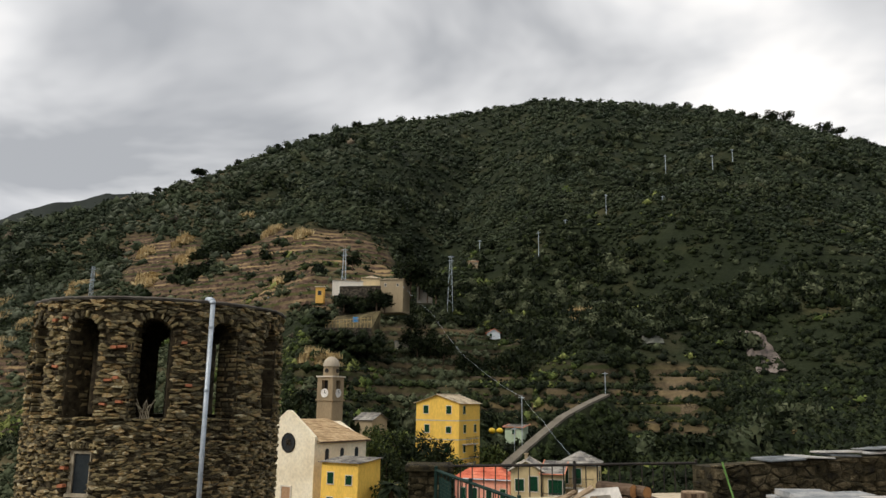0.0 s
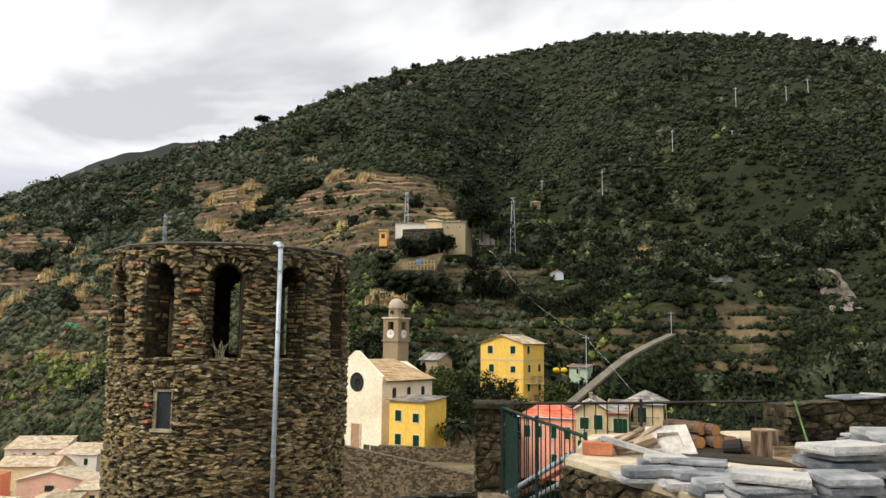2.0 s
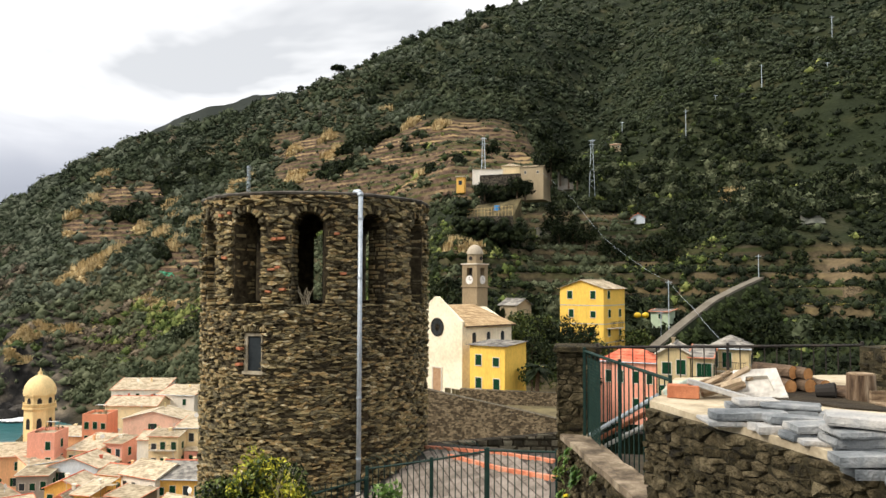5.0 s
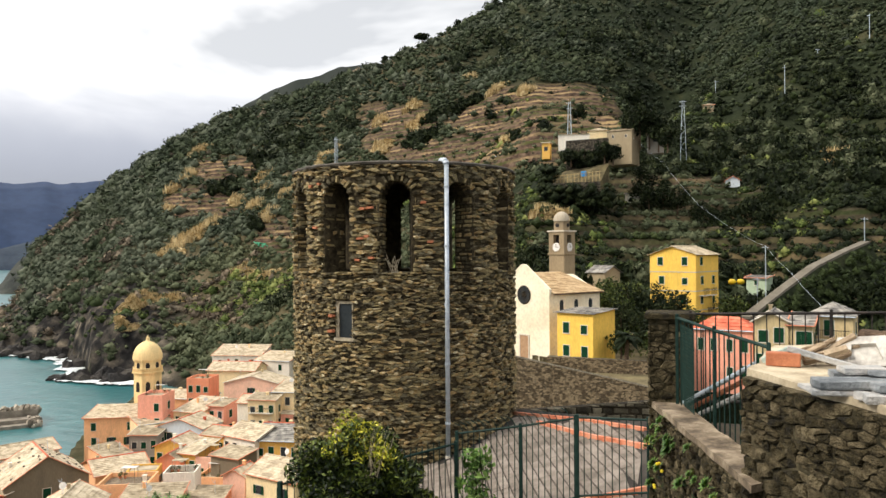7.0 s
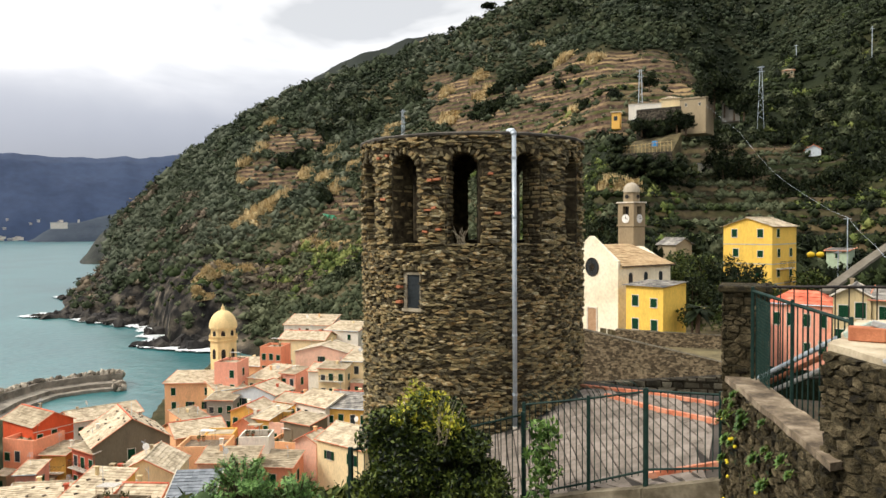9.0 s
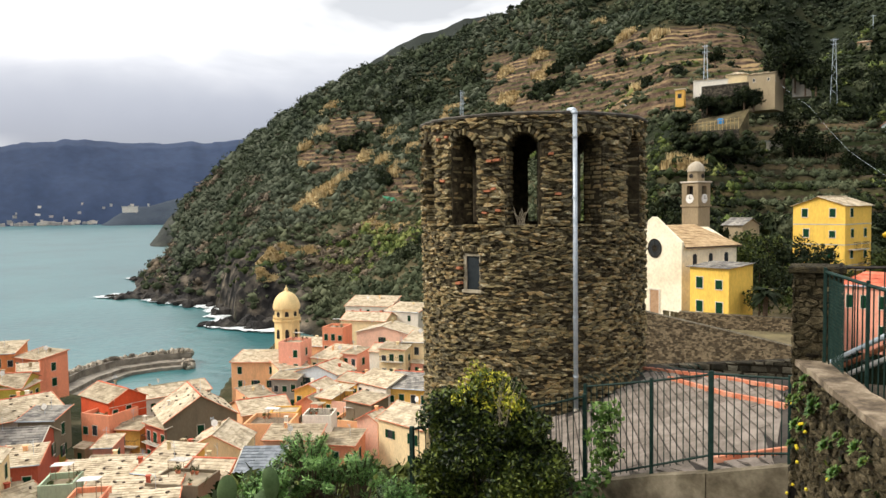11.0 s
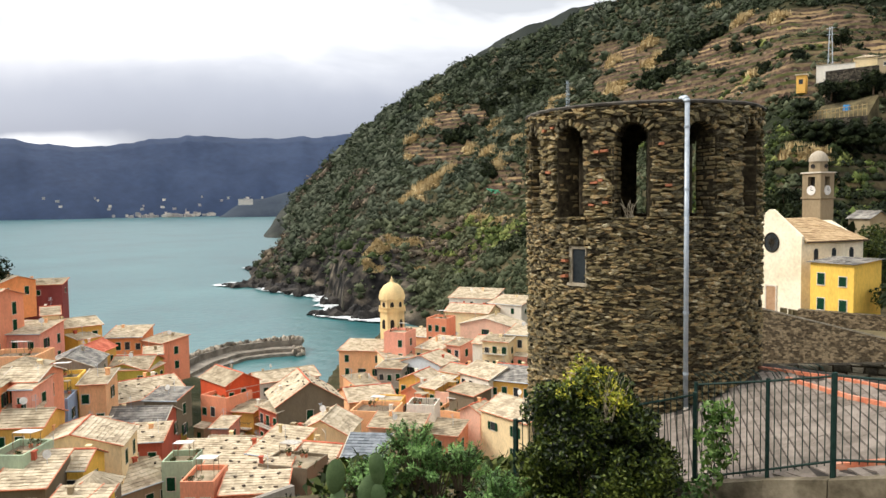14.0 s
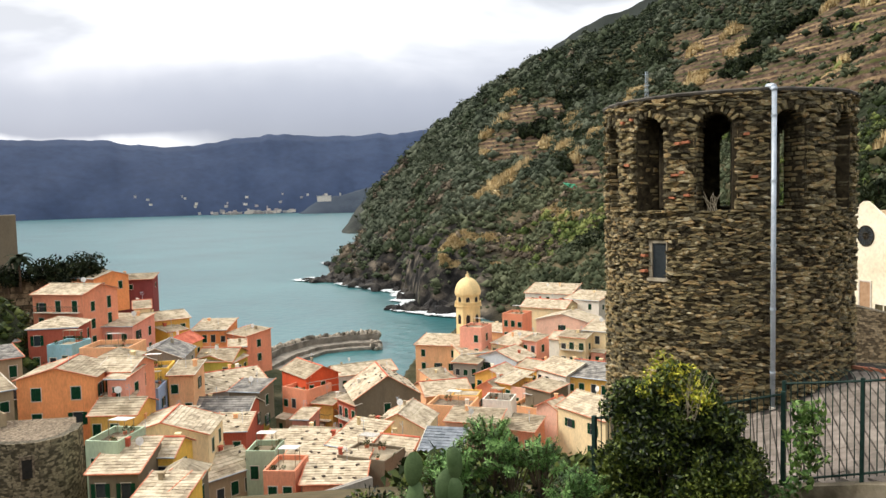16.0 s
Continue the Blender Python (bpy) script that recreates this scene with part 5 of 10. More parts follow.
def slate_mesh(rng, L, W, T):
    """A split slab: an uneven outline with chipped edges."""
    n = rng.randint(6, 8)
    P = []
    corners = [(-L / 2, -W / 2), (L / 2, -W / 2), (L / 2, W / 2), (-L / 2, W / 2)]
    for k, p in enumerate(corners):
        q = corners[(k + 1) % 4]
        P.append((p[0] * rng.uniform(0.9, 1.02), p[1] * rng.uniform(0.9, 1.02)))
        if rng.random() < 0.7:
            s = rng.uniform(0.3, 0.7)
            P.append((p[0] + (q[0] - p[0]) * s + rng.uniform(-0.03, 0.03), p[1] + (q[1] - p[1]) * s + rng.uniform(-0.03, 0.03)))
    n = len(P)
    v = [(x * 0.97, y * 0.97, 0) for x, y in P] + [(x * 1.0, y * 1.0, T * 0.3) for x, y in P] + [(x * rng.uniform(0.95, 0.99), y * rng.uniform(0.95, 0.99), T + rng.uniform(-0.006, 0.004)) for x, y in P] 
    v.append((0, 0, T + rng.uniform(-0.003, 0.005)))
    f = [tuple(range(n))[::-1]]
    for a in (0, n):
        f += [(a + k, a + (k + 1) % n, a + n + (k + 1) % n, a + n + k) for k in range(n)]
    f += [(2 * n + k, 2 * n + (k + 1) % n, 3 * n) for k in range(n)]
    return mesh_of("slate_slab", v, f, M["slate"])


def slate_stack(x, y, layers, L=0.5, W=0.34, rot=0, base=PLAT, spread=0.06, T=0.042):
    rng = SLATE_RNG
    z = base + 0.001
    for k in range(layers):
        t = T * rng.uniform(0.75, 1.35)
        ob = new("slate_slab", slate_mesh(rng, L * rng.uniform(0.8, 1.15), W * rng.uniform(0.8, 1.15), t))
        ob.matrix_basis = pose(x + rng.uniform(-spread, spread), y + rng.uniform(-spread, spread), z, rng.uniform(-2.5, 2.5), rng.uniform(-2.5, 2.5), rot + rng.uniform(-16, 16))
        tagged(ob, "rough grey slate slab stacked on the terrace", "slate slab", "stacked slate slabs")
        z += t + 0.009


for args in ((1.09, 6.02, 2, 0.48, 0.3, -6), (1.19, 6.34, 3, 0.34, 0.24, 4), (1.42, 6.14, 3, 0.45, 0.26, -8), (1.43, 5.80, 2, 0.46, 0.26, 5), (1.47, 5.52, 2, 0.38, 0.22, 8), (1.80, 6.02, 2, 0.46, 0.20, -22), (1.40, 5.30, 1, 0.34, 0.20, 3), (1.20, 5.66, 1, 0.24, 0.2, 12),
             (1.58, 4.88, 5, 0.43, 0.32, -5), (1.46, 4.56, 2, 0.30, 0.20, 5), (1.82, 4.50, 3, 0.29, 0.22, -8), (1.64, 4.26, 2, 0.29, 0.22, 6), (2.02, 4.84, 5, 0.34, 0.3, -4), (2.14, 4.48, 3, 0.34, 0.28, 4), (2.14, 5.24, 8, 0.44, 0.34, 3), (1.95, 4.14, 2, 0.34, 0.28, -10), (2.3, 4.1, 4, 0.38, 0.3, 12),
             (2.62, 5.05, 7, 0.44, 0.32, 6), (2.66, 5.5, 8, 0.46, 0.34, -4), (3.1, 5.45, 8, 0.46, 0.34, -5), (3.3, 6.6, 7, 0.46, 0.34, 0), (2.56, 4.55, 5, 0.42, 0.30, 16), (3.55, 5.7, 8, 0.46, 0.34, -8), (3.05, 4.85, 7, 0.44, 0.32, 10), (3.2, 7.1, 5, 0.46, 0.32, 12), (2.86, 6.2, 7, 0.46, 0.34, 6)):
    slate_stack(*args)
for x, y, z, r, n in ((3.50, 8.18, 49.435, 20, 1), (3.86, 8.32, 49.45, 21, 1), (4.25, 8.46, 49.465, 20, 2), (4.8, 8.68, 49.49, 22, 2), (5.2, 8.8, 49.5, 20, 2)):
    slate_stack(x, y, n, 0.48, 0.30, r, z, 0.03, 0.018)
# dark patch at the wood heap: brown rubble with its shadow mixed into the colour
outline_slab("rubble_shade_patch", [(1.25, 7.75), (1.75, 7.15), (2.3, 6.85), (4.6, 6.5), (4.9, 8.4), (2.65, 7.62), (1.9, 8.6), (1.45, 8.5)], PLAT - 0.01, PLAT + 0.012, "darkearth", "dark brown rubble patch, shadow included in its colour", "earth", "structure", jag=0.05, seed=9)
# bits of building rubbish at the corner of the terrace
bk = new("brick", bpy.data.meshes.new("brick"))
bm = box(-0.14, 0.14, -0.06, 0.06, 0, 0.12, 0.008); bm.to_mesh(bk.data); bm.free(); bk.data.materials.append(M["brick"])
bk.matrix_basis = pose(0.83, 7.30, PLAT, 0, 0, -8)
tagged(bk, "red hollow clay brick lying on the terrace corner", "brick")


def loose(name, bm, mat, m, label, category, group=""):
    ob = part(name, bm, M[mat])
    ob.matrix_basis = m
    return tagged(ob, label, category, group)


loose("stone_block", box(-0.05, 0.05, -0.06, 0.06, 0, 0.24, 0.012), "mintstone", pose(0.70, 7.5, PLAT, 4, 62, -20), "pale green stone block leaning on the brick", "stone block")
def basin(bm):
    """A thick slab, wider at one end, with a sunk field in its face."""
    out_ = [(-0.25, 0.0), (0.25, 0.0), (0.17, 0.36), (-0.21, 0.36)]
    inn = [(-0.13, 0.08), (0.14, 0.08), (0.09, 0.27), (-0.10, 0.27)]
    rows = [[bm.verts.new((x, y, z)) for x, z in ring] for ring, y in ((out_, 0.09), (out_, 0.0), (inn, 0.0), (inn, 0.045))]
    bm.faces.new(rows[0][::-1]); bm.faces.new(rows[3])
    for p, q in zip(rows, rows[1:]):
        for k in range(4):
            bm.faces.new((p[k], p[(k + 1) % 4], q[(k + 1) % 4], q[k]))
    bmesh.ops.recalc_face_normals(bm, faces=bm.faces)
    return bm


loose("stone_basin", basin(bmesh.new()), "palebasin", pose(1.50, 7.40, PLAT, -48, -6, -14), "pale stone basin slab with a sunk field, propped up", "stone basin")
loose("plank", box(-0.28, 0.28, -0.03, 0.03, 0, 0.05, 0.006), "slate", pose(1.12, 7.22, PLAT + 0.065, 0, 14, -16), "long grey stone strip leaning on the scrap heap", "stone strip")
loose("flower_pot", (lambda b: (add_tube(b, (0, 0, 0), (0.16, 0.02, 0.02), 0.06, 0.075, 12), b)[-1])(bmesh.new()), "dark", pose(2.02, 7.52, PLAT + 0.062, 0, 0, -30), "black plastic plant pot lying on its side", "plant pot")
for k, (x, y, dx, dy, dz, w) in enumerate(((1.05, 7.42, 0.30, -0.06, 0.12, 0.045), (0.92, 7.62, 0.28, 0.06, 0.10, 0.04), (1.0, 7.36, 0.22, 0.04, 0.05, 0.05), (0.95, 7.5, 0.24, -0.05, 0.14, 0.03), (1.2, 7.45, 0.2, 0.1, 0.06, 0.045), (1.0, 7.55, 0.3, 0.12, 0.16, 0.03), (1.15, 7.65, 0.32, 0.02, 0.2, 0.035), (1.22, 7.75, 0.28, -0.12, 0.12, 0.03), (1.05, 7.7, 0.25, 0.15, 0.05, 0.04), (1.3, 7.6, 0.3, 0.1, 0.09, 0.03))):
    loose("wood_offcut", tube((0, 0, 0.045), (dx, dy, 0.045 + dz), w, w * 0.8, 6), "palebark" if k % 3 == 0 else "wood", pose(x, y, PLAT), "weathered wooden offcut on a heap of scrap", "offcut", "scrap wood offcuts")


def log_thing(x, y, z, r, L, yaw, tilt=0):
    ob = thing("log", pose(x, y, z + r, 0, tilt, yaw), "sawn log with an orange cut end", "log", "stacked logs")
    bm = bmesh.new()
    rng = random.Random(int(x * 1000 + y * 77))
    n = 12
    rings = []
    for k in range(5):
        xx = -L / 2 + L * k / 4
        rings.append([bm.verts.new((xx, r * rng.uniform(0.93, 1.05) * math.cos(2 * math.pi * i / n), r * rng.uniform(0.93, 1.05) * math.sin(2 * math.pi * i / n))) for i in range(n)])
    for a, b in zip(rings, rings[1:]):
        for i in range(n):
            bm.faces.new((a[i], b[i], b[(i + 1) % n], a[(i + 1) % n]))
    part("bark", bm, M["bark"], ob)
    for s in (-1, 1):
        bm = bmesh.new()
        bmesh.ops.create_circle(bm, cap_ends=True, segments=12, radius=r * 0.97)
        bmesh.ops.transform(bm, matrix=pose(s * (L / 2 - 0.004), 0, 0, 0, 90 * s, 0), verts=bm.verts)
        part("cut_end", bm, M["cutwood"], ob, "orange freshly cut end grain")


for args in ((1.80, 7.98, PLAT, 0.066, 0.42, -70), (1.96, 8.02, PLAT, 0.07, 0.46, -66), (2.13, 8.02, PLAT, 0.066, 0.42, -74), (1.78, 8.04, PLAT + 0.125, 0.066, 0.44, -52), (1.93, 8.02, PLAT + 0.12, 0.062, 0.44, -60), (2.30, 7.75, PLAT, 0.05, 0.42, -40), (2.24, 7.5, PLAT, 0.035, 0.34, -12), (2.34, 7.6, PLAT + 0.01, 0.03, 0.36, 8)):
    log_thing(*args)
STUMP = 0.24
stump = thing("tree_stump", pose(2.36, 7.40, PLAT), "upright weathered log standing on the terrace", "stump")
part("bark", tube((0, 0, 0), (0, 0, STUMP), 0.125, 0.118, 14), M["stumpwood"], stump)
part("cut_end", tube((0, 0, STUMP + 0.001), (0, 0, STUMP + 0.01), 0.112, 0.11, 14), M["wood"], stump, "grey cracked end grain")
loose("garden_stake", tube((0, 0, 0), (-0.10, 0.1, 0.50), 0.009, n=6), "bleaf", pose(2.83, 7.55, PLAT), "thin bright green garden stake leaning on the wall", "stake")
loose("timber_tray", (lambda b: (add_box(b, -0.35, 0.35, -0.2, 0.2, 0, 0.03), add_box(b, -0.35, 0.35, -0.2, -0.17, 0.031, 0.12), add_box(b, -0.35, 0.35, 0.17, 0.2, 0.031, 0.12), b)[-1])(bmesh.new()), "wood", pose(2.75, 7.1, PLAT, 0, 0, 14), "shallow weathered timber tray", "tray")
for k, (a, b) in enumerate((((0.02, 9.7, 48.12), (0.72, 8.55, 48.78)), ((0.10, 9.75, 48.05), (0.80, 8.6, 48.70)), ((0.16, 9.8, 47.95), (0.9, 8.7, 48.6)))):
    ob = part("handrail_tube", tube(a, b, 0.03, n=8), M[("zinc", "brick", "white")[k]])
    tagged(ob, ("grey sloping pipe behind the railing", "rusty red sloping pipe behind the railing", "white sloping pipe behind the railing")[k], "pipe", "sloping pipes")
# ---- houses ----
WALL = {
    "orange": (0.90, 0.35, 0.135), "peach": (0.88, 0.48, 0.25), "salmon": (0.82, 0.32, 0.185), "red": (0.68, 0.10, 0.035), "brickred": (0.48, 0.11, 0.065), "maroon": (0.27, 0.065, 0.06),
    "pink": (0.84, 0.38, 0.27), "palepink": (0.86, 0.53, 0.39), "yellow": (0.88, 0.56, 0.11), "ochre": (0.76, 0.44, 0.11), "cream": (0.86, 0.68, 0.40), "white": (0.82, 0.76, 0.65), "mint": (0.44, 0.54, 0.38),
    "olive": (0.46, 0.39, 0.08), "blue": (0.32, 0.42, 0.58), "teal": (0.28, 0.52, 0.57), "paleblue": (0.60, 0.66, 0.70), "stonewall": (0.19, 0.155, 0.105), "beige": (0.60, 0.47, 0.26), "grey": (0.34, 0.31, 0.265),
}
for key, c in WALL.items():
    M["w_" + key] = plaster("plaster_" + key, c)


def roof_slope(v, f, a, b, c, d, n, thick, rng):
    """Courses of stone slabs on the slope from the eave a-b up to the ridge d-c, each lapping over the one below."""
    a, b, c, d = Vector(a), Vector(b), Vector(c), Vector(d)
    nrm = (b - a).cross(d - a).normalized()
    L = max(1, round((b - a).length / 0.62))
    for k in range(n):
        s0, s1 = k / n, min(1.0, (k + 1.12) / n)
        p0, p1, q1, q0 = a.lerp(d, s0), b.lerp(c, s0), b.lerp(c, s1), a.lerp(d, s1)
        for j in range(L):
            t0, t1 = j / L, (j + 1) / L
            lift = nrm * (thick * rng.uniform(1.2, 3.0))
            e0, e1, g1, g0 = p0.lerp(p1, t0), p0.lerp(p1, t1), q0.lerp(q1, t1), q0.lerp(q1, t0)
            slip = (a - d).normalized() * rng.uniform(-0.03, 0.05)
            i = len(v)
            v += [e0 + lift + slip, e1 + lift + slip, g1 + nrm * 0.02, g0 + nrm * 0.02, e0 + slip, e1 + slip]
            f += [(i, i + 1, i + 2, i + 3), (i + 4, i + 5, i + 1, i), (i + 4, i, i + 3), (i + 5, i + 2, i + 1)]
    i = len(v)
    v += [a, b, c, d]
    f.append((i + 3, i + 2, i + 1, i))


def window_part(parent, x, z, w, h, m, style):
    """A window set into a wall: a recessed pane, sill, and shutters open or shut. m takes the wall's face (x along it, -y outwards)."""
    win = child("window", None, parent, m @ pose(x, 0, z))
    part("pane", box(-w / 2, w / 2, -0.015, 0.1, 0, h), M["glass"], win)
    part("window_sill", box(-w / 2 - 0.06, w / 2 + 0.06, -0.09, 0.05, -0.08, -0.0), M["paleframe"], win)
    e = w / 2 + 0.08
    part("window_frame", prism([(-e, 0), (-w / 2, 0), (-w / 2, h), (w / 2, h), (w / 2, 0), (e, 0), (e, h + 0.08), (-e, h + 0.08)], -0.035, 0.05), M["paleframe"], win)

    def leaf(x0, x1, y):
        zig = [(y, 0.0)]
        for k in range(8):
            z0, z1 = h * k / 8, h * (k + 1) / 8
            zig += [(y - 0.045, z0 + 0.02), (y - 0.02, z1 - 0.01)]
        zig.append((y, h))
        bm = prism(zig[::-1], x0, x1)
        bmesh.ops.transform(bm, matrix=Matrix(((0, 1, 0, 0), (1, 0, 0, 0), (0, 0, 1, 0), (0, 0, 0, 1))), verts=bm.verts)
        bmesh.ops.recalc_face_normals(bm, faces=bm.faces)
        part("shutter", bm, M["shutter"], win)

    if style == "shut":
        leaf(-w / 2, -0.01, -0.03); leaf(0.01, w / 2, -0.03)
    elif style == "open":
        leaf(-w, -w / 2 - 0.02, -0.05); leaf(w / 2 + 0.02, w, -0.05)


def tree_crown(rs, lobes, n, size):
    """Leaf quads gathered in lobes: centres and radii in, corners and faces out."""
    P = []
    for (cx, cy, cz, cr) in lobes:
        k = max(4, int(n * cr * cr))
        d = rs.normal(size=(k, 3)); d /= np.linalg.norm(d, axis=1)[:, None]
        P.append(np.array([cx, cy, cz]) + d * (cr * (0.35 + 0.75 * rs.rand(k) ** 0.5))[:, None] * np.array([1, 1, 0.85]))
    P = np.concatenate(P)
    k = len(P)
    a = rs.normal(size=(k, 3)); a /= np.linalg.norm(a, axis=1)[:, None]
    b = np.cross(a, rs.normal(size=(k, 3))); b /= np.linalg.norm(b, axis=1)[:, None]
    s = size * (0.6 + 0.8 * rs.rand(k))[:, None]
    V = np.stack([P - a * s, P - b * s * 0.42, P + a * s, P + b * s * 0.42], 1).reshape(-1, 3)
    return V, np.arange(4 * k).reshape(-1, 4)


HOUSES = 0
M["roofstone"] = material("dark_roof_stone", [(0.05, 0.04, 0.03), (0.13, 0.10, 0.075)], scale=2, bump=0.2)


def house(x0, y0, x1, y1, ze, zb, depth, roof, rise, wall, cols, rows, label, tiles="rooftile", side=1, over=0.3, floor=2.9, win=(0.9, 1.5), chimneys=1, style="shut", trim=True, category="house", name="house", first=1.5, stones=False, balcony=(), bands=0):
    """A house whose front runs from (x0, y0) to (x1, y1), depth metres deep behind it, eaves at ze.
    roof: g ridge along the front, f gable to the front, s rising to the back, h hipped, l flat with a parapet."""
    global HOUSES
    HOUSES += 1
    rise = rise * 0.78 if roof in "gfh" and rise > 1.3 else rise
    rng = random.Random(HOUSES * 7 + 3)
    ang = math.degrees(math.atan2(y1 - y0, x1 - x0))
    w = math.hypot(x1 - x0, y1 - y0)
    cx, cy = (x0 + x1) / 2, (y0 + y1) / 2
    ob = thing(name, pose(cx, cy, zb, 0, 0, ang), label, category, "houses of the village")
    H, hw = ze - zb, w / 2
    wm = M["w_" + wall]
    if roof == "f":
        bm = prism([(-hw, 0), (hw, 0), (hw, H), (0, H + rise), (-hw, H)], 0, depth)
    elif roof == "g":
        bm = prism([(0, 0), (depth, 0), (depth, H), (depth / 2, H + rise), (0, H)], -hw, hw)
        bmesh.ops.transform(bm, matrix=pose(0, 0, 0, 0, 0, 90), verts=bm.verts)
        bmesh.ops.transform(bm, matrix=Matrix.Diagonal((-1, 1, 1, 1)), verts=bm.verts)
        bmesh.ops.reverse_faces(bm, faces=bm.faces)
    elif roof == "s":
        bm = prism([(0, 0), (depth, 0), (depth, H + rise), (0, H)], -hw, hw)
        bmesh.ops.transform(bm, matrix=pose(0, 0, 0, 0, 0, 90), verts=bm.verts)
        bmesh.ops.transform(bm, matrix=Matrix.Diagonal((-1, 1, 1, 1)), verts=bm.verts)
        bmesh.ops.reverse_faces(bm, faces=bm.faces)
    elif roof == "l":
        bm = box(-hw, hw, 0, depth, 0, H)
        t = 0.2
        for q in ((-hw, hw, 0, t), (-hw, hw, depth - t, depth), (-hw, -hw + t, t, depth - t), (hw - t, hw, t, depth - t)):
            part("parapet", box(*q, H + 0.002, H + rise), wm, ob)
        part("terrace_floor", box(-hw + t + 0.01, hw - t - 0.01, t + 0.01, depth - t - 0.01, H + 0.003, H + 0.06), M["coping"] if HOUSES % 2 else M["tanroof"], ob, "worn paved roof terrace")
    else:
        bm = box(-hw, hw, 0, depth, 0, H)
    part("wall", bm, wm, ob)
    # roof
    o, th = over, 0.035
    v, f = [], []
    if roof == "f":
        dz = -rise * o / hw
        n = max(2, round(math.hypot(hw + o, rise) / 0.5))
        roof_slope(v, f, (-hw - o, depth + o, H + dz), (-hw - o, -o, H + dz), (0, -o, H + rise), (0, depth + o, H + rise), n, th, rng)
        roof_slope(v, f, (hw + o, -o, H + dz), (hw + o, depth + o, H + dz), (0, depth + o, H + rise), (0, -o, H + rise), n, th, rng)
    elif roof == "g":
        dz = -rise * o / (depth / 2)
        n = max(2, round(math.hypot(depth / 2 + o, rise) / 0.5))
        roof_slope(v, f, (-hw - o, -o, H + dz), (hw + o, -o, H + dz), (hw + o, depth / 2, H + rise), (-hw - o, depth / 2, H + rise), n, th, rng)
        roof_slope(v, f, (hw + o, depth + o, H + dz), (-hw - o, depth + o, H + dz), (-hw - o, depth / 2, H + rise), (hw + o, depth / 2, H + rise), n, th, rng)
    elif roof == "s":
        n = max(2, round((depth + 2 * o) / 0.5))
        roof_slope(v, f, (-hw - o, -o, H - rise * o / depth), (hw + o, -o, H - rise * o / depth), (hw + o, depth + o, H + rise * (1 + o / depth)), (-hw - o, depth + o, H + rise * (1 + o / depth)), n, th, rng)
    elif roof == "h":
        q = min(hw, depth / 2) * 0.95
        e = [(-hw - o, -o, H), (hw + o, -o, H), (hw + o, depth + o, H), (-hw - o, depth + o, H)]
        r0, r1 = ((-hw + q, depth / 2, H + rise), (hw - q, depth / 2, H + rise)) if hw > depth / 2 else ((0, q, H + rise), (0, depth - q, H + rise))
        n = max(2, round(q / 0.5))
        if hw > depth / 2:
            quads = ((e[0], e[1], r1, r0), (e[1], e[2], r1, r1), (e[2], e[3], r0, r1), (e[3], e[0], r0, r0))
        else:
            quads = ((e[0], e[1], r0, r0), (e[1], e[2], r1, r0), (e[2], e[3], r1, r1), (e[3], e[0], r0, r1))
        for a, b, c, d in quads:
            roof_slope(v, f, a, b, c, d, n, th, rng)
    if tiles == "rooftile" and HOUSES % 3 == 1 and not stones and w < 9:
        tiles = "tanroof"
    if v:
        rf = child("roof", mesh_of("roof", v, f, M[tiles]), ob)
        if trim and roof in "gsh":
            bm = bmesh.new()
            add_tube(bm, (-hw - o, -o - 0.06, H - 0.06), (hw + o, -o - 0.06, H - 0.06), 0.07, n=6)
            part("gutter", bm, M["kerb"] if HOUSES % 3 else M["zinc"], rf)
        if roof in "gf":
            a, b = ((-hw - o, depth / 2, H + rise + 0.06), (hw + o, depth / 2, H + rise + 0.06)) if roof == "g" else ((0, -o, H + rise + 0.06), (0, depth + o, H + rise + 0.06))
            part("ridge_tile", tube(a, b, 0.12, n=6), M["redtile"] if HOUSES % 2 else M[tiles], rf)
    # verge tiles along the sloping edges
    edges = []
    if roof == "f":
        for y in (-o, depth + o):
            edges += [((-hw - o, y, H - rise * o / hw), (0, y, H + rise)), ((hw + o, y, H - rise * o / hw), (0, y, H + rise))]
    elif roof == "g":
        dz = -rise * o / (depth / 2)
        for x in (-hw - o, hw + o):
            edges += [((x, -o, H + dz), (x, depth / 2, H + rise)), ((x, depth + o, H + dz), (x, depth / 2, H + rise))]
    elif roof == "s":
        for x in (-hw - o, hw + o):
            edges.append(((x, -o, H - rise * o / depth), (x, depth + o, H + rise * (1 + o / depth))))
    for k in range(0, len(edges) if trim else 0, 2 if roof in "gf" else 1):
        bm = bmesh.new()
        for a, b in edges[k:k + (2 if roof in "gf" else 1)]:
            add_tube(bm, Vector(a) + Vector((0, 0, 0.05)), Vector(b) + Vector((0, 0, 0.05)), 0.075, n=5)
        part("verge", bm, M["kerb"] if HOUSES % 4 else M["paleframe"], rf)

    def roof_z(x, y):
        if roof == "g":
            return H + rise * (1 - abs(y - depth / 2) / (depth / 2))
        if roof == "f":
            return H + rise * (1 - abs(x) / hw)
        return H + rise * y / depth
    # stones that weigh the slabs down
    if stones and roof in "gfs":
        bm = bmesh.new()
        nx, ny = max(2, round(w / 1.7)), max(2, round(depth / 1.7))
        for i in range(nx):
            for j in range(ny):
                if rng.random() < 0.3:
                    continue
                x, y = -hw + w * (i + 0.5 + rng.uniform(-0.25, 0.25)) / nx, depth * (j + 0.5 + rng.uniform(-0.2, 0.2)) / ny
                add_box(bm, -0.2, 0.2, -0.13, 0.13, -0.06, 0.13, pose(x, y, roof_z(x, y) + 0.03, rng.uniform(-12, 12), rng.uniform(-12, 12), rng.uniform(0, 180)))
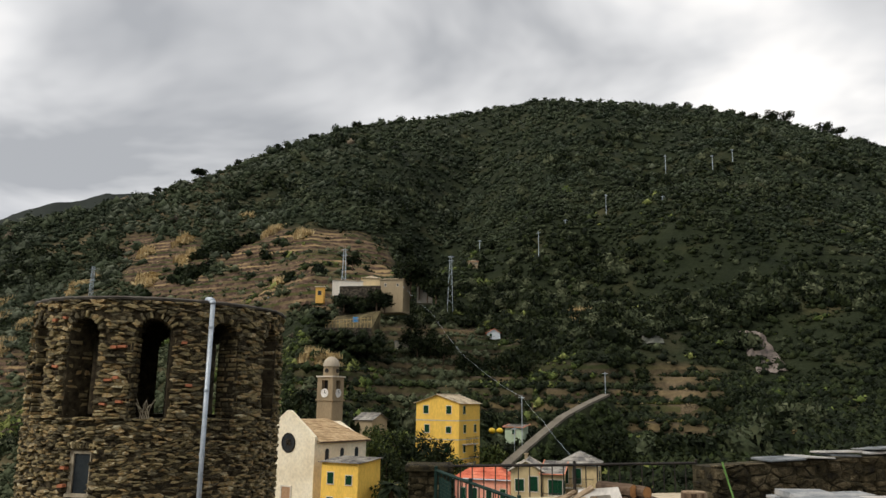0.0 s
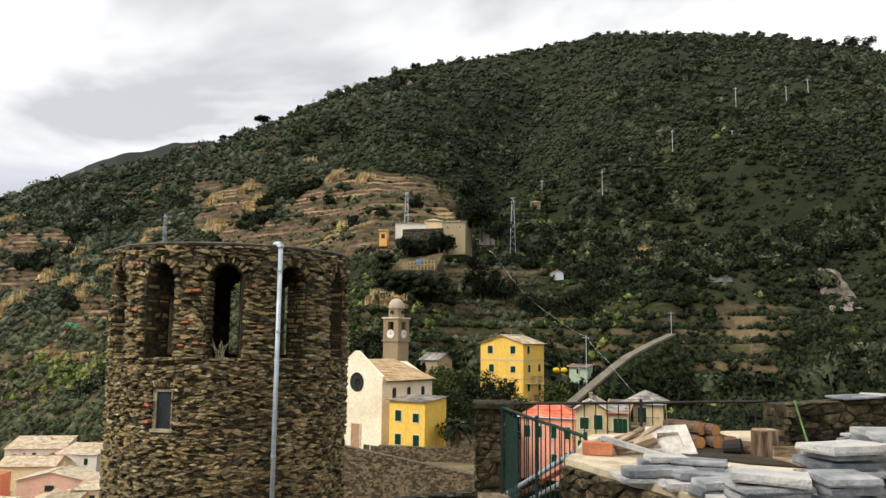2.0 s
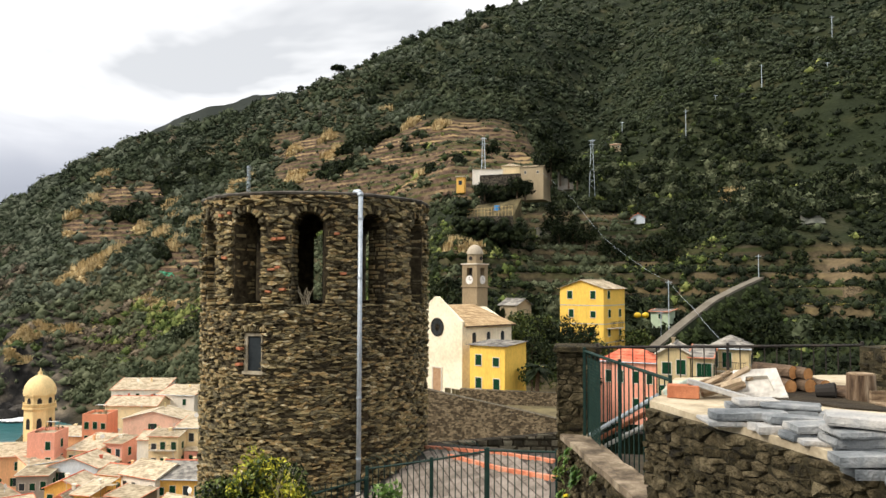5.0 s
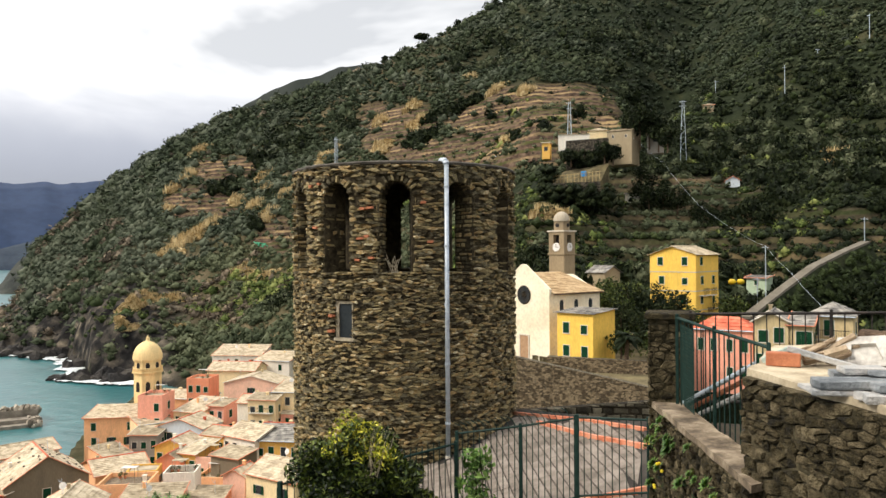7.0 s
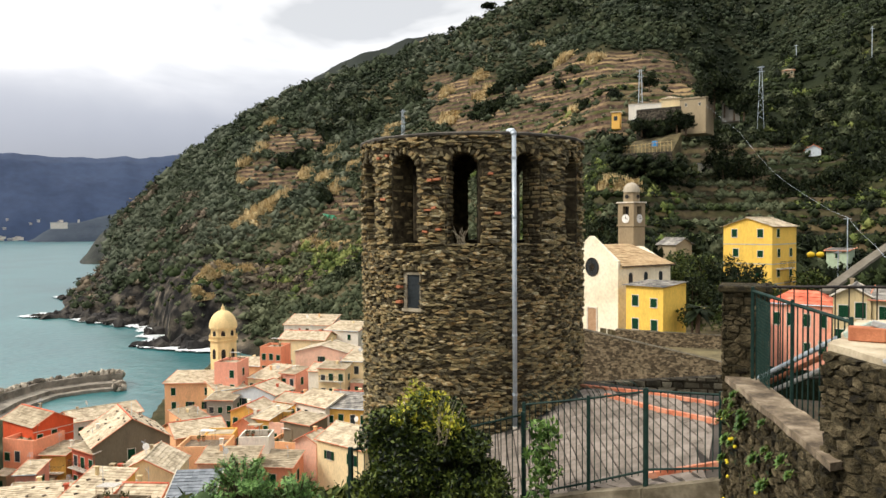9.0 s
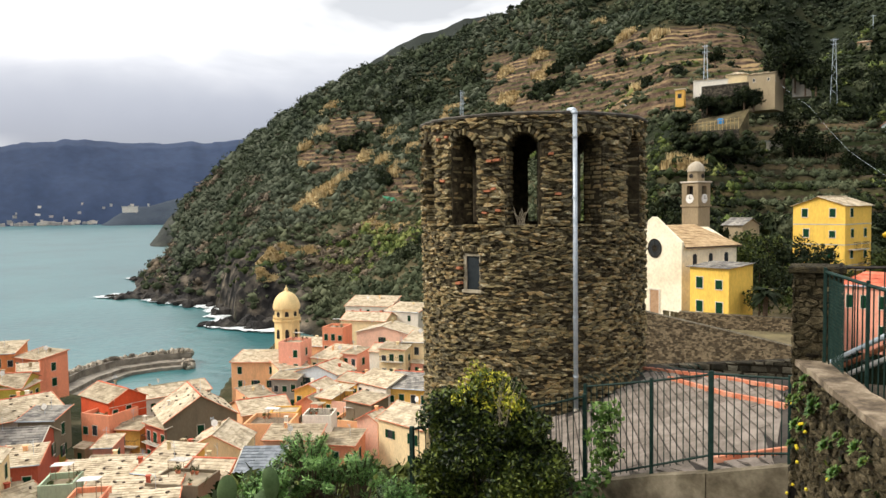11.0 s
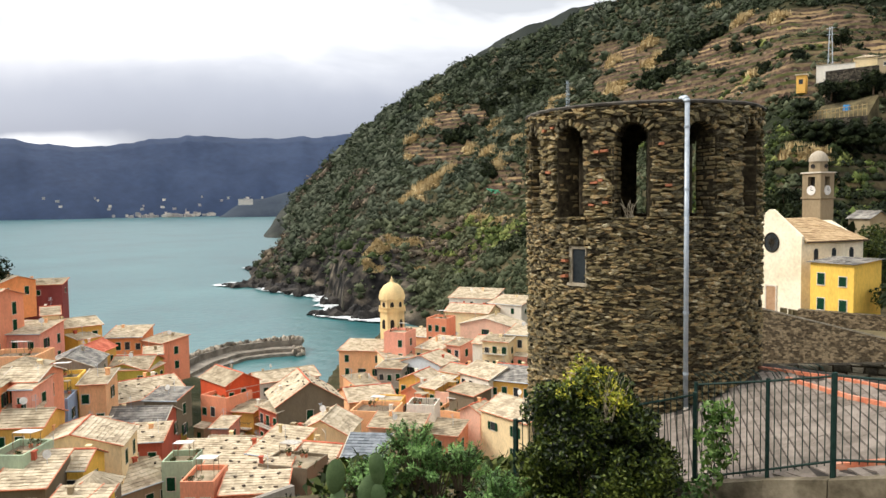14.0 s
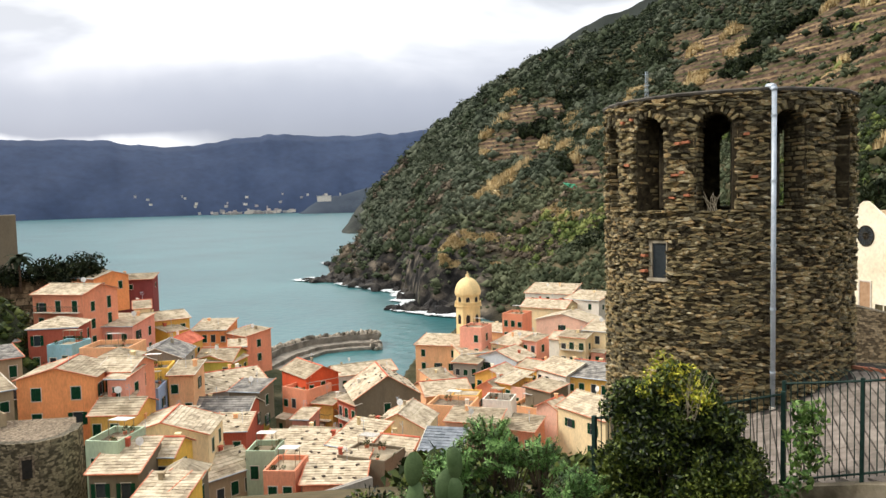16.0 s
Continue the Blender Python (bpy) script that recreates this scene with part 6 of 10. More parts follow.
        part("roof_stones", bm, M["roofstone"], rf, "dark stones weighing down the roof")["kind"] = "stuff"
    # balcony along the front
    for zb_ in balcony:
        bal = child("balcony", None, ob, pose(0, 0, H - zb_))
        bw = hw * 0.86
        part("slab", box(-bw, bw, -0.9, 0.0, -0.14, 0), M["paleframe"], bal)
        bm = bmesh.new()
        for k in range(int(bw * 2 / 0.16) + 1):
            add_tube(bm, (-bw + 0.05 + 0.16 * k, -0.85, 0), (-bw + 0.05 + 0.16 * k, -0.85, 0.95), 0.018, n=3, cap=False)
        add_tube(bm, (-bw, -0.85, 0.97), (bw, -0.85, 0.97), 0.035, n=4)
        for x in (-bw, bw):
            add_tube(bm, (x, -0.85, 0.97), (x, 0, 0.97), 0.035, n=4)
        part("railing", bm, M["black_steel"], bal)
    # aerial dish on a short pole
    if HOUSES % 4 == 2 and chimneys and roof in "gfs":
        x, y = rng.uniform(-hw * 0.6, hw * 0.6), depth * rng.uniform(0.25, 0.6)
        d = child("aerial_dish", None, ob, pose(x, y, roof_z(x, y)))
        part("pole", tube((0, 0, -0.2), (0, 0, 1.0), 0.03, n=5), M["zinc"], d)
        bm = bmesh.new()
        bmesh.ops.create_cone(bm, cap_ends=True, segments=14, radius1=0.12, radius2=0.42, depth=0.12, matrix=pose(0, -0.08, 1.05, 75, 0, rng.uniform(-30, 60)))
        part("dish", bm, M["white"], d, "white dish")
    # television aerial: a thin mast with short cross rods
    if x0 < -40 and roof in "gfs" and HOUSES % 3 != 2:
        x, y = rng.uniform(-hw * 0.7, hw * 0.7), depth * rng.uniform(0.3, 0.7)
        a_ = child("aerial", None, ob, pose(x, y, roof_z(x, y), 0, 0, rng.uniform(0, 180)))
        bm = tube((0, 0, -0.2), (0, 0, 1.9), 0.025, n=5)
        for j in range(4):
            add_tube(bm, (-0.45 + 0.06 * j, 0.1 * j, 1.3 + 0.15 * j), (0.45 - 0.06 * j, 0.1 * j, 1.3 + 0.15 * j), 0.014, n=4)
        part("mast", bm, M["zinc"], a_)
    # terrace: pots with plants and a small awning
    if x0 < -40 and roof == "l" and rise > 0.35:
        for j in range(rng.randint(2, 5)):
            x, y = rng.uniform(-hw * 0.8, hw * 0.8), depth * rng.choice((0.12, 0.85))
            pot = child("planter", None, ob, pose(x, y, H + 0.002))
            part("pot", tube((0, 0, 0), (0, 0, 0.4), 0.16, 0.22, 8), M["kerb"], pot)
            V, F = tree_crown(np.random.RandomState(HOUSES * 10 + j), [(0, 0, 0.65, 0.32), (0.12, 0, 0.85, 0.22)], 500, 0.09)
            child("leaves", mesh_tris("leaves", V, F, M["foliage_mid"]), pot)
        if hw > 1.4:
            aw = child("awning", None, ob, pose(rng.uniform(-0.3, 0.3) * hw, depth * 0.6, H))
            part("cover", (lambda b: (add_box(b, -1.0, 1.0, -0.9, 0.9, 2.0, 2.06, pose(0, 0, 0, -6)), b)[-1])(bmesh.new()), M[rng.choice(("white", "tanroof", "palebasin"))], aw)
            for sx_ in (-0.9, 0.9):
                for sy_ in (-0.8, 0.8):
                    part("post", tube((sx_, sy_, 0), (sx_, sy_, 2.02 - 0.1 * sy_), 0.035, n=5), M["wood"], aw)
    # chimneys
    for k in range(chimneys):
        x, y = rng.uniform(-hw * 0.7, hw * 0.7), depth * rng.uniform(0.55, 0.8)
        if roof == "g":
            zr = H + rise * (1 - abs(y - depth / 2) / (depth / 2))
        elif roof == "f":
            zr = H + rise * (1 - abs(x) / hw)
        elif roof == "s":
            zr = H + rise * y / depth
        else:
            zr = H
        cw, chh = rng.uniform(0.16, 0.26), rng.uniform(0.5, 0.95)
        bm = box(x - cw, x + cw, y - cw, y + cw, zr - 0.4, zr + chh, 0.02)
        add_box(bm, x - cw - 0.08, x + cw + 0.08, y - cw - 0.08, y + cw + 0.08, zr + chh, zr + chh + 0.09)
        part("chimney", bm, M["w_" + rng.choice(("cream", "peach", "white", "beige", "stonetan", "brickred"))], ob)
    # lean-to against the front
    if name == "house" and HOUSES % 5 in (1, 3) and 3.5 < w < 8.5 and y0 < 205 and x0 < -40 and not bands and cols:
        aw, ad, ah = w * rng.uniform(0.3, 0.5), rng.uniform(1.4, 2.4), H * rng.uniform(0.35, 0.6)
        ax = rng.uniform(-hw + aw / 2, hw - aw / 2)
        an = child("lean_to", None, ob, pose(ax, 0, 0))
        part("wall", prism([(-aw / 2, 0), (aw / 2, 0), (aw / 2, ah), (-aw / 2, ah)], -ad, -0.002), M["w_" + rng.choice((wall, "cream", "peach", "white", "stonetan", "pink"))], an)
        av, af = [], []
        roof_slope(av, af, (-aw / 2 - 0.15, -ad - 0.15, ah + 0.02), (aw / 2 + 0.15, -ad - 0.15, ah + 0.02), (aw / 2 + 0.15, 0.0, ah + 0.5), (-aw / 2 - 0.15, 0.0, ah + 0.5), 4, 0.03, rng)
        child("roof", mesh_of("roof", av, af, M[rng.choice(("rooftile", "tanroof", "redtile", "rooftile"))]), an)
        part("pane", box(-0.4, 0.4, -ad - 0.02, -ad + 0.02, max(0.3, ah - 2.0), max(1.4, ah - 0.7)), M["shutter"], an)
    for k in range(bands):
        part("string_course", box(-hw - 0.02, hw + 0.02, -0.03, 0.02, H - 0.9 - 1.15 * k, H - 0.82 - 1.15 * k), M["paleframe"], ob)
    # windows on the front, and on the side that is turned to the viewer
    ww, wh = win
    top = H - first
    if cols and w < 8 and side and x0 < -40:
        cols, rows = max(cols, round(w / 2.0)), max(rows, 2)
    faces = []
    if cols:
        faces.append((cols, w, Matrix.Identity(4)))
    ns = max(0, min(4, int(depth / 3.2))) if side else 0
    if ns:
        faces.append((ns, depth, pose(hw if side > 0 else -hw, depth / 2, 0, 0, 0, 90 if side > 0 else -90)))
    for n, length, m in faces:
        for r in range(rows):
            z = top - r * floor
            if z < 0.3:
                break
            for k in range(n):
                if rng.random() < 0.12:
                    continue
                x = -length / 2 + length * (k + 0.5) / n + rng.uniform(-0.15, 0.15)
                window_part(ob, x, z - wh + 0.45, ww, wh * rng.choice((1, 1, 1.0, 0.8)), m, style if x0 > -40 or rng.random() < 0.75 else ("open" if length / n > 2.2 else "none"))
    return ob
M["slateroof"] = material("blue_slate_roof", [(0.14, 0.16, 0.18), (0.25, 0.275, 0.30)], scale=0.8, fine=6, rough=0.7, bump=0.3, coords="World", island=0.3)
# on the slope inland
house(-12.7, 84.1, -8.6, 82.1, 43.3, 38.1, 4.5, "s", 0.3, "yellow", 2, 2, "bright yellow two-storey house leaning on the church", tiles='greyroof', chimneys=0, floor=2.5, first=1.5, win=(0.75, 1.15), side=0, trim=False)
tall = house(-3.6, 110.0, 2.4, 107.2, 49.5, 38.6, 7.5, "f", 1.1, "yellow", 2, 4, "tall yellow house with green shutters and balconies", floor=2.6, first=0.85, win=(0.72, 1.05), chimneys=0, trim=False)
for z_ in (2.45, 5.0, 7.6):
    part("string_course", prism([(-3.33, 10.9 - z_), (3.33, 10.9 - z_), (3.33, 11.02 - z_), (-3.33, 11.02 - z_)], -0.035, 0.02), M["palebasin"], tall)
    part("string_course", (lambda b: (bmesh.ops.transform(b, matrix=pose(3.31, 0, 0, 0, 0, 90), verts=b.verts), b)[-1])(prism([(0, 10.9 - z_), (7.5, 10.9 - z_), (7.5, 11.02 - z_), (0, 11.02 - z_)], -0.035, 0.02)), M["palebasin"], tall)
for k, (y_, z_) in enumerate(((2.0, 5.35), (4.4, 5.35), (3.2, 2.75))):
    bal = child("balcony", None, tall, pose(3.31, y_, z_, 0, 0, 90))
    part("slab", box(-1.0, 1.0, -0.7, 0, -0.1, 0), M["paleframe"], bal)
    bm = bmesh.new()
    for j in range(13):
        add_tube(bm, (-0.95 + 0.158 * j, -0.66, 0), (-0.95 + 0.158 * j, -0.66, 0.9), 0.014, n=3, cap=False)
    add_tube(bm, (-1.0, -0.66, 0.92), (1.0, -0.66, 0.92), 0.025, n=4)
    part("railing", bm, M["black_steel"], bal)
house(1.6, 90.0, 7.7, 88.1, 41.3, 34.3, 4.0, "h", 1.3, "pink", 4, 2, "pink house with a red tiled hip roof", tiles='redtile', floor=2.8, over=0.2, chimneys=0, win=(0.6, 1.3))
house(7.4, 83.7, 10.6, 83.1, 42.8, 36.3, 5.5, "f", 0.9, "beige", 2, 2, "beige house with a grey slab roof", tiles='greyroof', floor=2.7, first=1.1)
house(10.7, 83.3, 12.7, 82.8, 42.5, 36.5, 4.5, "s", 0.9, "beige", 3, 2, "beige wing with iron balconies", tiles='greyroof', floor=2.7, first=1.1, chimneys=0, balcony=(2.9,))
house(13.0, 87.1, 17.0, 85.9, 43.2, 36.2, 4.5, "h", 1.3, "beige", 3, 2, "pale yellow house with balconies and a grey hip roof", tiles='greyroof', floor=2.7, first=0.9, win=(0.9, 1.6), balcony=(2.4,))
house(11.0, 135.6, 14.0, 134.3, 45.5, 41.1, 3.0, "s", 0.3, "mint", 1, 1, "small pale green shed on the slope", chimneys=0, win=(0.6, 0.8), first=0.9, tiles='greyroof')
house(-13.8, 124.3, -10.9, 122.5, 46.7, 43.0, 4.0, "g", 0.9, "stonetan", 0, 1, "small grey stone barn beside the bell tower", chimneys=0, tiles='greyroof', side=0, trim=False)
house(-31.2, 211.7, -22.7, 212.8, 82.4, 78.0, 6.0, "s", 0.5, "white", 0, 1, "long pale house on the terraced hill", chimneys=0, side=0, trim=False, over=0.15)
house(-17.8, 210.3, -11.2, 208.7, 82.4, 73.3, 7.0, "g", 0.8, "stonetan", 2, 2, "tan stone house with a slab roof on the hill", chimneys=0, side=0, trim=False, over=0.2, win=(0.5, 0.8), style="none")
house(-23.0, 212.8, -17.9, 213.3, 83.3, 79.3, 5.0, "h", 1.0, "cream", 0, 1, "cream upper wing of the hill house", chimneys=1, side=0, trim=False)
# the village, far side of the harbour
house(-154.7, 66.0, -144.9, 68.1, 36.0, 29.0, 8.0, "g", 1.4, "orange", 2, 2, "orange house with a pale roof on the rock", side=1)
house(-152.8, 74.6, -147.2, 81.4, 34.6, 25.6, 6.0, "s", 0.7, "maroon", 1, 1, "wide dark maroon house over the sea", win=(0.7, 1.0))
house(-133.3, 52.3, -124.9, 56.7, 35.5, 26.5, 9.0, "g", 1.6, "salmon", 3, 3, "salmon red house with tall green shutters", win=(0.95, 2.0), balcony=(2.9,))
house(-118.7, 45.6, -114.3, 50.9, 32.0, 26.0, 7.0, "h", 1.6, "brickred", 3, 1, "low red house with a pale hip roof")
house(-110.4, 44.8, -107.4, 46.9, 30.2, 25.2, 5.0, "l", 0.5, "teal", 1, 1, "small turquoise terrace house", chimneys=0)
house(-106.1, 47.3, -100.7, 51.6, 29.6, 22.6, 6.0, "l", 0.7, "peach", 2, 1, "peach house with a roof terrace", chimneys=0)
house(-129.3, 59.1, -122.6, 63.7, 29.5, 21.5, 8.0, "s", 1.0, "pink", 3, 2, "pink house under a brown terrace canopy")
house(-129.5, 67.8, -128.2, 70.2, 31.4, 21.4, 8.0, "g", 1.0, "cream", 2, 3, "narrow pale yellow house with green shutters")
house(-131.6, 72.2, -130.0, 79.0, 28.3, 18.3, 8.0, "g", 1.4, "ochre", 3, 3, "ochre house in the row over the harbour")
house(-141.8, 86.6, -136.4, 91.3, 23.5, 15.5, 9.0, "s", 1.0, "orange", 1, 1, "orange house at the end of the quay")
house(-136.4, 91.3, -129.3, 91.1, 22.8, 14.8, 6.0, "s", 0.8, "salmon", 1, 2, "coral house at the quay corner")
house(-120.6, 67.4, -116.8, 70.0, 25.8, 19.8, 7.0, "f", 1.6, "ochre", 1, 1, "ochre house with a red tiled roof", tiles='redtile')
house(-108.6, 55.8, -103.4, 61.2, 26.8, 20.8, 9.0, "f", 2.0, "grey", 2, 1, "house with a broad dark slab roof", tiles='greyroof')
house(-116.1, 71.2, -111.1, 75.2, 22.8, 16.8, 9.0, "g", 1.9, "olive", 1, 1, "olive yellow house with a stone slab roof")
house(-111.1, 75.2, -114.5, 80.8, 22.5, 15.5, 8.0, "g", 1.2, "olive", 1, 2, "low olive house by the harbour")
house(-98.8, 51.0, -95.7, 54.5, 26.9, 21.9, 5.0, "l", 0.6, "yellow", 2, 1, "yellow house with a roof terrace", chimneys=0)
house(-94.8, 54.0, -92.4, 56.3, 26.7, 18.7, 6.0, "s", 0.7, "peach", 2, 2, "narrow peach house with balconies")
house(-104.2, 63.7, -101.1, 75.4, 20.4, 14.4, 12.0, "g", 2.4, "grey", 3, 1, "house with a wide pale slab roof", stones=True, chimneys=2)
house(-93.2, 62.4, -89.2, 64.6, 23.0, 18.0, 5.0, "s", 0.6, "stonewall", 1, 1, "small dark house with a greenish roof", tiles='greyroof')
house(-93.1, 34.2, -87.2, 40.5, 30.2, 22.2, 7.5, "f", 1.2, "orange", 2, 2, "big orange house with green shutters", floor=3.0, win=(1.05, 1.5), chimneys=0)
house(-90.7, 42.5, -87.3, 44.8, 30.0, 24.0, 6.0, "g", 1.4, "salmon", 2, 1, "small coral house with a pale roof")
house(-94.6, 48.1, -92.0, 50.9, 25.5, 20.5, 5.0, "l", 0.4, "blue", 1, 1, "pale blue terrace house with a parapet", chimneys=0)
house(-84.8, 38.6, -80.9, 41.9, 26.5, 21.5, 6.0, "g", 1.1, "ochre", 1, 1, "low ochre house with a pale roof")
house(-80.1, 39.0, -72.9, 45.9, 24.7, 19.7, 7.0, "f", 1.9, "cream", 1, 1, "cream house with a broad white roof", chimneys=1)
house(-92.3, 54.5, -85.5, 59.5, 21.1, 14.1, 8.0, "g", 2.2, "brickred", 2, 1, "brick red house with a white gable", tiles='greyroof', side=1)
house(-75.0, 33.5, -72.0, 35.3, 26.1, 19.1, 5.0, "l", 0.7, "mint", 1, 2, "pale green house with a roof terrace", chimneys=0)
house(-71.3, 32.0, -67.7, 35.0, 24.8, 18.8, 6.0, "s", 1.4, "stonewall", 2, 1, "stone house with green shutters and a pale roof", stones=False)
house(-73.4, 36.9, -69.6, 39.7, 24.6, 20.6, 5.0, "g", 1.5, "yellow", 2, 1, "yellow house with a pillared terrace")
house(-65.2, 35.3, -62.6, 37.9, 23.9, 18.9, 5.0, "h", 1.9, "stonewall", 1, 1, "stone house with a pale pyramid roof")
house(-63.4, 32.3, -59.7, 34.9, 24.2, 19.2, 4.0, "s", 0.8, "yellow", 2, 1, "yellow house with a dark window")
house(-72.0, 43.6, -71.8, 51.2, 19.9, 13.9, 6.0, "g", 2.0, "stonetan", 2, 1, "stone house with a spotted pale roof", stones=True, chimneys=2)
house(-75.9, 54.0, -67.0, 60.3, 19.5, 13.5, 7.0, "s", 0.9, "cream", 3, 1, "long low house under a spotted pale roof", stones=True, chimneys=2, side=0)
house(-71.6, 49.7, -68.9, 51.7, 21.3, 16.3, 4.0, "l", 0.7, "mint", 1, 1, "mint green house with a roof terrace", chimneys=0)
house(-66.5, 49.9, -58.5, 54.8, 20.7, 16.7, 5.0, "s", 0.9, "stonetan", 2, 1, "stone house with a spotted roof edged in red", stones=True, chimneys=1, side=0)
house(-64.1, 46.5, -61.3, 48.4, 21.7, 17.7, 5.0, "l", 0.6, "salmon", 2, 1, "red house with a roof terrace", chimneys=0)
house(-60.1, 48.3, -55.3, 52.3, 21.3, 17.3, 4.0, "s", 0.7, "salmon", 2, 1, "low house with a pale roof edged in red", stones=True, chimneys=0)
# the village, around the square
house(-101.5, 78.2, -96.0, 78.7, 18.5, 9.5, 6.0, "l", 0.7, "salmon", 1, 2, "narrow coral house with a planted roof terrace", chimneys=0)
house(-98.3, 80.7, -97.0, 86.7, 20.5, 9.5, 9.0, "f", 2.0, "red", 1, 3, "bright red house with thin white lines", bands=6, win=(0.8, 1.3))
house(-113.6, 101.2, -108.1, 112.6, 14.7, 9.7, 8.0, "g", 1.7, "white", 4, 1, "long white house with a pale roof")
house(-85.0, 79.1, -79.1, 87.7, 19.3, 10.3, 10.0, "f", 4.2, "stonewall", 1, 1, "brown plastered house with a big pale roof", stones=True, win=(1.0, 1.5), side=0)
house(-90.5, 80.5, -84.9, 79.2, 18.4, 10.4, 5.0, "s", 0.8, "brickred", 2, 3, "red house front with iron balconies", balcony=(2.6,))
house(-71.3, 65.9, -66.5, 66.6, 19.5, 13.5, 6.0, "l", 0.8, "white", 4, 2, "white house with a cluttered roof terrace", chimneys=2)
house(-69.5, 67.8, -63.5, 70.8, 20.8, 15.8, 7.0, "f", 2.2, "cream", 0, 1, "cream house with a pale gable roof", side=0)
house(-62.6, 60.6, -58.2, 62.1, 20.5, 14.5, 6.0, "g", 1.8, "orange", 2, 2, "orange house with green doors", stones=True)
house(-51.9, 57.0, -48.2, 58.9, 23.7, 18.5, 4.6, "s", 1.3, "salmon", 0, 1, "salmon house with a blue-grey slate roof", tiles='slateroof', chimneys=0)
house(-68.2, 58.9, -63.2, 59.9, 21.0, 16.0, 6.0, "s", 1.6, "ochre", 0, 1, "ochre house with a pale sloping roof", stones=True)
house(-63.0, 55.7, -57.3, 57.4, 21.2, 16.2, 5.0, "l", 0.4, "stonewall", 0, 1, "dark stone house wall with a flat roof", chimneys=0)
house(-111.9, 122.8, -102.5, 126.9, 17.8, 7.8, 9.0, "s", 0.9, "peach", 3, 2, "tall peach house by the water", side=0)
house(-101.9, 126.1, -97.1, 127.3, 21.6, 16.6, 6.0, "l", 0.6, "pink", 1, 1, "pink terrace house beside the bell tower", chimneys=0)
house(-92.9, 120.4, -83.7, 120.9, 17.9, 8.9, 7.0, "f", 2.0, "paleblue", 2, 2, "pale blue house with a gable")
house(-96.6, 130.1, -90.1, 129.9, 18.6, 12.6, 9.0, "s", 1.4, "cream", 1, 1, "cream house with a sloping roof")
house(-99.2, 123.1, -95.7, 128.4, 17.1, 12.1, 6.0, "s", 0.8, "cream", 0, 1, "low house with a long pale roof")
house(-95.5, 115.8, -90.5, 117.2, 17.2, 12.2, 5.0, "s", 0.5, "grey", 1, 1, "small house with a pale blue metal roof", chimneys=0)
house(-87.8, 98.7, -82.8, 105.5, 15.1, 8.1, 9.0, "g", 2.0, "peach", 2, 1, "peach house with a long pale roof", chimneys=2)
house(-79.3, 95.4, -75.3, 97.4, 17.1, 12.1, 4.0, "l", 0.3, "ochre", 1, 1, "ochre roof room with a wide window", chimneys=0, win=(1.8, 1.3))
house(-78.4, 101.3, -74.4, 101.8, 17.6, 11.6, 5.0, "f", 1.2, "salmon", 0, 1, "coral house with a small gable")
house(-75.7, 103.3, -72.6, 103.1, 18.5, 10.5, 6.0, "s", 1.0, "ochre", 1, 2, "ochre house with a dark window")
house(-75.8, 85.3, -69.6, 87.9, 17.9, 11.9, 6.0, "l", 0.7, "peach", 2, 1, "peach terrace house with a parapet", chimneys=1)
house(-68.5, 81.0, -61.6, 83.9, 18.4, 12.4, 5.0, "s", 0.7, "palepink", 1, 1, "pale pink house with a terrace wall")
house(-68.0, 89.1, -64.0, 90.8, 18.9, 12.9, 4.0, "l", 0.9, "white", 0, 1, "white roof terrace with plants", chimneys=0)
house(-117.7, 151.8, -105.5, 153.3, 16.2, 8.2, 8.0, "g", 1.8, "peach", 3, 2, "peach house with a brick terrace", chimneys=2)
house(-115.6, 169.4, -103.1, 171.5, 20.1, 12.1, 9.0, "g", 2.2, "cream", 3, 1, "cream house on the upper lane", chimneys=2)
house(-125.7, 186.7, -111.9, 189.5, 21.4, 13.4, 9.0, "s", 2.0, "white", 3, 1, "white house at the foot of the hill", chimneys=2)
house(-108.2, 180.1, -97.9, 180.2, 21.6, 13.6, 9.0, "s", 1.4, "white", 2, 1, "white terrace house under the trees")
house(-97.4, 149.1, -84.6, 151.0, 21.1, 12.1, 8.0, "f", 2.0, "palepink", 1, 1, "large pale pink gabled house")
house(-83.8, 132.9, -76.4, 133.8, 20.4, 13.4, 7.0, "g", 1.4, "white", 3, 1, "white house with green shutters")
house(-75.4, 132.1, -69.3, 133.1, 23.1, 14.1, 7.0, "s", 1.0, "cream", 1, 1, "cream house beside the tower")
house(-78.0, 112.8, -73.4, 112.2, 19.1, 10.1, 6.0, "g", 1.0, "ochre", 2, 3, "narrow ochre house with shutters")
house(-73.4, 112.2, -66.0, 109.8, 19.5, 10.5, 8.0, "g", 2.0, "white", 2, 2, "white house with tall green shutters")
house(-66.5, 110.6, -58.7, 111.6, 19.4, 12.4, 9.0, "g", 2.4, "ochre", 2, 1, "ochre house with a wide grey roof", tiles='greyroof')
house(-58.3, 94.6, -49.1, 91.8, 19.1, 11.1, 8.0, "g", 2.2, "cream", 2, 2, "cream house with shuttered windows", style='open', win=(1.0, 1.5))
house(-62.6, 95.4, -58.9, 95.3, 18.2, 10.2, 4.0, "f", 1.0, "palepink", 0, 1, "small pinkish stair tower")
house(-69.2, 98.1, -64.8, 98.7, 16.0, 9.0, 5.0, "l", 0.7, "peach", 2, 1, "peach house with a roof terrace", chimneys=1)
house(-64.0, 87.1, -58.6, 88.5, 16.7, 9.7, 5.0, "s", 0.8, "salmon", 2, 1, "low coral house behind the bushes", chimneys=0)
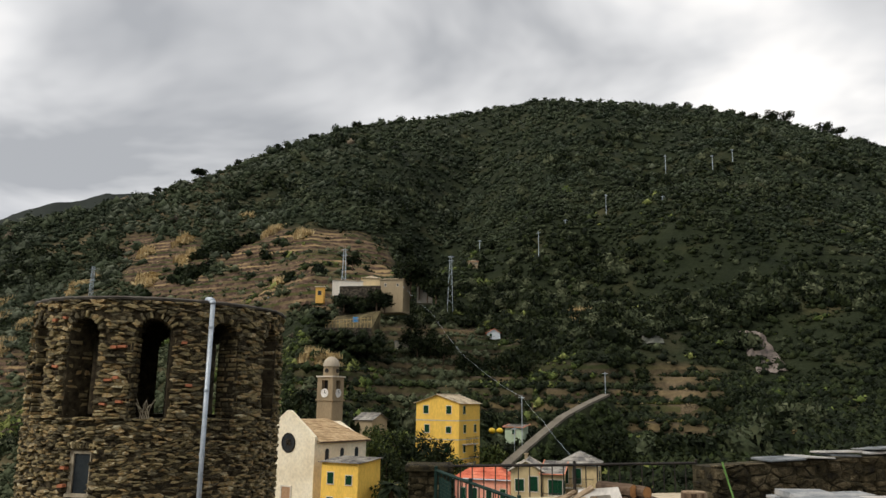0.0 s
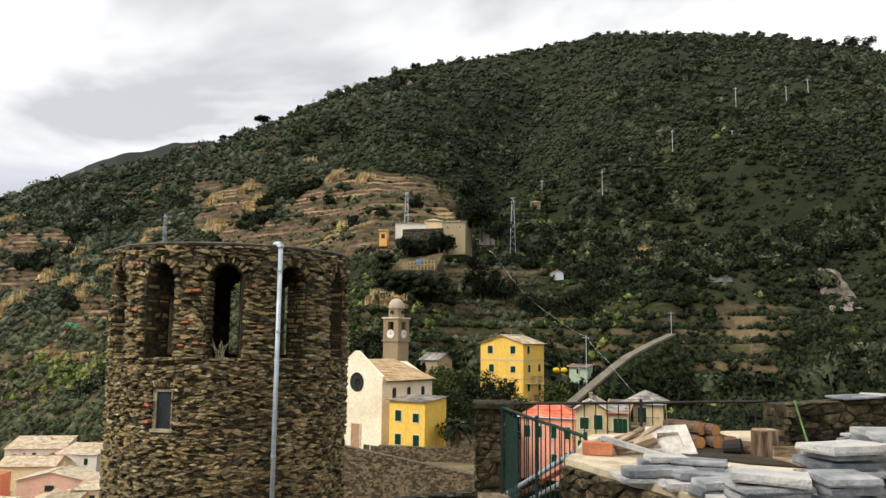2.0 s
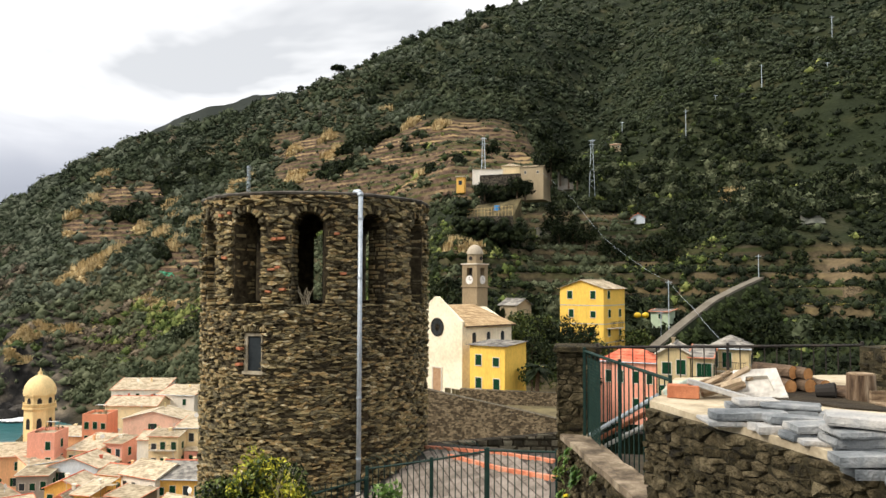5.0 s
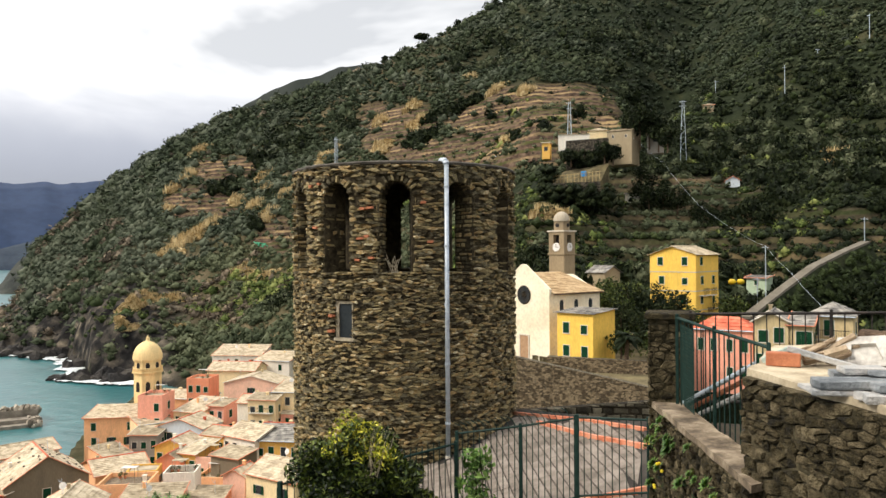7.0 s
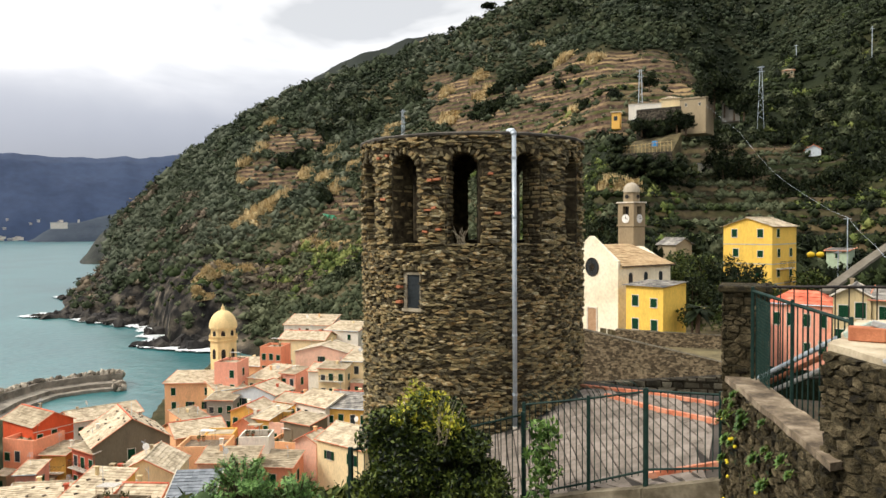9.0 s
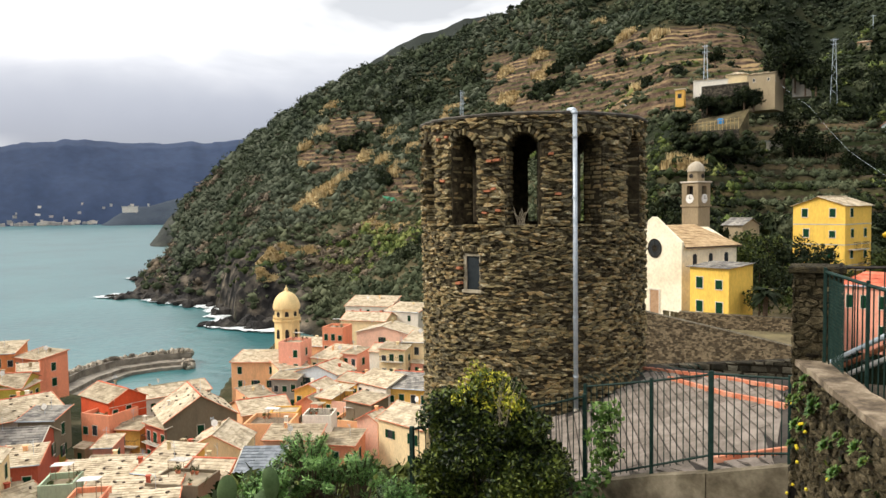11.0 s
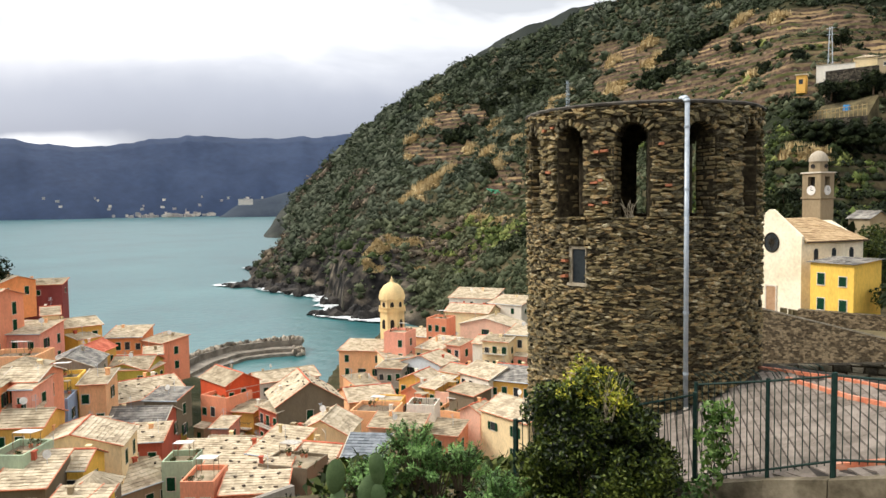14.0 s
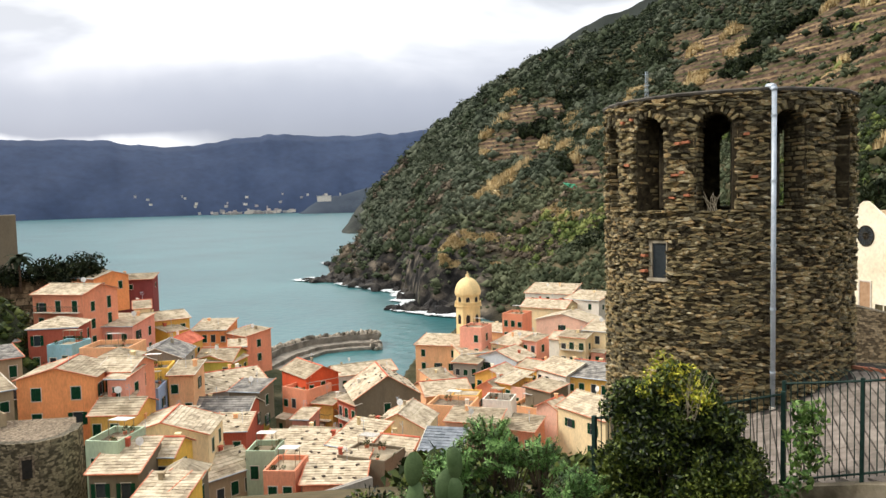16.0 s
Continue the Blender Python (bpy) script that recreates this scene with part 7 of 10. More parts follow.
# smaller houses wedged between the others
house(-86.3, 40.0, -83.9, 42.8, 26.8, 22.8, 4.0, "s", 0.7, "salmon", 0, 1, "small salmon house with a pale lean-to roof", chimneys=0)
house(-87.6, 42.1, -85.8, 43.4, 29.6, 24.6, 5.0, "s", 0.5, "pink", 1, 2, "narrow pink house with a dark window", chimneys=0)
house(-126.9, 72.6, -126.9, 76.4, 26.7, 19.7, 6.0, "s", 0.8, "yellow", 2, 2, "bright yellow house in the harbour row", balcony=(2.6,))
house(-99.5, 70.9, -102.9, 76.3, 18.5, 9.5, 5.0, "s", 0.5, "olive", 1, 3, "narrow olive house on the harbour lane", chimneys=0)
house(-92.8, 73.1, -90.5, 74.4, 16.4, 10.4, 5.0, "s", 0.4, "pink", 2, 1, "low pink house under the red one", chimneys=0)
house(-95.4, 79.4, -91.8, 80.6, 17.1, 11.1, 5.0, "s", 0.6, "ochre", 2, 1, "small ochre house with a green door", balcony=(2.5,))
house(-80.9, 62.4, -75.8, 65.4, 18.0, 14.0, 6.0, "g", 1.0, "grey", 0, 1, "low house with a pale patched roof", stones=True)
house(-82.8, 52.7, -79.7, 55.5, 21.4, 17.4, 5.0, "s", 0.9, "brickred", 1, 1, "low brick red house with a pale roof", stones=True)
house(-69.5, 70.6, -66.7, 70.6, 20.9, 16.9, 3.0, "l", 0.6, "white", 1, 1, "small white roof room with a blind", chimneys=1)
house(-71.4, 67.3, -69.5, 67.8, 20.5, 16.5, 3.0, "l", 0.5, "cream", 0, 1, "small cream roof terrace with pots", chimneys=2)
house(-85.5, 48.2, -83.7, 49.4, 23.5, 19.5, 4.0, "s", 0.6, "ochre", 1, 1, "small ochre annex with a slab roof", chimneys=0)
house(-94.6, 43.6, -91.0, 46.5, 30.5, 26.5, 5.0, "h", 1.2, "brickred", 1, 1, "low house with a pale hip roof", chimneys=1)
house(-68.4, 101.1, -62.9, 100.0, 19.3, 15.3, 4.0, "s", 0.6, "stonewall", 0, 1, "low dark lean-to with a brown roof", tiles='tanroof', chimneys=0)
house(-72.6, 103.1, -68.2, 103.7, 17.4, 11.4, 4.0, "l", 0.7, "palepink", 1, 1, "pale pink terrace with a low wall", chimneys=1)
house(-78.4, 128.0, -73.0, 128.8, 22.2, 17.2, 4.0, "s", 0.6, "cream", 2, 1, "cream porch house with a tiled roof", balcony=(2.4,))
house(-83.5, 107.4, -77.7, 108.1, 18.0, 11.0, 6.0, "f", 1.2, "ochre", 1, 2, "ochre gabled house by the square")
house(-92.1, 105.6, -90.2, 109.8, 16.0, 9.0, 6.0, "s", 0.8, "peach", 1, 2, "peach house with a patched tan roof", tiles='tanroof')
house(-90.1, 132.4, -86.5, 132.3, 19.6, 12.6, 5.0, "s", 0.6, "pink", 1, 2, "narrow pink house on the upper lane")
house(-106.3, 147.9, -101.2, 149.0, 21.3, 14.3, 6.0, "l", 0.6, "salmon", 2, 1, "salmon house with a roof terrace", chimneys=1)
house(-124.6, 83.8, -122.8, 86.4, 22.3, 17.3, 5.0, "s", 0.6, "orange", 1, 1, "small orange house on the quay", chimneys=1)
house(-49.4, 37.7, -48.2, 46.7, 25.0, 21.0, 0.5, "l", 0.1, "grey", 0, 1, "pale grey rendered parapet wall", chimneys=0, name='parapet_wall', category='wall')
house(-63.6, 34.1, -62.1, 34.7, 24.4, 20.4, 3.0, "s", 0.6, "salmon", 1, 1, "narrow salmon front with a green door", chimneys=0)
house(-93.6, 29.6, -93.2, 33.9, 29.3, 23.3, 6.0, "s", 0.8, "stonetan", 2, 1, "old stone house with a tan slab roof", tiles='tanroof', chimneys=0)
house(-106.6, 34.9, -105.9, 39.8, 30.5, 25.5, 6.0, "s", 0.8, "stonetan", 1, 1, "low stone terrace house with a grey roof", tiles='greyroof', chimneys=0)
house(-119.6, 40.1, -119.1, 44.4, 30.4, 25.4, 5.0, "s", 0.6, "stonewall", 1, 1, "dark stone shed on the castle slope", tiles='greyroof', chimneys=0)
house(-87.8, 27.9, -87.8, 31.1, 27.6, 22.6, 5.0, "l", 0.4, "stonetan", 0, 1, "stone terrace beside the bastion", chimneys=0)
# ---- the church on the slope ----
def build_church():
    a = 35
    # the near corner of the front stands at (-14.0, 86.9); the front recedes to the left, the nave to the right
    W, L, zb, ze, apex = 8.5, 8.7, 37.4, 45.5, 48.4
    m = pose(-14.0, 86.9, 0, 0, 0, -a) @ pose(-W / 2, 0, 0)
    ch = thing("church", m, "cream plastered church with a round window and tiled roof", "church")
    h = W / 2
    bm = prism([(-h, zb - 4), (h, zb - 4), (h, ze - 0.38), (0, apex - 1.22), (-h, ze - 0.38)], 0.3, L)
    part("nave_wall", bm, M["churchplaster"], ch)
    bm = prism([(-h - 0.05, zb - 4), (h + 0.05, zb - 4), (h + 0.05, ze + 0.2), (0.25, apex + 0.12), (-0.25, apex + 0.12), (-h - 0.05, ze + 0.2)], -0.05, 0.3)
    part("facade", bm, M["churchplaster"], ch, "smooth cream gabled front")
    bm = box(h - 0.55, h + 0.1, -0.12, -0.052, zb - 4, ze - 0.1)
    part("pilaster", bm, M["churchplaster"], ch)
    rose = child("round_window", None, ch, pose(0.2, -0.06, 44.9))
    bm = bmesh.new()
    bmesh.ops.create_cone(bm, cap_ends=True, segments=28, radius1=1.05, radius2=1.05, depth=0.06)
    bmesh.ops.rotate(bm, cent=(0, 0, 0), matrix=Matrix.Rotation(radians(90), 3, "X"), verts=bm.verts)
    part("pane", bm, M["glass"], rose)
    bm = bmesh.new()
    for k in range(8):
        t = math.pi * k / 8
        add_tube(bm, (-1.0 * math.cos(t), -0.05, -1.0 * math.sin(t)), (1.0 * math.cos(t), -0.05, 1.0 * math.sin(t)), 0.035, n=4)
    for r in (0.35, 1.05):
        for k in range(24):
            t0, t1 = 2 * math.pi * k / 24, 2 * math.pi * (k + 1) / 24
            add_tube(bm, (r * math.cos(t0), -0.05, r * math.sin(t0)), (r * math.cos(t1), -0.05, r * math.sin(t1)), 0.07 if r > 1 else 0.04, n=4, cap=False)
    part("tracery", bm, M["mortar"], rose)
    door = child("door", None, ch, pose(0.2, -0.06, zb))
    part("leaf", box(-0.7, 0.7, -0.04, 0.02, 0, 2.7), M["doorwood"], door, "pale brown wooden church door")
    bm = box(-0.85, -0.7, -0.09, 0.02, 0, 2.85); add_box(bm, 0.7, 0.85, -0.09, 0.02, 0, 2.85); add_box(bm, -0.7, 0.7, -0.09, 0.02, 2.7, 2.85)
    part("door_frame", bm, M["paleframe"], door)
    for k in range(3):
        win = child("window", None, ch, pose(h, 2.0 + 2.5 * k, 43.0, 0, 0, 90))
        bm = prism([(-0.30, 0), (0.30, 0), (0.30, 1.1), (0.16, 1.35), (-0.16, 1.35), (-0.30, 1.1)], -0.03, 0.05)
        part("pane", bm, M["glass"], win)
        part("sill", box(-0.5, 0.5, -0.1, 0.04, -0.1, 0), M["paleframe"], win)
    v, f = [], []
    rng = random.Random(4)
    for s in (-1, 1):
        e = [(s * (h + 0.4), 0.3, ze - 0.35), (s * (h + 0.4), L + 0.3, ze - 0.35), (0, L - 2.4, apex - 0.9), (0, 0.3, apex - 0.9)]
        if s < 0:
            e = [e[1], e[0], e[3], e[2]]
        roof_slope(v, f, *e, 14, 0.03, rng)
    roof_slope(v, f, (h + 0.4, L + 0.3, ze - 0.35), (-h - 0.4, L + 0.3, ze - 0.35), (0, L - 2.4, apex - 0.9), (0, L - 2.4, apex - 0.9), 9, 0.03, rng)
    child("roof", mesh_of("roof", v, f, M["churchroof"]), ch, label="warm pale tiled church roof")
    part("gutter", tube((h + 0.5, 0.2, ze - 0.42), (h + 0.5, L + 0.3, ze - 0.42), 0.08, n=6), M["bark"], ch)
    # bell tower
    bt = thing("bell_tower", pose(-14.0, 97.2, 0, 0, 0, -28), "grey stone bell tower with white clock faces and a small dome", "bell tower")
    s = 1.18
    part("shaft", box(-s, s, -s, s, 36, 49.6, 0.05), M["greyplaster"], bt)
    part("cornice", box(-s - 0.12, s + 0.12, -s - 0.12, s + 0.12, 49.6, 49.8), M["greyplaster"], bt)
    bm = bmesh.new()
    for x in (-1, 1):
        for y in (-1, 1):
            add_box(bm, *sorted((x * s, x * 0.45)), *sorted((y * s, y * 0.45)), 49.8, 52.1)
    part("belfry_pier", bm, M["greyplaster"], bt)
    part("belfry_wall", box(-s + 0.35, s - 0.35, -s + 0.35, s - 0.35, 49.8, 51.0), M["greyplaster"], bt)
    # Solid dark block in place of the hollow belfry's shade.
    part("belfry_shade", box(-0.6, 0.6, -0.6, 0.6, 51.0, 52.1), M["dark"], bt)
    part("belfry_top", box(-s, s, -s, s, 52.1, 52.5), M["greyplaster"], bt)
    part("cornice", box(-s - 0.15, s + 0.15, -s - 0.15, s + 0.15, 52.5, 52.65), M["paleframe"], bt)
    for k, (x, y) in enumerate(((0, -1), (1, 0))):
        face = child("clock", None, bt, pose(x * (s + 0.02), y * (s + 0.02), 50.55, 0, 0, 90 * k))
        part("backing", box(-0.47, 0.47, 0.02, 0.5, -0.75, 0.45), M["greyplaster"], face)
        bm = bmesh.new()
        bmesh.ops.create_cone(bm, cap_ends=True, segments=24, radius1=0.55, radius2=0.55, depth=0.08)
        bmesh.ops.rotate(bm, cent=(0, 0, 0), matrix=Matrix.Rotation(radians(90), 3, "X"), verts=bm.verts)
        part("dial", bm, M["white"], face, "white round clock dial")
        bm = box(-0.03, 0.03, -0.07, -0.045, -0.02, 0.4); add_box(bm, -0.02, 0.28, -0.07, -0.045, -0.03, 0.03)
        part("pointer", bm, M["dark"], face)
    bm = bmesh.new()
    bmesh.ops.create_cone(bm, cap_ends=True, segments=8, radius1=1.02, radius2=0.98, depth=1.2)
    bmesh.ops.translate(bm, verts=bm.verts, vec=(0, 0, 53.25))
    part("drum", bm, M["greyplaster"], bt)
    for t in (-90, 0):
        bm = bmesh.new()
        bmesh.ops.create_cone(bm, cap_ends=True, segments=14, radius1=0.27, radius2=0.27, depth=0.06)
        bmesh.ops.transform(bm, matrix=pose(0, 0, 53.3, 0, 0, t + 90) @ pose(0, -0.97, 0, 90), verts=bm.verts)
        part("oculus", bm, M["dark"], bt)
    v, f = [], []
    n = 20
    for k in range(6):
        t = math.pi / 2 * k / 6
        v += [(1.06 * math.cos(t) * math.cos(2 * math.pi * i / n), 1.06 * math.cos(t) * math.sin(2 * math.pi * i / n), 53.85 + 1.25 * math.sin(t)) for i in range(n)]
    v.append((0, 0, 55.1))
    for k in range(5):
        f += [(k * n + i, k * n + (i + 1) % n, (k + 1) * n + (i + 1) % n, (k + 1) * n + i) for i in range(n)]
    f += [(5 * n + i, 5 * n + (i + 1) % n, 6 * n) for i in range(n)]
    child("dome", mesh_of("dome", v, f, M["w_domegrey"], smooth=True), bt, label="pale plastered little dome")


M["bluetank"] = material("blue_plastic", [(0.03, 0.20, 0.48), (0.05, 0.28, 0.58)], scale=2, bump=0, rough=0.5)
M["churchroof"] = material("warm_church_tiles", [(0.40, 0.27, 0.145), (0.50, 0.35, 0.195), (0.58, 0.42, 0.245)], scale=0.8, fine=6, bump=0.3, coords="World", island=0.2)
M["doorwood"] = material("pale_brown_door", [(0.34, 0.20, 0.11), (0.46, 0.29, 0.17)], scale=2, bump=0.1)
M["w_domegrey"] = plaster("plaster_little_dome", (0.44, 0.38, 0.29))
M["greyplaster"] = plaster("plaster_tower_grey", (0.29, 0.225, 0.14))
build_church()
# ground that carries the church, and the walls below it
platform = outline_slab("church_terrace", [(-21, 93), (-13.8, 86.2), (-4.5, 82.5), (0.5, 84), (2, 110), (-10, 120), (-24, 110)], 18, 37.9, "earthbank", "earth terrace that carries the church", "terrace", "structure", jag=0.3)
stone_wall("wall_lower", (-18.0, 72.4), (-2.0, 72.0), 29, 40.4, 1.0, "rough embankment wall of brown stones", hmin=0.25, hmax=0.5, wmin=0.3, wmax=1.0, seed=31, mat="bankstone", top_z1=37.4, ends=False, rough=0.27, core_mat="palemortar")
stone_wall("wall_upper", (-13.4, 81.4), (-1.0, 81.8), 31, 38.75, 1.0, "brown rubble wall under the yellow house", hmin=0.25, hmax=0.45, wmin=0.3, wmax=0.9, seed=32, mat="bankstone", top_z1=38.5, ends=False, rough=0.27, core_mat="palemortar")
outline_slab("lane", [(-18.0, 73.3), (-2.0, 72.9), (-1.0, 81.6), (-13.4, 81.2), (-20, 92)], 29, 37.2, "earthbank", "earth lane between the walls", "lane", "structure")
stone_wall("wall_low", (-5.2, 25.3), (-0.6, 26.0), 42.0, 44.62, 0.4, "dark stone wall beyond the paved terrace", hmin=0.12, hmax=0.25, wmin=0.2, wmax=0.6, seed=33, mat="greystone", top_z1=45.05, ends=False)
outline_slab("concrete_wall", [(-7.0, 24.9), (-5.25, 25.1), (-5.3, 25.5), (-7.0, 25.3)], 42, 44.7, "concrete", "pale concrete end of the terrace wall", "wall", "structure")

# sloping lane up the hillside
lane_pts = [(8.2, 104.7, 41.5), (13.2, 111.2, 44.8), (18.1, 117.6, 47.8), (22.8, 123.9, 49.7), (27.4, 130.2, 51.3)]
v, f = [], []
for x, y, z in lane_pts:
    v += [(x - 0.5, y, z), (x + 0.8, y, z), (x + 0.8, y, z - 0.35), (x - 0.5, y, z - 0.35)]
for k in range(len(lane_pts) - 1):
    f += [(4 * k + j, 4 * k + 4 + j, 4 * k + 4 + (j + 1) % 4, 4 * k + (j + 1) % 4) for j in range(4)]
f += [(0, 1, 2, 3), tuple(4 * (len(lane_pts) - 1) + j for j in (3, 2, 1, 0))]
tagged(new("path", mesh_of("path", v, f, M["lane"])), "pale concrete lane climbing the hillside", "path", kind="structure")

v, f = [], []
for k, (x, y, z) in enumerate(lane_pts):
    v += [(x - 0.5, y, z - 0.36), (x + 0.9, y, z - 0.36), (x + 3.5, y - 4, z - 9), (x - 1.5, y - 4, z - 10)]
for k in range(len(lane_pts) - 1):
    f += [(4 * k + j, 4 * k + 4 + j, 4 * k + 4 + (j + 1) % 4, 4 * k + (j + 1) % 4) for j in range(4)]
tagged(new("lane_bank", mesh_of("lane_bank", v, f, M["hillside"])), "overgrown bank under the climbing lane", "bank", kind="structure")

# ---- old hilltop buildings among the terraces ----
def block(name, label, x0, x1, y0, y1, z0, z1, wall, category="building", holes=3, ang=0):
    ob = thing(name, pose((x0 + x1) / 2, (y0 + y1) / 2, z0, 0, 0, ang), label, category, "hilltop buildings")
    w, d, h = (x1 - x0) / 2, (y1 - y0) / 2, z1 - z0
    part("wall", box(-w, w, -d, d, 0, h, 0.05), M["w_" + wall], ob)
    bm = box(-w - 0.3, w + 0.3, -d - 0.3, d + 0.3, h + 0.004, h + 0.3)
    part("roof", bm, M["rooftile"], ob)
    for k in range(holes):
        x = -w + 2 * w * (k + 0.5) / holes
        win = child("window", None, ob, pose(x, -d, h - 2.2))
        part("pane", box(-0.5, 0.5, -0.02, 0.1, 0, 1.2), M["glass"], win)
    return ob


block("hilltop_shed", "small pale shed beside the dark trees", -7.5, -3.2, 214, 218, 76.5, 81.8, "grey", holes=1)
block("hilltop_house", "small ochre hut on the terrace edge", -36.0, -33.8, 213, 216, 76, 80.5, "ochre", holes=1)
stone_wall("wall_fort", (-28.5, 207), (-17.2, 207.3), 70, 80.0, 1.5, "high dark retaining wall below the hill house", seed=41, mat="darkstone", ends=False, rough=0.5, core_mat="mortar", top_z1=80.4)
stone_wall("wall_garden", (-30.5, 196), (-18.4, 197.2), 64.5, 67.6, 0.8, "low stone wall below the garden plot", seed=42, mat="darkstone", top_z1=67.9, ends=False, rough=0.4, core_mat="mortar")
plot = [(-30.4, 196.6, 67.6), (-18.4, 197.6, 67.9), (-16.8, 204.5, 73.2), (-29.0, 206, 71.6)]
tagged(new("garden_plot", mesh_of("garden_plot", plot + [(x, y, z - 6) for x, y, z in plot], [(0, 1, 2, 3), (7, 6, 5, 4)] + [(k, k + 4, (k + 1) % 4 + 4, (k + 1) % 4) for k in range(4)], M["earthbank"])), "bare brown garden plot below the hill house", "garden", kind="structure")
fence = thing("garden_fence", pose(-30.3, 196.4, 67.6), "ochre wooden fence round the garden plot", "fence")
for k in range(14):
    part("post", tube((0.9 * k, 0.08 * k, -0.5), (0.9 * k, 0.08 * k, 2.0 + 0.08 * k), 0.06, n=4), M["straw"], fence)
for zz in (0.9, 1.8):
    part("rail", tube((0, 0, zz), (11.7, 1.0, zz + 1.0), 0.05, n=4), M["straw"], fence)
bm = box(-0.7, 0.7, -0.4, 0.4, 0, 1.5, 0.15)
ob = part("water_butt", bm, M["bluetank"]); ob.location = (-22.9, 199.5, 69.3)
tagged(ob, "bright blue plastic water tank in the garden", "tank")

# ---- masts, poles and the cable ----
def mast(x, y, z0, z1, w, label="slender lattice power mast on the hillside"):
    ob = thing("power_mast", pose(x, y, z0), label, "mast", "power masts")
    H = z1 - z0
    bm = bmesh.new()
    for sx in (-1, 1):
        for sy in (-1, 1):
            add_tube(bm, (sx * w, sy * w, -2), (sx * w * 0.3, sy * w * 0.3, H), 0.07, n=4)
    n = max(4, int(H / 1.6))
    for k in range(n):
        a, b = k / n, (k + 1) / n
        wa, wb = w * (1 - 0.7 * a), w * (1 - 0.7 * b)
        s = 1 if k % 2 else -1
        add_tube(bm, (-s * wa, -wa, H * a), (s * wb, -wb, H * b), 0.045, n=3)
        add_tube(bm, (-wa, s * wa, H * a), (-wb, -s * wb, H * b), 0.045, n=3)
    part("lattice", bm, M["zinc"], ob)
    for zz in (0.98, 0.90):
        part("crossarm", tube((-w * 1.1, 0, H * zz), (w * 1.1, 0, H * zz), 0.07, n=4), M["zinc"], ob)
    return ob


def at_bearing(az, r, dz=0.0):
    z = float(terrain(np.array([float(az)]), np.array([float(r)]))[0])
    return r * math.sin(radians(az)), r * math.cos(radians(az)), z + dz


mast(-29.6, 223.1, 74, 93.7, 0.9)
mast(2.0, 220.0, 77, 91.4, 0.8)
for az, r, el in ((-25, 330, 8.6), (-13, 300, 7.2)):
    x, y, z = at_bearing(az, r)
    top = EYE + r * math.tan(radians(el))
    mast(x, y, min(z, top - 6) - 1, top, 0.012 * (top - z) + 0.6)
for x, y, z0, z1 in ((12.3, 119.4, 41, 50.7), (28.9, 137, 49, 55.2), (11.3, 121, 41, 46)):
    ob = thing("utility_pole", pose(x, y, z0), "grey utility pole beside the lane", "pole", "utility poles")
    part("shaft", tube((0, 0, -1), (0, 0, z1 - z0), 0.08, 0.06, 8), M["zinc"], ob)
    part("crossarm", tube((-0.5, 0, z1 - z0 - 0.3), (0.5, 0, z1 - z0 - 0.3), 0.05, n=6), M["zinc"], ob)
pts = [(-11.2, 206, 80.2), (-2.9, 185, 70.6), (3.8, 160, 59.6), (9.5, 139.7, 53.5), (12.3, 119.4, 50.6), (13.6, 104, 47.2), (15.5, 90, 43.2), (19, 80, 40)]
line = []
for a, b in zip(pts, pts[1:]):
    A, B = Vector(a), Vector(b)
    line += [A.lerp(B, k / 5) - Vector((0, 0, 0.2 * math.sin(math.pi * k / 5))) for k in range(5)]
line.append(Vector(pts[-1]))
bm = bmesh.new()
rings = []
for p in line:
    rings.append([bm.verts.new(p + Vector((0.016 * math.cos(q), 0, 0.016 * math.sin(q)))) for q in (0, 1.571, 3.142, 4.712)])
for a, b in zip(rings, rings[1:]):
    for k in range(4):
        bm.faces.new((a[k], a[(k + 1) % 4], b[(k + 1) % 4], b[k]))
tagged(part("power_cable", bm, M["zinc"]), "pale power cable sagging down the hillside", "cable")

# yellow tanks by the lane
for k, (x, y, z) in enumerate(((7.7, 119, 45.4), (8.9, 119.3, 45.4))):
    bm = bmesh.new()
    bmesh.ops.create_uvsphere(bm, u_segments=14, v_segments=8, radius=0.55)
    bmesh.ops.scale(bm, verts=bm.verts, vec=(1, 1, 0.8))
    ob = part("street_lantern", bm, M["yglobe"], smooth=True)
    ob.location = (x, y, z)
    tagged(ob, "yellow globe beside the climbing lane", "globe", "yellow globes")
M["yglobe"].node_tree.nodes["Principled BSDF"].inputs["Roughness"].default_value = 0.4

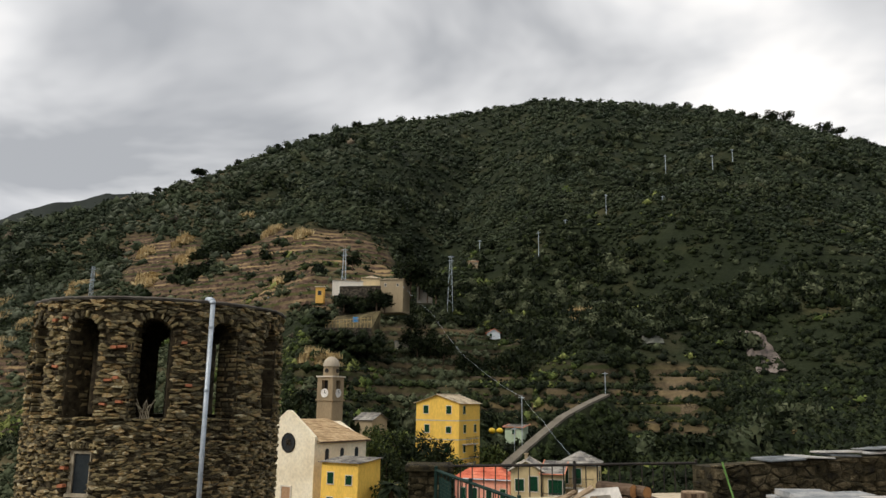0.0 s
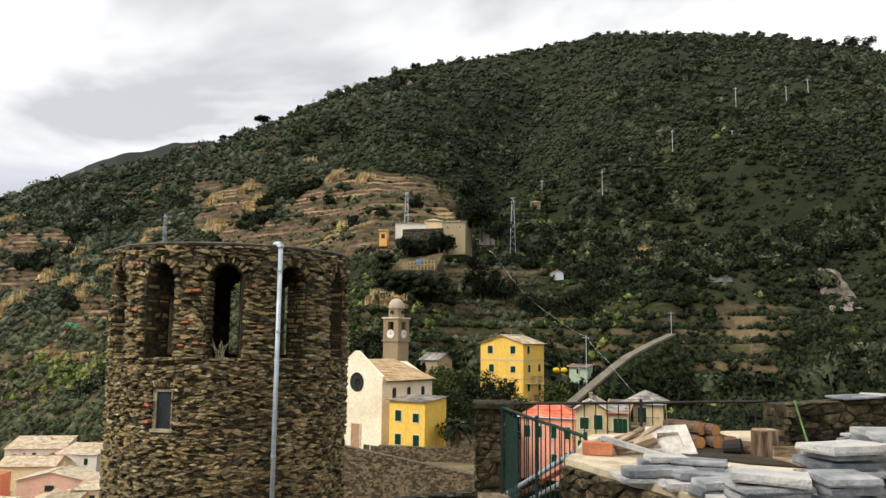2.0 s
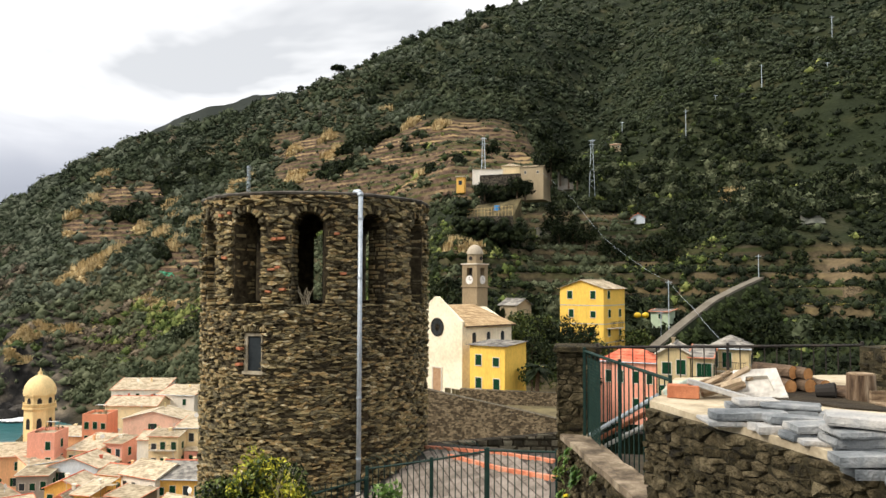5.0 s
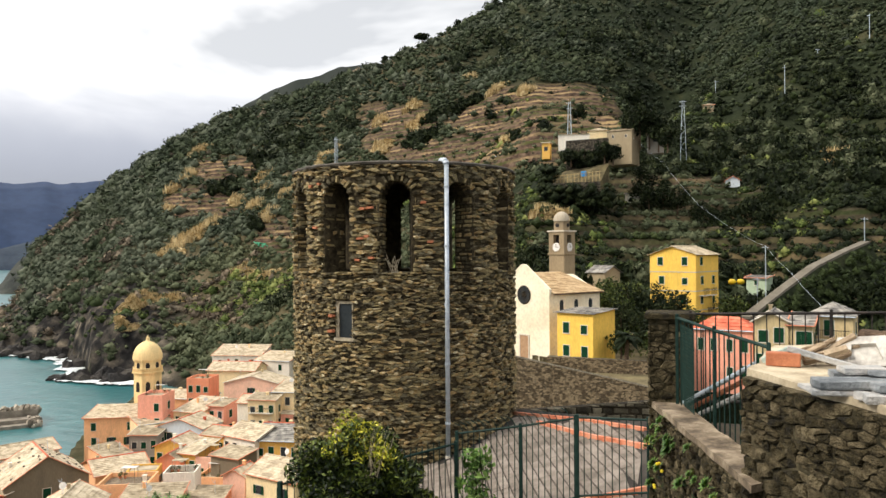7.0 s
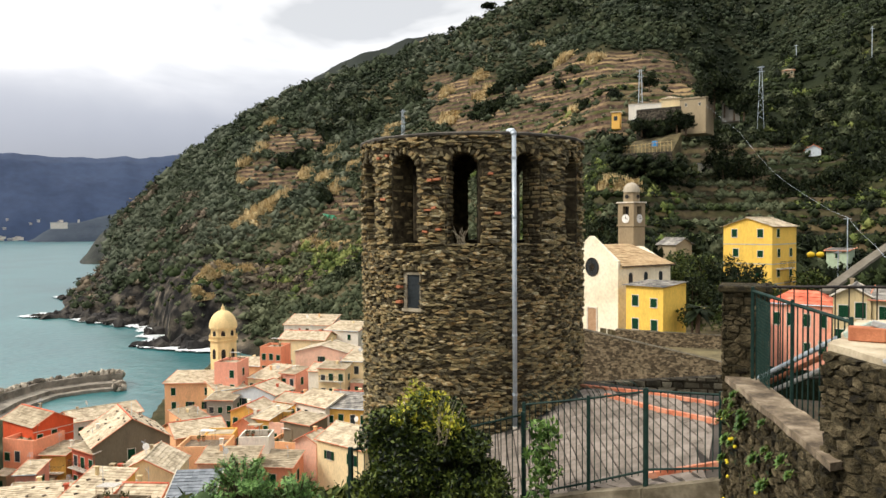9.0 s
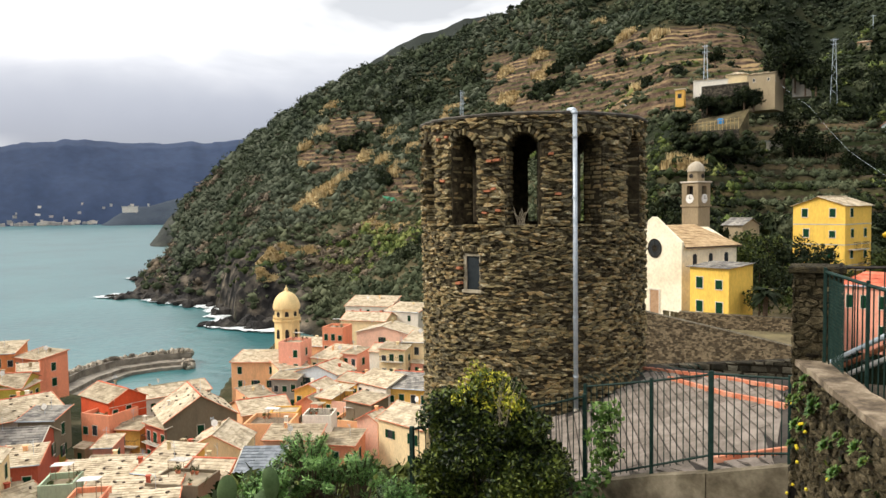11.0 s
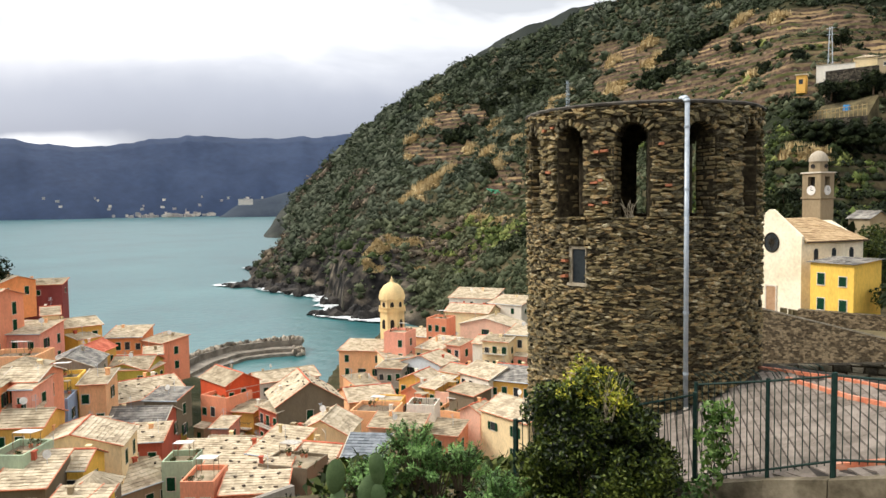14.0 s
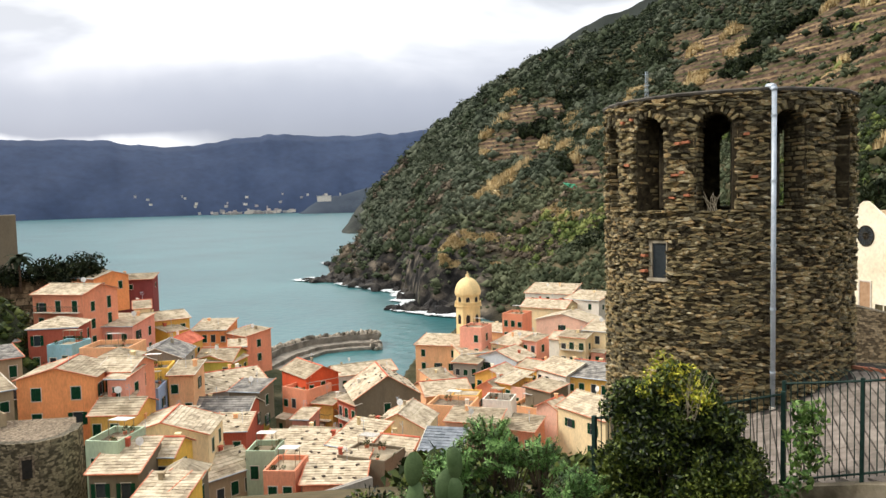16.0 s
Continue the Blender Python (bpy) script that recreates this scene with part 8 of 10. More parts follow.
# ---- the harbour church tower ----
def build_dome_tower():
    t = thing("harbour_bell_tower", pose(-108.4, 137.4, 0, 0, 0, 38), "octagonal pale yellow bell tower with a ribbed dome", "bell tower")
    oct_ = lambda r, z0, z1, r2=None: (lambda b: (bmesh.ops.create_cone(b, cap_ends=True, segments=8, radius1=r, radius2=r if r2 is None else r2, depth=z1 - z0), bmesh.ops.rotate(b, cent=(0, 0, 0), matrix=Matrix.Rotation(radians(22.5), 3, "Z"), verts=b.verts), bmesh.ops.translate(b, verts=b.verts, vec=(0, 0, (z0 + z1) / 2)), b)[-1])(bmesh.new())
    part("shaft", oct_(3.0, 3, 24.9), M["w_dome"], t)
    part("gallery", oct_(3.35, 24.9, 25.2), M["w_dome"], t)
    bm = bmesh.new()
    for k in range(8):
        a0, a1 = radians(22.5 + 45 * k), radians(22.5 + 45 * (k + 1))
        for j in range(9):
            s = j / 9
            x, y = 3.15 * (math.cos(a0) * (1 - s) + math.cos(a1) * s), 3.15 * (math.sin(a0) * (1 - s) + math.sin(a1) * s)
            add_tube(bm, (x, y, 25.2), (x, y, 25.85), 0.09, n=5)
        add_tube(bm, (3.15 * math.cos(a0), 3.15 * math.sin(a0), 25.9), (3.15 * math.cos(a1), 3.15 * math.sin(a1), 25.9), 0.1, n=5)
    part("balustrade", bm, M["w_dome"], t)
    part("drum", oct_(2.85, 25.2, 27.5), M["w_dome"], t)
    part("cornice", oct_(3.15, 27.5, 27.8), M["w_dome"], t)
    for k in range(8):
        w = child("window", None, t, pose(0, 0, 0, 0, 0, 45 * k) @ pose(0, -2.64, 25.7))
        part("pane", prism([(-0.42, 0), (0.42, 0), (0.42, 1.0), (0.22, 1.4), (-0.22, 1.4), (-0.42, 1.0)], -0.04, 0.3), M["dark"], w)
        w = child("window", None, t, pose(0, 0, 0, 0, 0, 45 * k) @ pose(0, -2.78, 21.0))
        part("pane", prism([(-0.45, 0), (0.45, 0), (0.45, 1.6), (0.25, 2.1), (-0.25, 2.1), (-0.45, 1.6)], -0.04, 0.3), M["dark"], w)
    v, f = [], []
    prof = [(2.95, 27.8), (2.9, 28.5), (2.7, 29.3), (2.35, 30.0), (1.85, 30.65), (1.2, 31.15), (0.5, 31.45), (0.34, 31.7), (0.42, 32.0), (0.12, 32.4), (0.0, 33.0)]
    n = 24
    for r, z in prof[:-1]:
        v += [(r * (1 + 0.03 * (i % 3 == 0)) * math.cos(2 * math.pi * i / n), r * (1 + 0.03 * (i % 3 == 0)) * math.sin(2 * math.pi * i / n), z) for i in range(n)]
    v.append((0, 0, 33.0))
    for k in range(len(prof) - 2):
        f += [(k * n + i, k * n + (i + 1) % n, (k + 1) * n + (i + 1) % n, (k + 1) * n + i) for i in range(n)]
    k = len(prof) - 2
    f += [(k * n + i, k * n + (i + 1) % n, (k + 1) * n) for i in range(n)]
    child("dome", mesh_of("dome", v, f, M["w_dome"], smooth=True), t, label="ribbed pale yellow dome with a finial")


build_dome_tower()

# ---- the breakwater ----
def breakwater():
    inner = [(-150, 96), (-160, 110), (-169, 124), (-178, 138), (-185.5, 152), (-188, 163), (-184.5, 171), (-178, 178)]
    v, f = [], []
    def offset(k, d):
        a, b = inner[max(0, k - 1)], inner[min(len(inner) - 1, k + 1)]
        L = math.hypot(b[0] - a[0], b[1] - a[1])
        return inner[k][0] - (b[1] - a[1]) / L * d, inner[k][1] + (b[0] - a[0]) / L * d
    def ribbon(name, d0, d1, z, mat, label, cat):
        v, f = [], []
        for k in range(len(inner)):
            p, q = offset(k, d0), offset(k, d1)
            v += [(*p, -2), (*p, z), (*q, z), (*q, -2)]
        for k in range(len(inner) - 1):
            f += [(4 * k + j, 4 * k + 4 + j, 4 * k + 4 + (j + 1) % 4, 4 * k + (j + 1) % 4) for j in range(4)]
        f += [(0, 1, 2, 3), tuple(4 * (len(inner) - 1) + j for j in (3, 2, 1, 0))]
        me = mesh_of(name, v, f, M[mat])
        bm2 = bmesh.new(); bm2.from_mesh(me); bmesh.ops.recalc_face_normals(bm2, faces=bm2.faces); bm2.to_mesh(me); bm2.free()
        return tagged(new(name, me), label, cat, kind="structure")
    ribbon("quay", 0, 3.0, 0.9, "quay", "low grey landing quay inside the breakwater", "quay")
    ribbon("quay", 3.0, 7.5, 2.0, "quay", "upper walkway of the breakwater", "quay")
    ribbon("sea_wall", 7.5, 8.7, 3.9, "quay", "thick grey sea wall of the breakwater", "wall")
    rng = random.Random(5)
    bv, bf = [], []
    bm = bmesh.new(); bmesh.ops.create_icosphere(bm, subdivisions=1, radius=1.0)
    tv, tf = [v.co.copy() for v in bm.verts], [tuple(x.index for x in f.verts) for f in bm.faces]
    bm.free()
    for k in range(1700):
        s = rng.uniform(0.3, len(inner) - 1.0)
        if rng.random() < 0.25:
            s = len(inner) - 1 - rng.uniform(0, 0.6)
        i = min(int(s), len(inner) - 2)
        d = rng.uniform(8.3, 19) if s < len(inner) - 1.6 else rng.uniform(-1, 15)
        a, b = offset(i, d), offset(i + 1, d)
        x, y = a[0] + (b[0] - a[0]) * (s - i), a[1] + (b[1] - a[1]) * (s - i)
        z = 4.3 - (d - 8.5) * 0.42 if d > 8.5 else rng.uniform(0.3, 1.2)
        if s > len(inner) - 1.6 and d < 8.5 and s < len(inner) - 1.25:
            continue
        r = rng.uniform(0.55, 1.45)
        q = pose(x, y, z, rng.uniform(0, 360), rng.uniform(0, 360), rng.uniform(0, 360))
        sx, sy, sz = r * rng.uniform(0.7, 1.3), r * rng.uniform(0.6, 1.1), r * rng.uniform(0.5, 0.9)
        n = len(bv)
        bv += [q @ Vector((c.x * sx * rng.uniform(0.8, 1.15), c.y * sy * rng.uniform(0.8, 1.15), c.z * sz)) for c in tv]
        bf += [tuple(n + j for j in face) for face in tf]
    tagged(new("boulders", mesh_of("boulders", bv, bf, M["boulder"])), "heaped pale boulders along the breakwater", "boulders", kind="stuff")


M["quay"] = material("quay_concrete", [(0.12, 0.105, 0.085), (0.21, 0.185, 0.15), (0.31, 0.275, 0.225)], scale=0.3, fine=3, bump=0.3, coords="World")
breakwater()


def coast_foam():
    """Surf around the rocks: torn flat patches just over the water."""
    rng = random.Random(14)
    spots = [(-47.6, 604, 14, 4), (-48.4, 602, 12, 3), (-49.0, 486, 16, 4), (-50.3, 482, 10, 3), (-48.0, 470, 10, 3), (-46.8, 446, 14, 4), (-45.5, 434, 16, 5), (-44.2, 420, 18, 6), (-43.0, 408, 14, 6), (-42.6, 392, 10, 6), (-42.4, 372, 9, 7), (-42.5, 350, 9, 6), (-42.8, 336, 8, 3), (-41.4, 328, 10, 2.5), (-40.4, 322, 10, 2.5), (-39.4, 318, 8, 2)]
    v, f = [], []
    for az, r, a, b in spots:
        for k in range(90):
            t, s = rng.uniform(0, 2 * math.pi), math.sqrt(rng.random())
            x = r * math.sin(radians(az)) + a * s * math.cos(t)
            y = r * math.cos(radians(az)) + b * s * math.sin(t) * 1.6
            w, h, n = rng.uniform(2.0, 7.5) * (1.25 - s), rng.uniform(0.9, 3.0), 7
            rot = rng.uniform(-0.5, 0.5) + 0.6
            i = len(v)
            for j in range(n):
                q = 2 * math.pi * j / n
                px, py = w * math.cos(q) * rng.uniform(0.5, 1.2), h * math.sin(q) * rng.uniform(0.5, 1.2)
                v.append((x + px * math.cos(rot) - py * math.sin(rot), y + px * math.sin(rot) + py * math.cos(rot), 0.5 + 0.3 * rng.random()))
            f.append(tuple(range(i, i + n)))
    tagged(new("surf", mesh_of("surf", v, f, M["foam"])), "white surf breaking along the dark rocks", "surf", kind="stuff")


coast_foam()


def sea_rocks():
    rng = random.Random(24)
    bm = bmesh.new(); bmesh.ops.create_icosphere(bm, subdivisions=2, radius=1.0)
    tv, tf = [v.co.copy() for v in bm.verts], [tuple(x.index for x in f.verts) for f in bm.faces]
    bm.free()
    bv, bf = [], []
    spots = [(-49.6, 478, 6, 2.5), (-49.0, 472, 8, 4), (-48.4, 474, 8, 5), (-47.8, 468, 8, 6), (-46.8, 452, 9, 5), (-45.6, 436, 8, 5), (-44.0, 420, 8, 6), (-43.0, 404, 7, 6), (-42.2, 374, 7, 5), (-42.6, 342, 7, 4), (-42.0, 336, 9, 6), (-41.2, 334, 8, 6), (-40.2, 330, 8, 5), (-39.4, 328, 8, 6), (-48.1, 590, 8, 4), (-47.7, 588, 8, 6), (-47.2, 575, 9, 8)]
    for az, r, s, h in spots:
        for k in range(7):
            x, y = r * math.sin(radians(az)) + rng.gauss(0, s * 0.5), r * math.cos(radians(az)) + rng.gauss(0, s * 0.4)
            sx, sy, sz = rng.uniform(2, 5), rng.uniform(2, 5), h * rng.uniform(0.3, 0.9)
            q = pose(x, y, 0, rng.uniform(-25, 25), rng.uniform(-25, 25), rng.uniform(0, 360))
            n = len(bv)
            for c in tv:
                d = 1 + 0.55 * (noise.noise(c * 1.7 + Vector((x, y, 0))))
                bv.append(q @ Vector((c.x * sx * d, c.y * sy * d, c.z * sz * d)))
            bf += [tuple(n + j for j in face) for face in tf]
    tagged(new("sea_rocks", mesh_of("sea_rocks", bv, bf, M["rock"])), "jagged dark rocks at the foot of the cliff", "rocks", kind="stuff")


sea_rocks()

# ---- the old castle on its rock, and the stone works below it ----
ct = thing("castle_tower", pose(-176.5, 62.5, 0, 0, 0, 70), "grey square stone castle tower over the sea", "tower")
part("wall", box(-4, 4, -4, 4, 20, 48.4, 0.1), M["w_stonewall"], ct)
part("window", box(-0.4, 0.4, -4.05, -3.8, 42.0, 43.2), M["dark"], ct)
stone_wall("wall_rock", (-160, 48), (-150.5, 68.5), 22, 36.2, 2.0, "grey garden wall on the castle rock", hmin=0.5, hmax=0.9, wmin=0.7, wmax=2.0, seed=51, mat="bankstone", ends=False)
BASTION = [polar(-74.0, 88), polar(-72.2, 85.2), polar(-70.4, 83.6), polar(-68.8, 83.2), polar(-67.3, 84.4), polar(-66.3, 87.0), polar(-66.0, 90)]
for k, (p, q) in enumerate(zip(BASTION, BASTION[1:])):
    stone_wall("wall_bastion", p, q, 12, 27.4 - 0.12 * k, 1.0, "old curved stone bastion below the village", seed=52 + k, mat="bastionstone", ends=False, rough=0.42, core_mat="palemortar", top_z1=27.4 - 0.12 * (k + 1))
outline_slab("bastion_top", [polar(-73.8, 89), polar(-70.4, 84.4), polar(-68.8, 84.0), polar(-67.4, 85.2), polar(-66.4, 87.6), polar(-66.4, 93), polar(-74, 98)], 12, 26.6, "coping", "stone paved top of the bastion", "terrace", "structure")
slit = thing("bastion_door", pose(*polar(-69.5, 83.35), 23.6, 0, 0, 69.5 - 90 + 90), "dark doorway with a stone frame in the bastion", "door")
part("opening", box(-0.45, 0.45, -0.12, 0.3, 0, 1.9), M["dark"], slit)
part("door_frame", prism([(-0.65, 0), (-0.45, 0), (-0.45, 1.9), (0.45, 1.9), (0.45, 0), (0.65, 0), (0.65, 2.2), (-0.65, 2.2)], -0.2, 0.3), M["coping"], slit)

# ---- the far town across the bay ----
def far_town():
    rng = random.Random(77)
    cols = ["cream", "peach", "white", "salmon", "yellow"]
    for k in range(78):
        az = rng.triangular(-58.2, -50.6, -53.5) if k < 56 else rng.uniform(-62, -47.5)
        r = rng.uniform(3215, 3265) if az < -50.4 else 2890
        zz = rng.uniform(2, 7) if k < 40 else (rng.uniform(6, 18) if k < 56 else rng.uniform(24, 80))
        x, y = polar(az, r)
        w, h, d = rng.uniform(8, 22), rng.uniform(4, 8), rng.uniform(6, 9)
        if k >= 56:
            w, h = w * 0.6, h * 0.7
        ob = thing("far_building", pose(x, y, zz, 0, 0, -az + rng.uniform(-20, 20)), "tiny pale building of the town across the bay", "building", "far town")
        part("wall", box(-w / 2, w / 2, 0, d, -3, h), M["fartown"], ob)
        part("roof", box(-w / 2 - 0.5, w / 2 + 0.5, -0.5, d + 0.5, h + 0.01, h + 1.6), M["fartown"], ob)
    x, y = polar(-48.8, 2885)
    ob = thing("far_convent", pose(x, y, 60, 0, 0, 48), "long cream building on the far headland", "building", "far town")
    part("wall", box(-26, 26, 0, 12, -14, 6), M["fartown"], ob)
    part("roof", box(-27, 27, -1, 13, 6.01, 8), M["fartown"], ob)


# Bay haze is part of this blue-grey base colour.
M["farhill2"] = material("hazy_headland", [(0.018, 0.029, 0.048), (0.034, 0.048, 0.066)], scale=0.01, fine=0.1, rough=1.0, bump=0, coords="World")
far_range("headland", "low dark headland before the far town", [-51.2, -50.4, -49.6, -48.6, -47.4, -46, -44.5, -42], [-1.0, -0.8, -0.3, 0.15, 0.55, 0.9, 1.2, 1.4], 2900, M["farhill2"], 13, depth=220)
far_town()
# ---- growth on the hillside: joined clumps of leaves over a lumpy heart ----
VR = np.random.RandomState(5)


def bush_template(sub, leaves, seed, flat=0.8):
    rs = np.random.RandomState(seed)
    core = 0.78 * np.array([(1, 0, 0), (0, 1, 0), (-1, 0, 0), (0, -1, 0), (0, 0, 1), (0, 0, -1)], float)
    tris = np.array([(0, 1, 4), (1, 2, 4), (2, 3, 4), (3, 0, 4), (1, 0, 5), (2, 1, 5), (3, 2, 5), (0, 3, 5)])
    core *= (0.75 + 0.5 * rs.rand(len(core)))[:, None]
    d = rs.normal(size=(leaves, 3)); d /= np.linalg.norm(d, axis=1)[:, None]
    d[:, 2] = np.abs(d[:, 2]) * 1.1 - 0.25
    c = d * (0.62 + 0.5 * rs.rand(leaves))[:, None]
    size = 0.20 + 0.22 * rs.rand(leaves)
    o = rs.normal(size=(leaves, 3, 3)); o /= np.linalg.norm(o, axis=2)[:, :, None]
    lv = c[:, None, :] + o * size[:, None, None]
    v = np.concatenate([core, lv.reshape(-1, 3)])
    t = np.concatenate([tris, len(core) + np.arange(leaves * 3).reshape(-1, 3)])
    v[:, 2] *= flat
    return v, t


def scatter(name, label, pos, rad, templates, mat, tall=1.0, category="shrubs"):
    """One joined mesh of clumps at the given places."""
    if not len(pos):
        return None
    vs, ts, n = [], [], 0
    pick = VR.randint(0, len(templates), len(pos))
    for k, (tv, tt) in enumerate(templates):
        idx = np.where(pick == k)[0]
        if not len(idx):
            continue
        a = VR.rand(len(idx)) * 2 * np.pi
        ca, sa = np.cos(a), np.sin(a)
        s = rad[idx]
        st = s * (0.8 + 0.5 * VR.rand(len(idx))) * tall
        x = (tv[None, :, 0] * ca[:, None] - tv[None, :, 1] * sa[:, None]) * s[:, None]
        y = (tv[None, :, 0] * sa[:, None] + tv[None, :, 1] * ca[:, None]) * s[:, None]
        z = tv[None, :, 2] * st[:, None]
        V = np.stack([x, y, z], -1) + pos[idx][:, None, :]
        T = tt[None] + (np.arange(len(idx)) * len(tv))[:, None, None] + n
        vs.append(V.reshape(-1, 3)); ts.append(T.reshape(-1, 3)); n += len(idx) * len(tv)
    ob = new(name, mesh_tris(name, np.concatenate(vs), np.concatenate(ts), M[mat]))
    return tagged(ob, label, category, kind="stuff")


def hill_points(n, az0, az1):
    """Places spread evenly over the slope as it faces the village."""
    az = az0 + (az1 - az0) * VR.rand(n)
    r0, r1 = np.interp(az, BASE_AZ, BASE_R), np.interp(az, RIDGE_AZ, RIDGE_R)
    r = 1 / (1 / r0 + (1 / (r1 * 1.012) - 1 / r0) * VR.rand(n))
    z = terrain(az, r)
    return az, r, z, (r - r0) / (r1 - r0)


az, r, z, u = hill_points(46000, -49.5, 36)
x, y = r * np.sin(np.radians(az)), r * np.cos(np.radians(az))
el = np.degrees(np.arctan2(z - EYE, r))
patchy = fbm(x / 55, y / 55, 4, 61)
terr_w = cultivated(az, r, u, el)
cliff_w = smooth(-33, -38, az) * smooth(60, 12, z + 26 * (patchy - 0.5))
dens = 0.97 * (1 - 0.76 * terr_w) * (1 - 0.9 * cliff_w) * smooth(0.10, 0.26, patchy + 0.12)
dens = dens * (1 - 0.35 * smooth(-10, -26, az) * smooth(0.40, 0.58, fbm(x / 70, y / 70, 4, 93)))
dens = dens * (1 - 0.6 * np.exp(-((az - 16.4 + 0.25 * (el - 2)) / 1.5) ** 4) * smooth(6.0, 4.5, el))
dens = np.where((z < 3), 0, dens)
# keep clear of the church, the lane and the lower houses
dens = np.where((r < 112) & (az > -16) & (az < 10), dens * 0.4, dens)
keep = VR.rand(len(az)) < dens
pos = np.stack([x, y, z], -1)[keep]
rk = r[keep]
rad = np.maximum(1.15, 0.0046 * rk) * (0.5 + 1.6 * VR.rand(len(rk)) ** 3)
rad = np.where(rk < 230, np.minimum(rad, 1.7), rad)
pos[:, 2] += rad * 0.25
far = rk > 235
T_far = [bush_template(1, 22, 100 + k) for k in range(8)]
T_near = [bush_template(1, 32, 200 + k) for k in range(10)]
kind_n = fbm(pos[:, 0] / 40, pos[:, 1] / 40, 3, 71)
azk = np.degrees(np.arctan2(pos[:, 0], pos[:, 1]))
west = smooth(-4, -24, azk)
rad = rad * (1 + 0.28 * west)
grey = kind_n > 0.62 - 0.12 * west
light = ~grey & (rk < 400) & (VR.rand(len(pos)) < (0.13 * smooth(12, 2, azk) + 0.04 + 0.55 * west) * (0.25 + 1.5 * smooth(0.42, 0.58, fbm(pos[:, 0] / 24, pos[:, 1] / 24, 3, 101))))
grey = grey & ~((azk > 4) & (VR.rand(len(pos)) < 0.7))
dark = ~grey & ~light & (VR.rand(len(pos)) < 0.62 * (1 - west) + 0.33 * smooth(2, 9, azk))
elk = np.degrees(np.arctan2(pos[:, 2] - EYE, rk))
brown = ~grey & (VR.rand(len(pos)) < smooth(-19, -27, azk) * smooth(5.5, 1.5, elk) * (0.08 + 0.62 * smooth(0.45, 0.60, fbm(pos[:, 0] / 38, pos[:, 1] / 38, 3, 97))) + 0.05 * west)
light, dark = light & ~brown, dark & ~brown
rest = ~grey & ~light & ~dark & ~brown
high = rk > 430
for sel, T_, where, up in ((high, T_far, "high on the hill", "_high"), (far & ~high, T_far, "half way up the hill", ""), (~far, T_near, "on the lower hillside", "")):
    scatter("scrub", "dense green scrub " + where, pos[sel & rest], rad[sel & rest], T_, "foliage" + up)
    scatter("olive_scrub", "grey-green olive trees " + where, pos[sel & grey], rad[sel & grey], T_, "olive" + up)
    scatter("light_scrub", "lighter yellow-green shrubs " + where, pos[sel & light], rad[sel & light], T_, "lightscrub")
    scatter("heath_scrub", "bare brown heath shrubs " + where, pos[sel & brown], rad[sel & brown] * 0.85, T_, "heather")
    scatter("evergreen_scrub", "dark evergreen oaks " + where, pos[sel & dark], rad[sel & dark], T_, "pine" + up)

# closed canopy over the high slopes
az, r, z, u = hill_points(60000, -44, 36)
keep = (r > 280) & (u > 0.2) & (u < 1.0) & (cultivated(az, r, u, np.degrees(np.arctan2(z - EYE, r))) < 0.3) & (z > 60)
x, y = r * np.sin(np.radians(az)), r * np.cos(np.radians(az))
pos = np.stack([x, y, z + 0.0022 * r], -1)[keep]
rad = 0.0046 * r[keep] * (0.7 + 0.6 * VR.rand(keep.sum()))
T_low = [bush_template(1, 13, 240 + k, 0.6) for k in range(8)]
oak = fbm(pos[:, 0] / 90, pos[:, 1] / 90, 3, 73) > 0.55
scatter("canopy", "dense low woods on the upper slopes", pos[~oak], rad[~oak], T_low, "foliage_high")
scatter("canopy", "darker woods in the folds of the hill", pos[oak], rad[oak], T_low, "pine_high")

# taller trees in groups among the scrub
az, r, z, u = hill_points(9000, -30, 34)
x, y = r * np.sin(np.radians(az)), r * np.cos(np.radians(az))
el = np.degrees(np.arctan2(z - EYE, r))
keep = (fbm(x / 45, y / 45, 3, 83) > 0.60) & (cultivated(az, r, u, el) < 0.3) & (r > 125) & (u < 0.8)
pos = np.stack([x, y, z], -1)[keep]
rad = np.clip(0.0068 * r[keep], 2.0, 4.2) * (0.7 + 0.7 * VR.rand(keep.sum()))
pos[:, 2] += rad * 0.5
T_big = [bush_template(1, 76, 230 + k, 1.05) for k in range(6)]
half_ = VR.rand(len(pos)) < 0.7
scatter("hill_trees", "groups of dark evergreen trees on the hillside", pos[half_], rad[half_], T_big, "pine", category="trees")
scatter("hill_trees", "groups of grey-green trees on the hillside", pos[~half_], rad[~half_], T_big, "olive", category="trees")

# low growth on the terraces
az, r, z, u = hill_points(60000, -38, 24)
el = np.degrees(np.arctan2(z - EYE, r))
x, y = r * np.sin(np.radians(az)), r * np.cos(np.radians(az))
slope_r = (terrain(az, r + 0.8) - terrain(az, r - 0.8)) / 1.6
keep = (terraced(az, r, u, el) > 0.4) & (slope_r < 0.4) & (VR.rand(len(az)) < 0.15 + 0.85 * smooth(0.40, 0.62, fbm(x / 22, y / 22 + z / 5, 3, 99)))
pos = np.stack([x, y, z + 0.2], -1)[keep]
rad = np.maximum(0.5, 0.0019 * r[keep]) * (0.5 + VR.rand(keep.sum()))
dry = VR.rand(len(pos)) < 0.13
T_tuft = [(lambda v, t: (v[6:], t[8:] - 6))(*bush_template(2 - 1, 12, 260 + k)) for k in range(6)]
scatter("terrace_growth", "low vines and weeds on the terraces", pos[~dry], rad[~dry], T_tuft, "vine", tall=0.8)
scatter("terrace_grass", "tufts of dry grass on the terraces", pos[dry], rad[dry], T_tuft, "straw", tall=0.8)


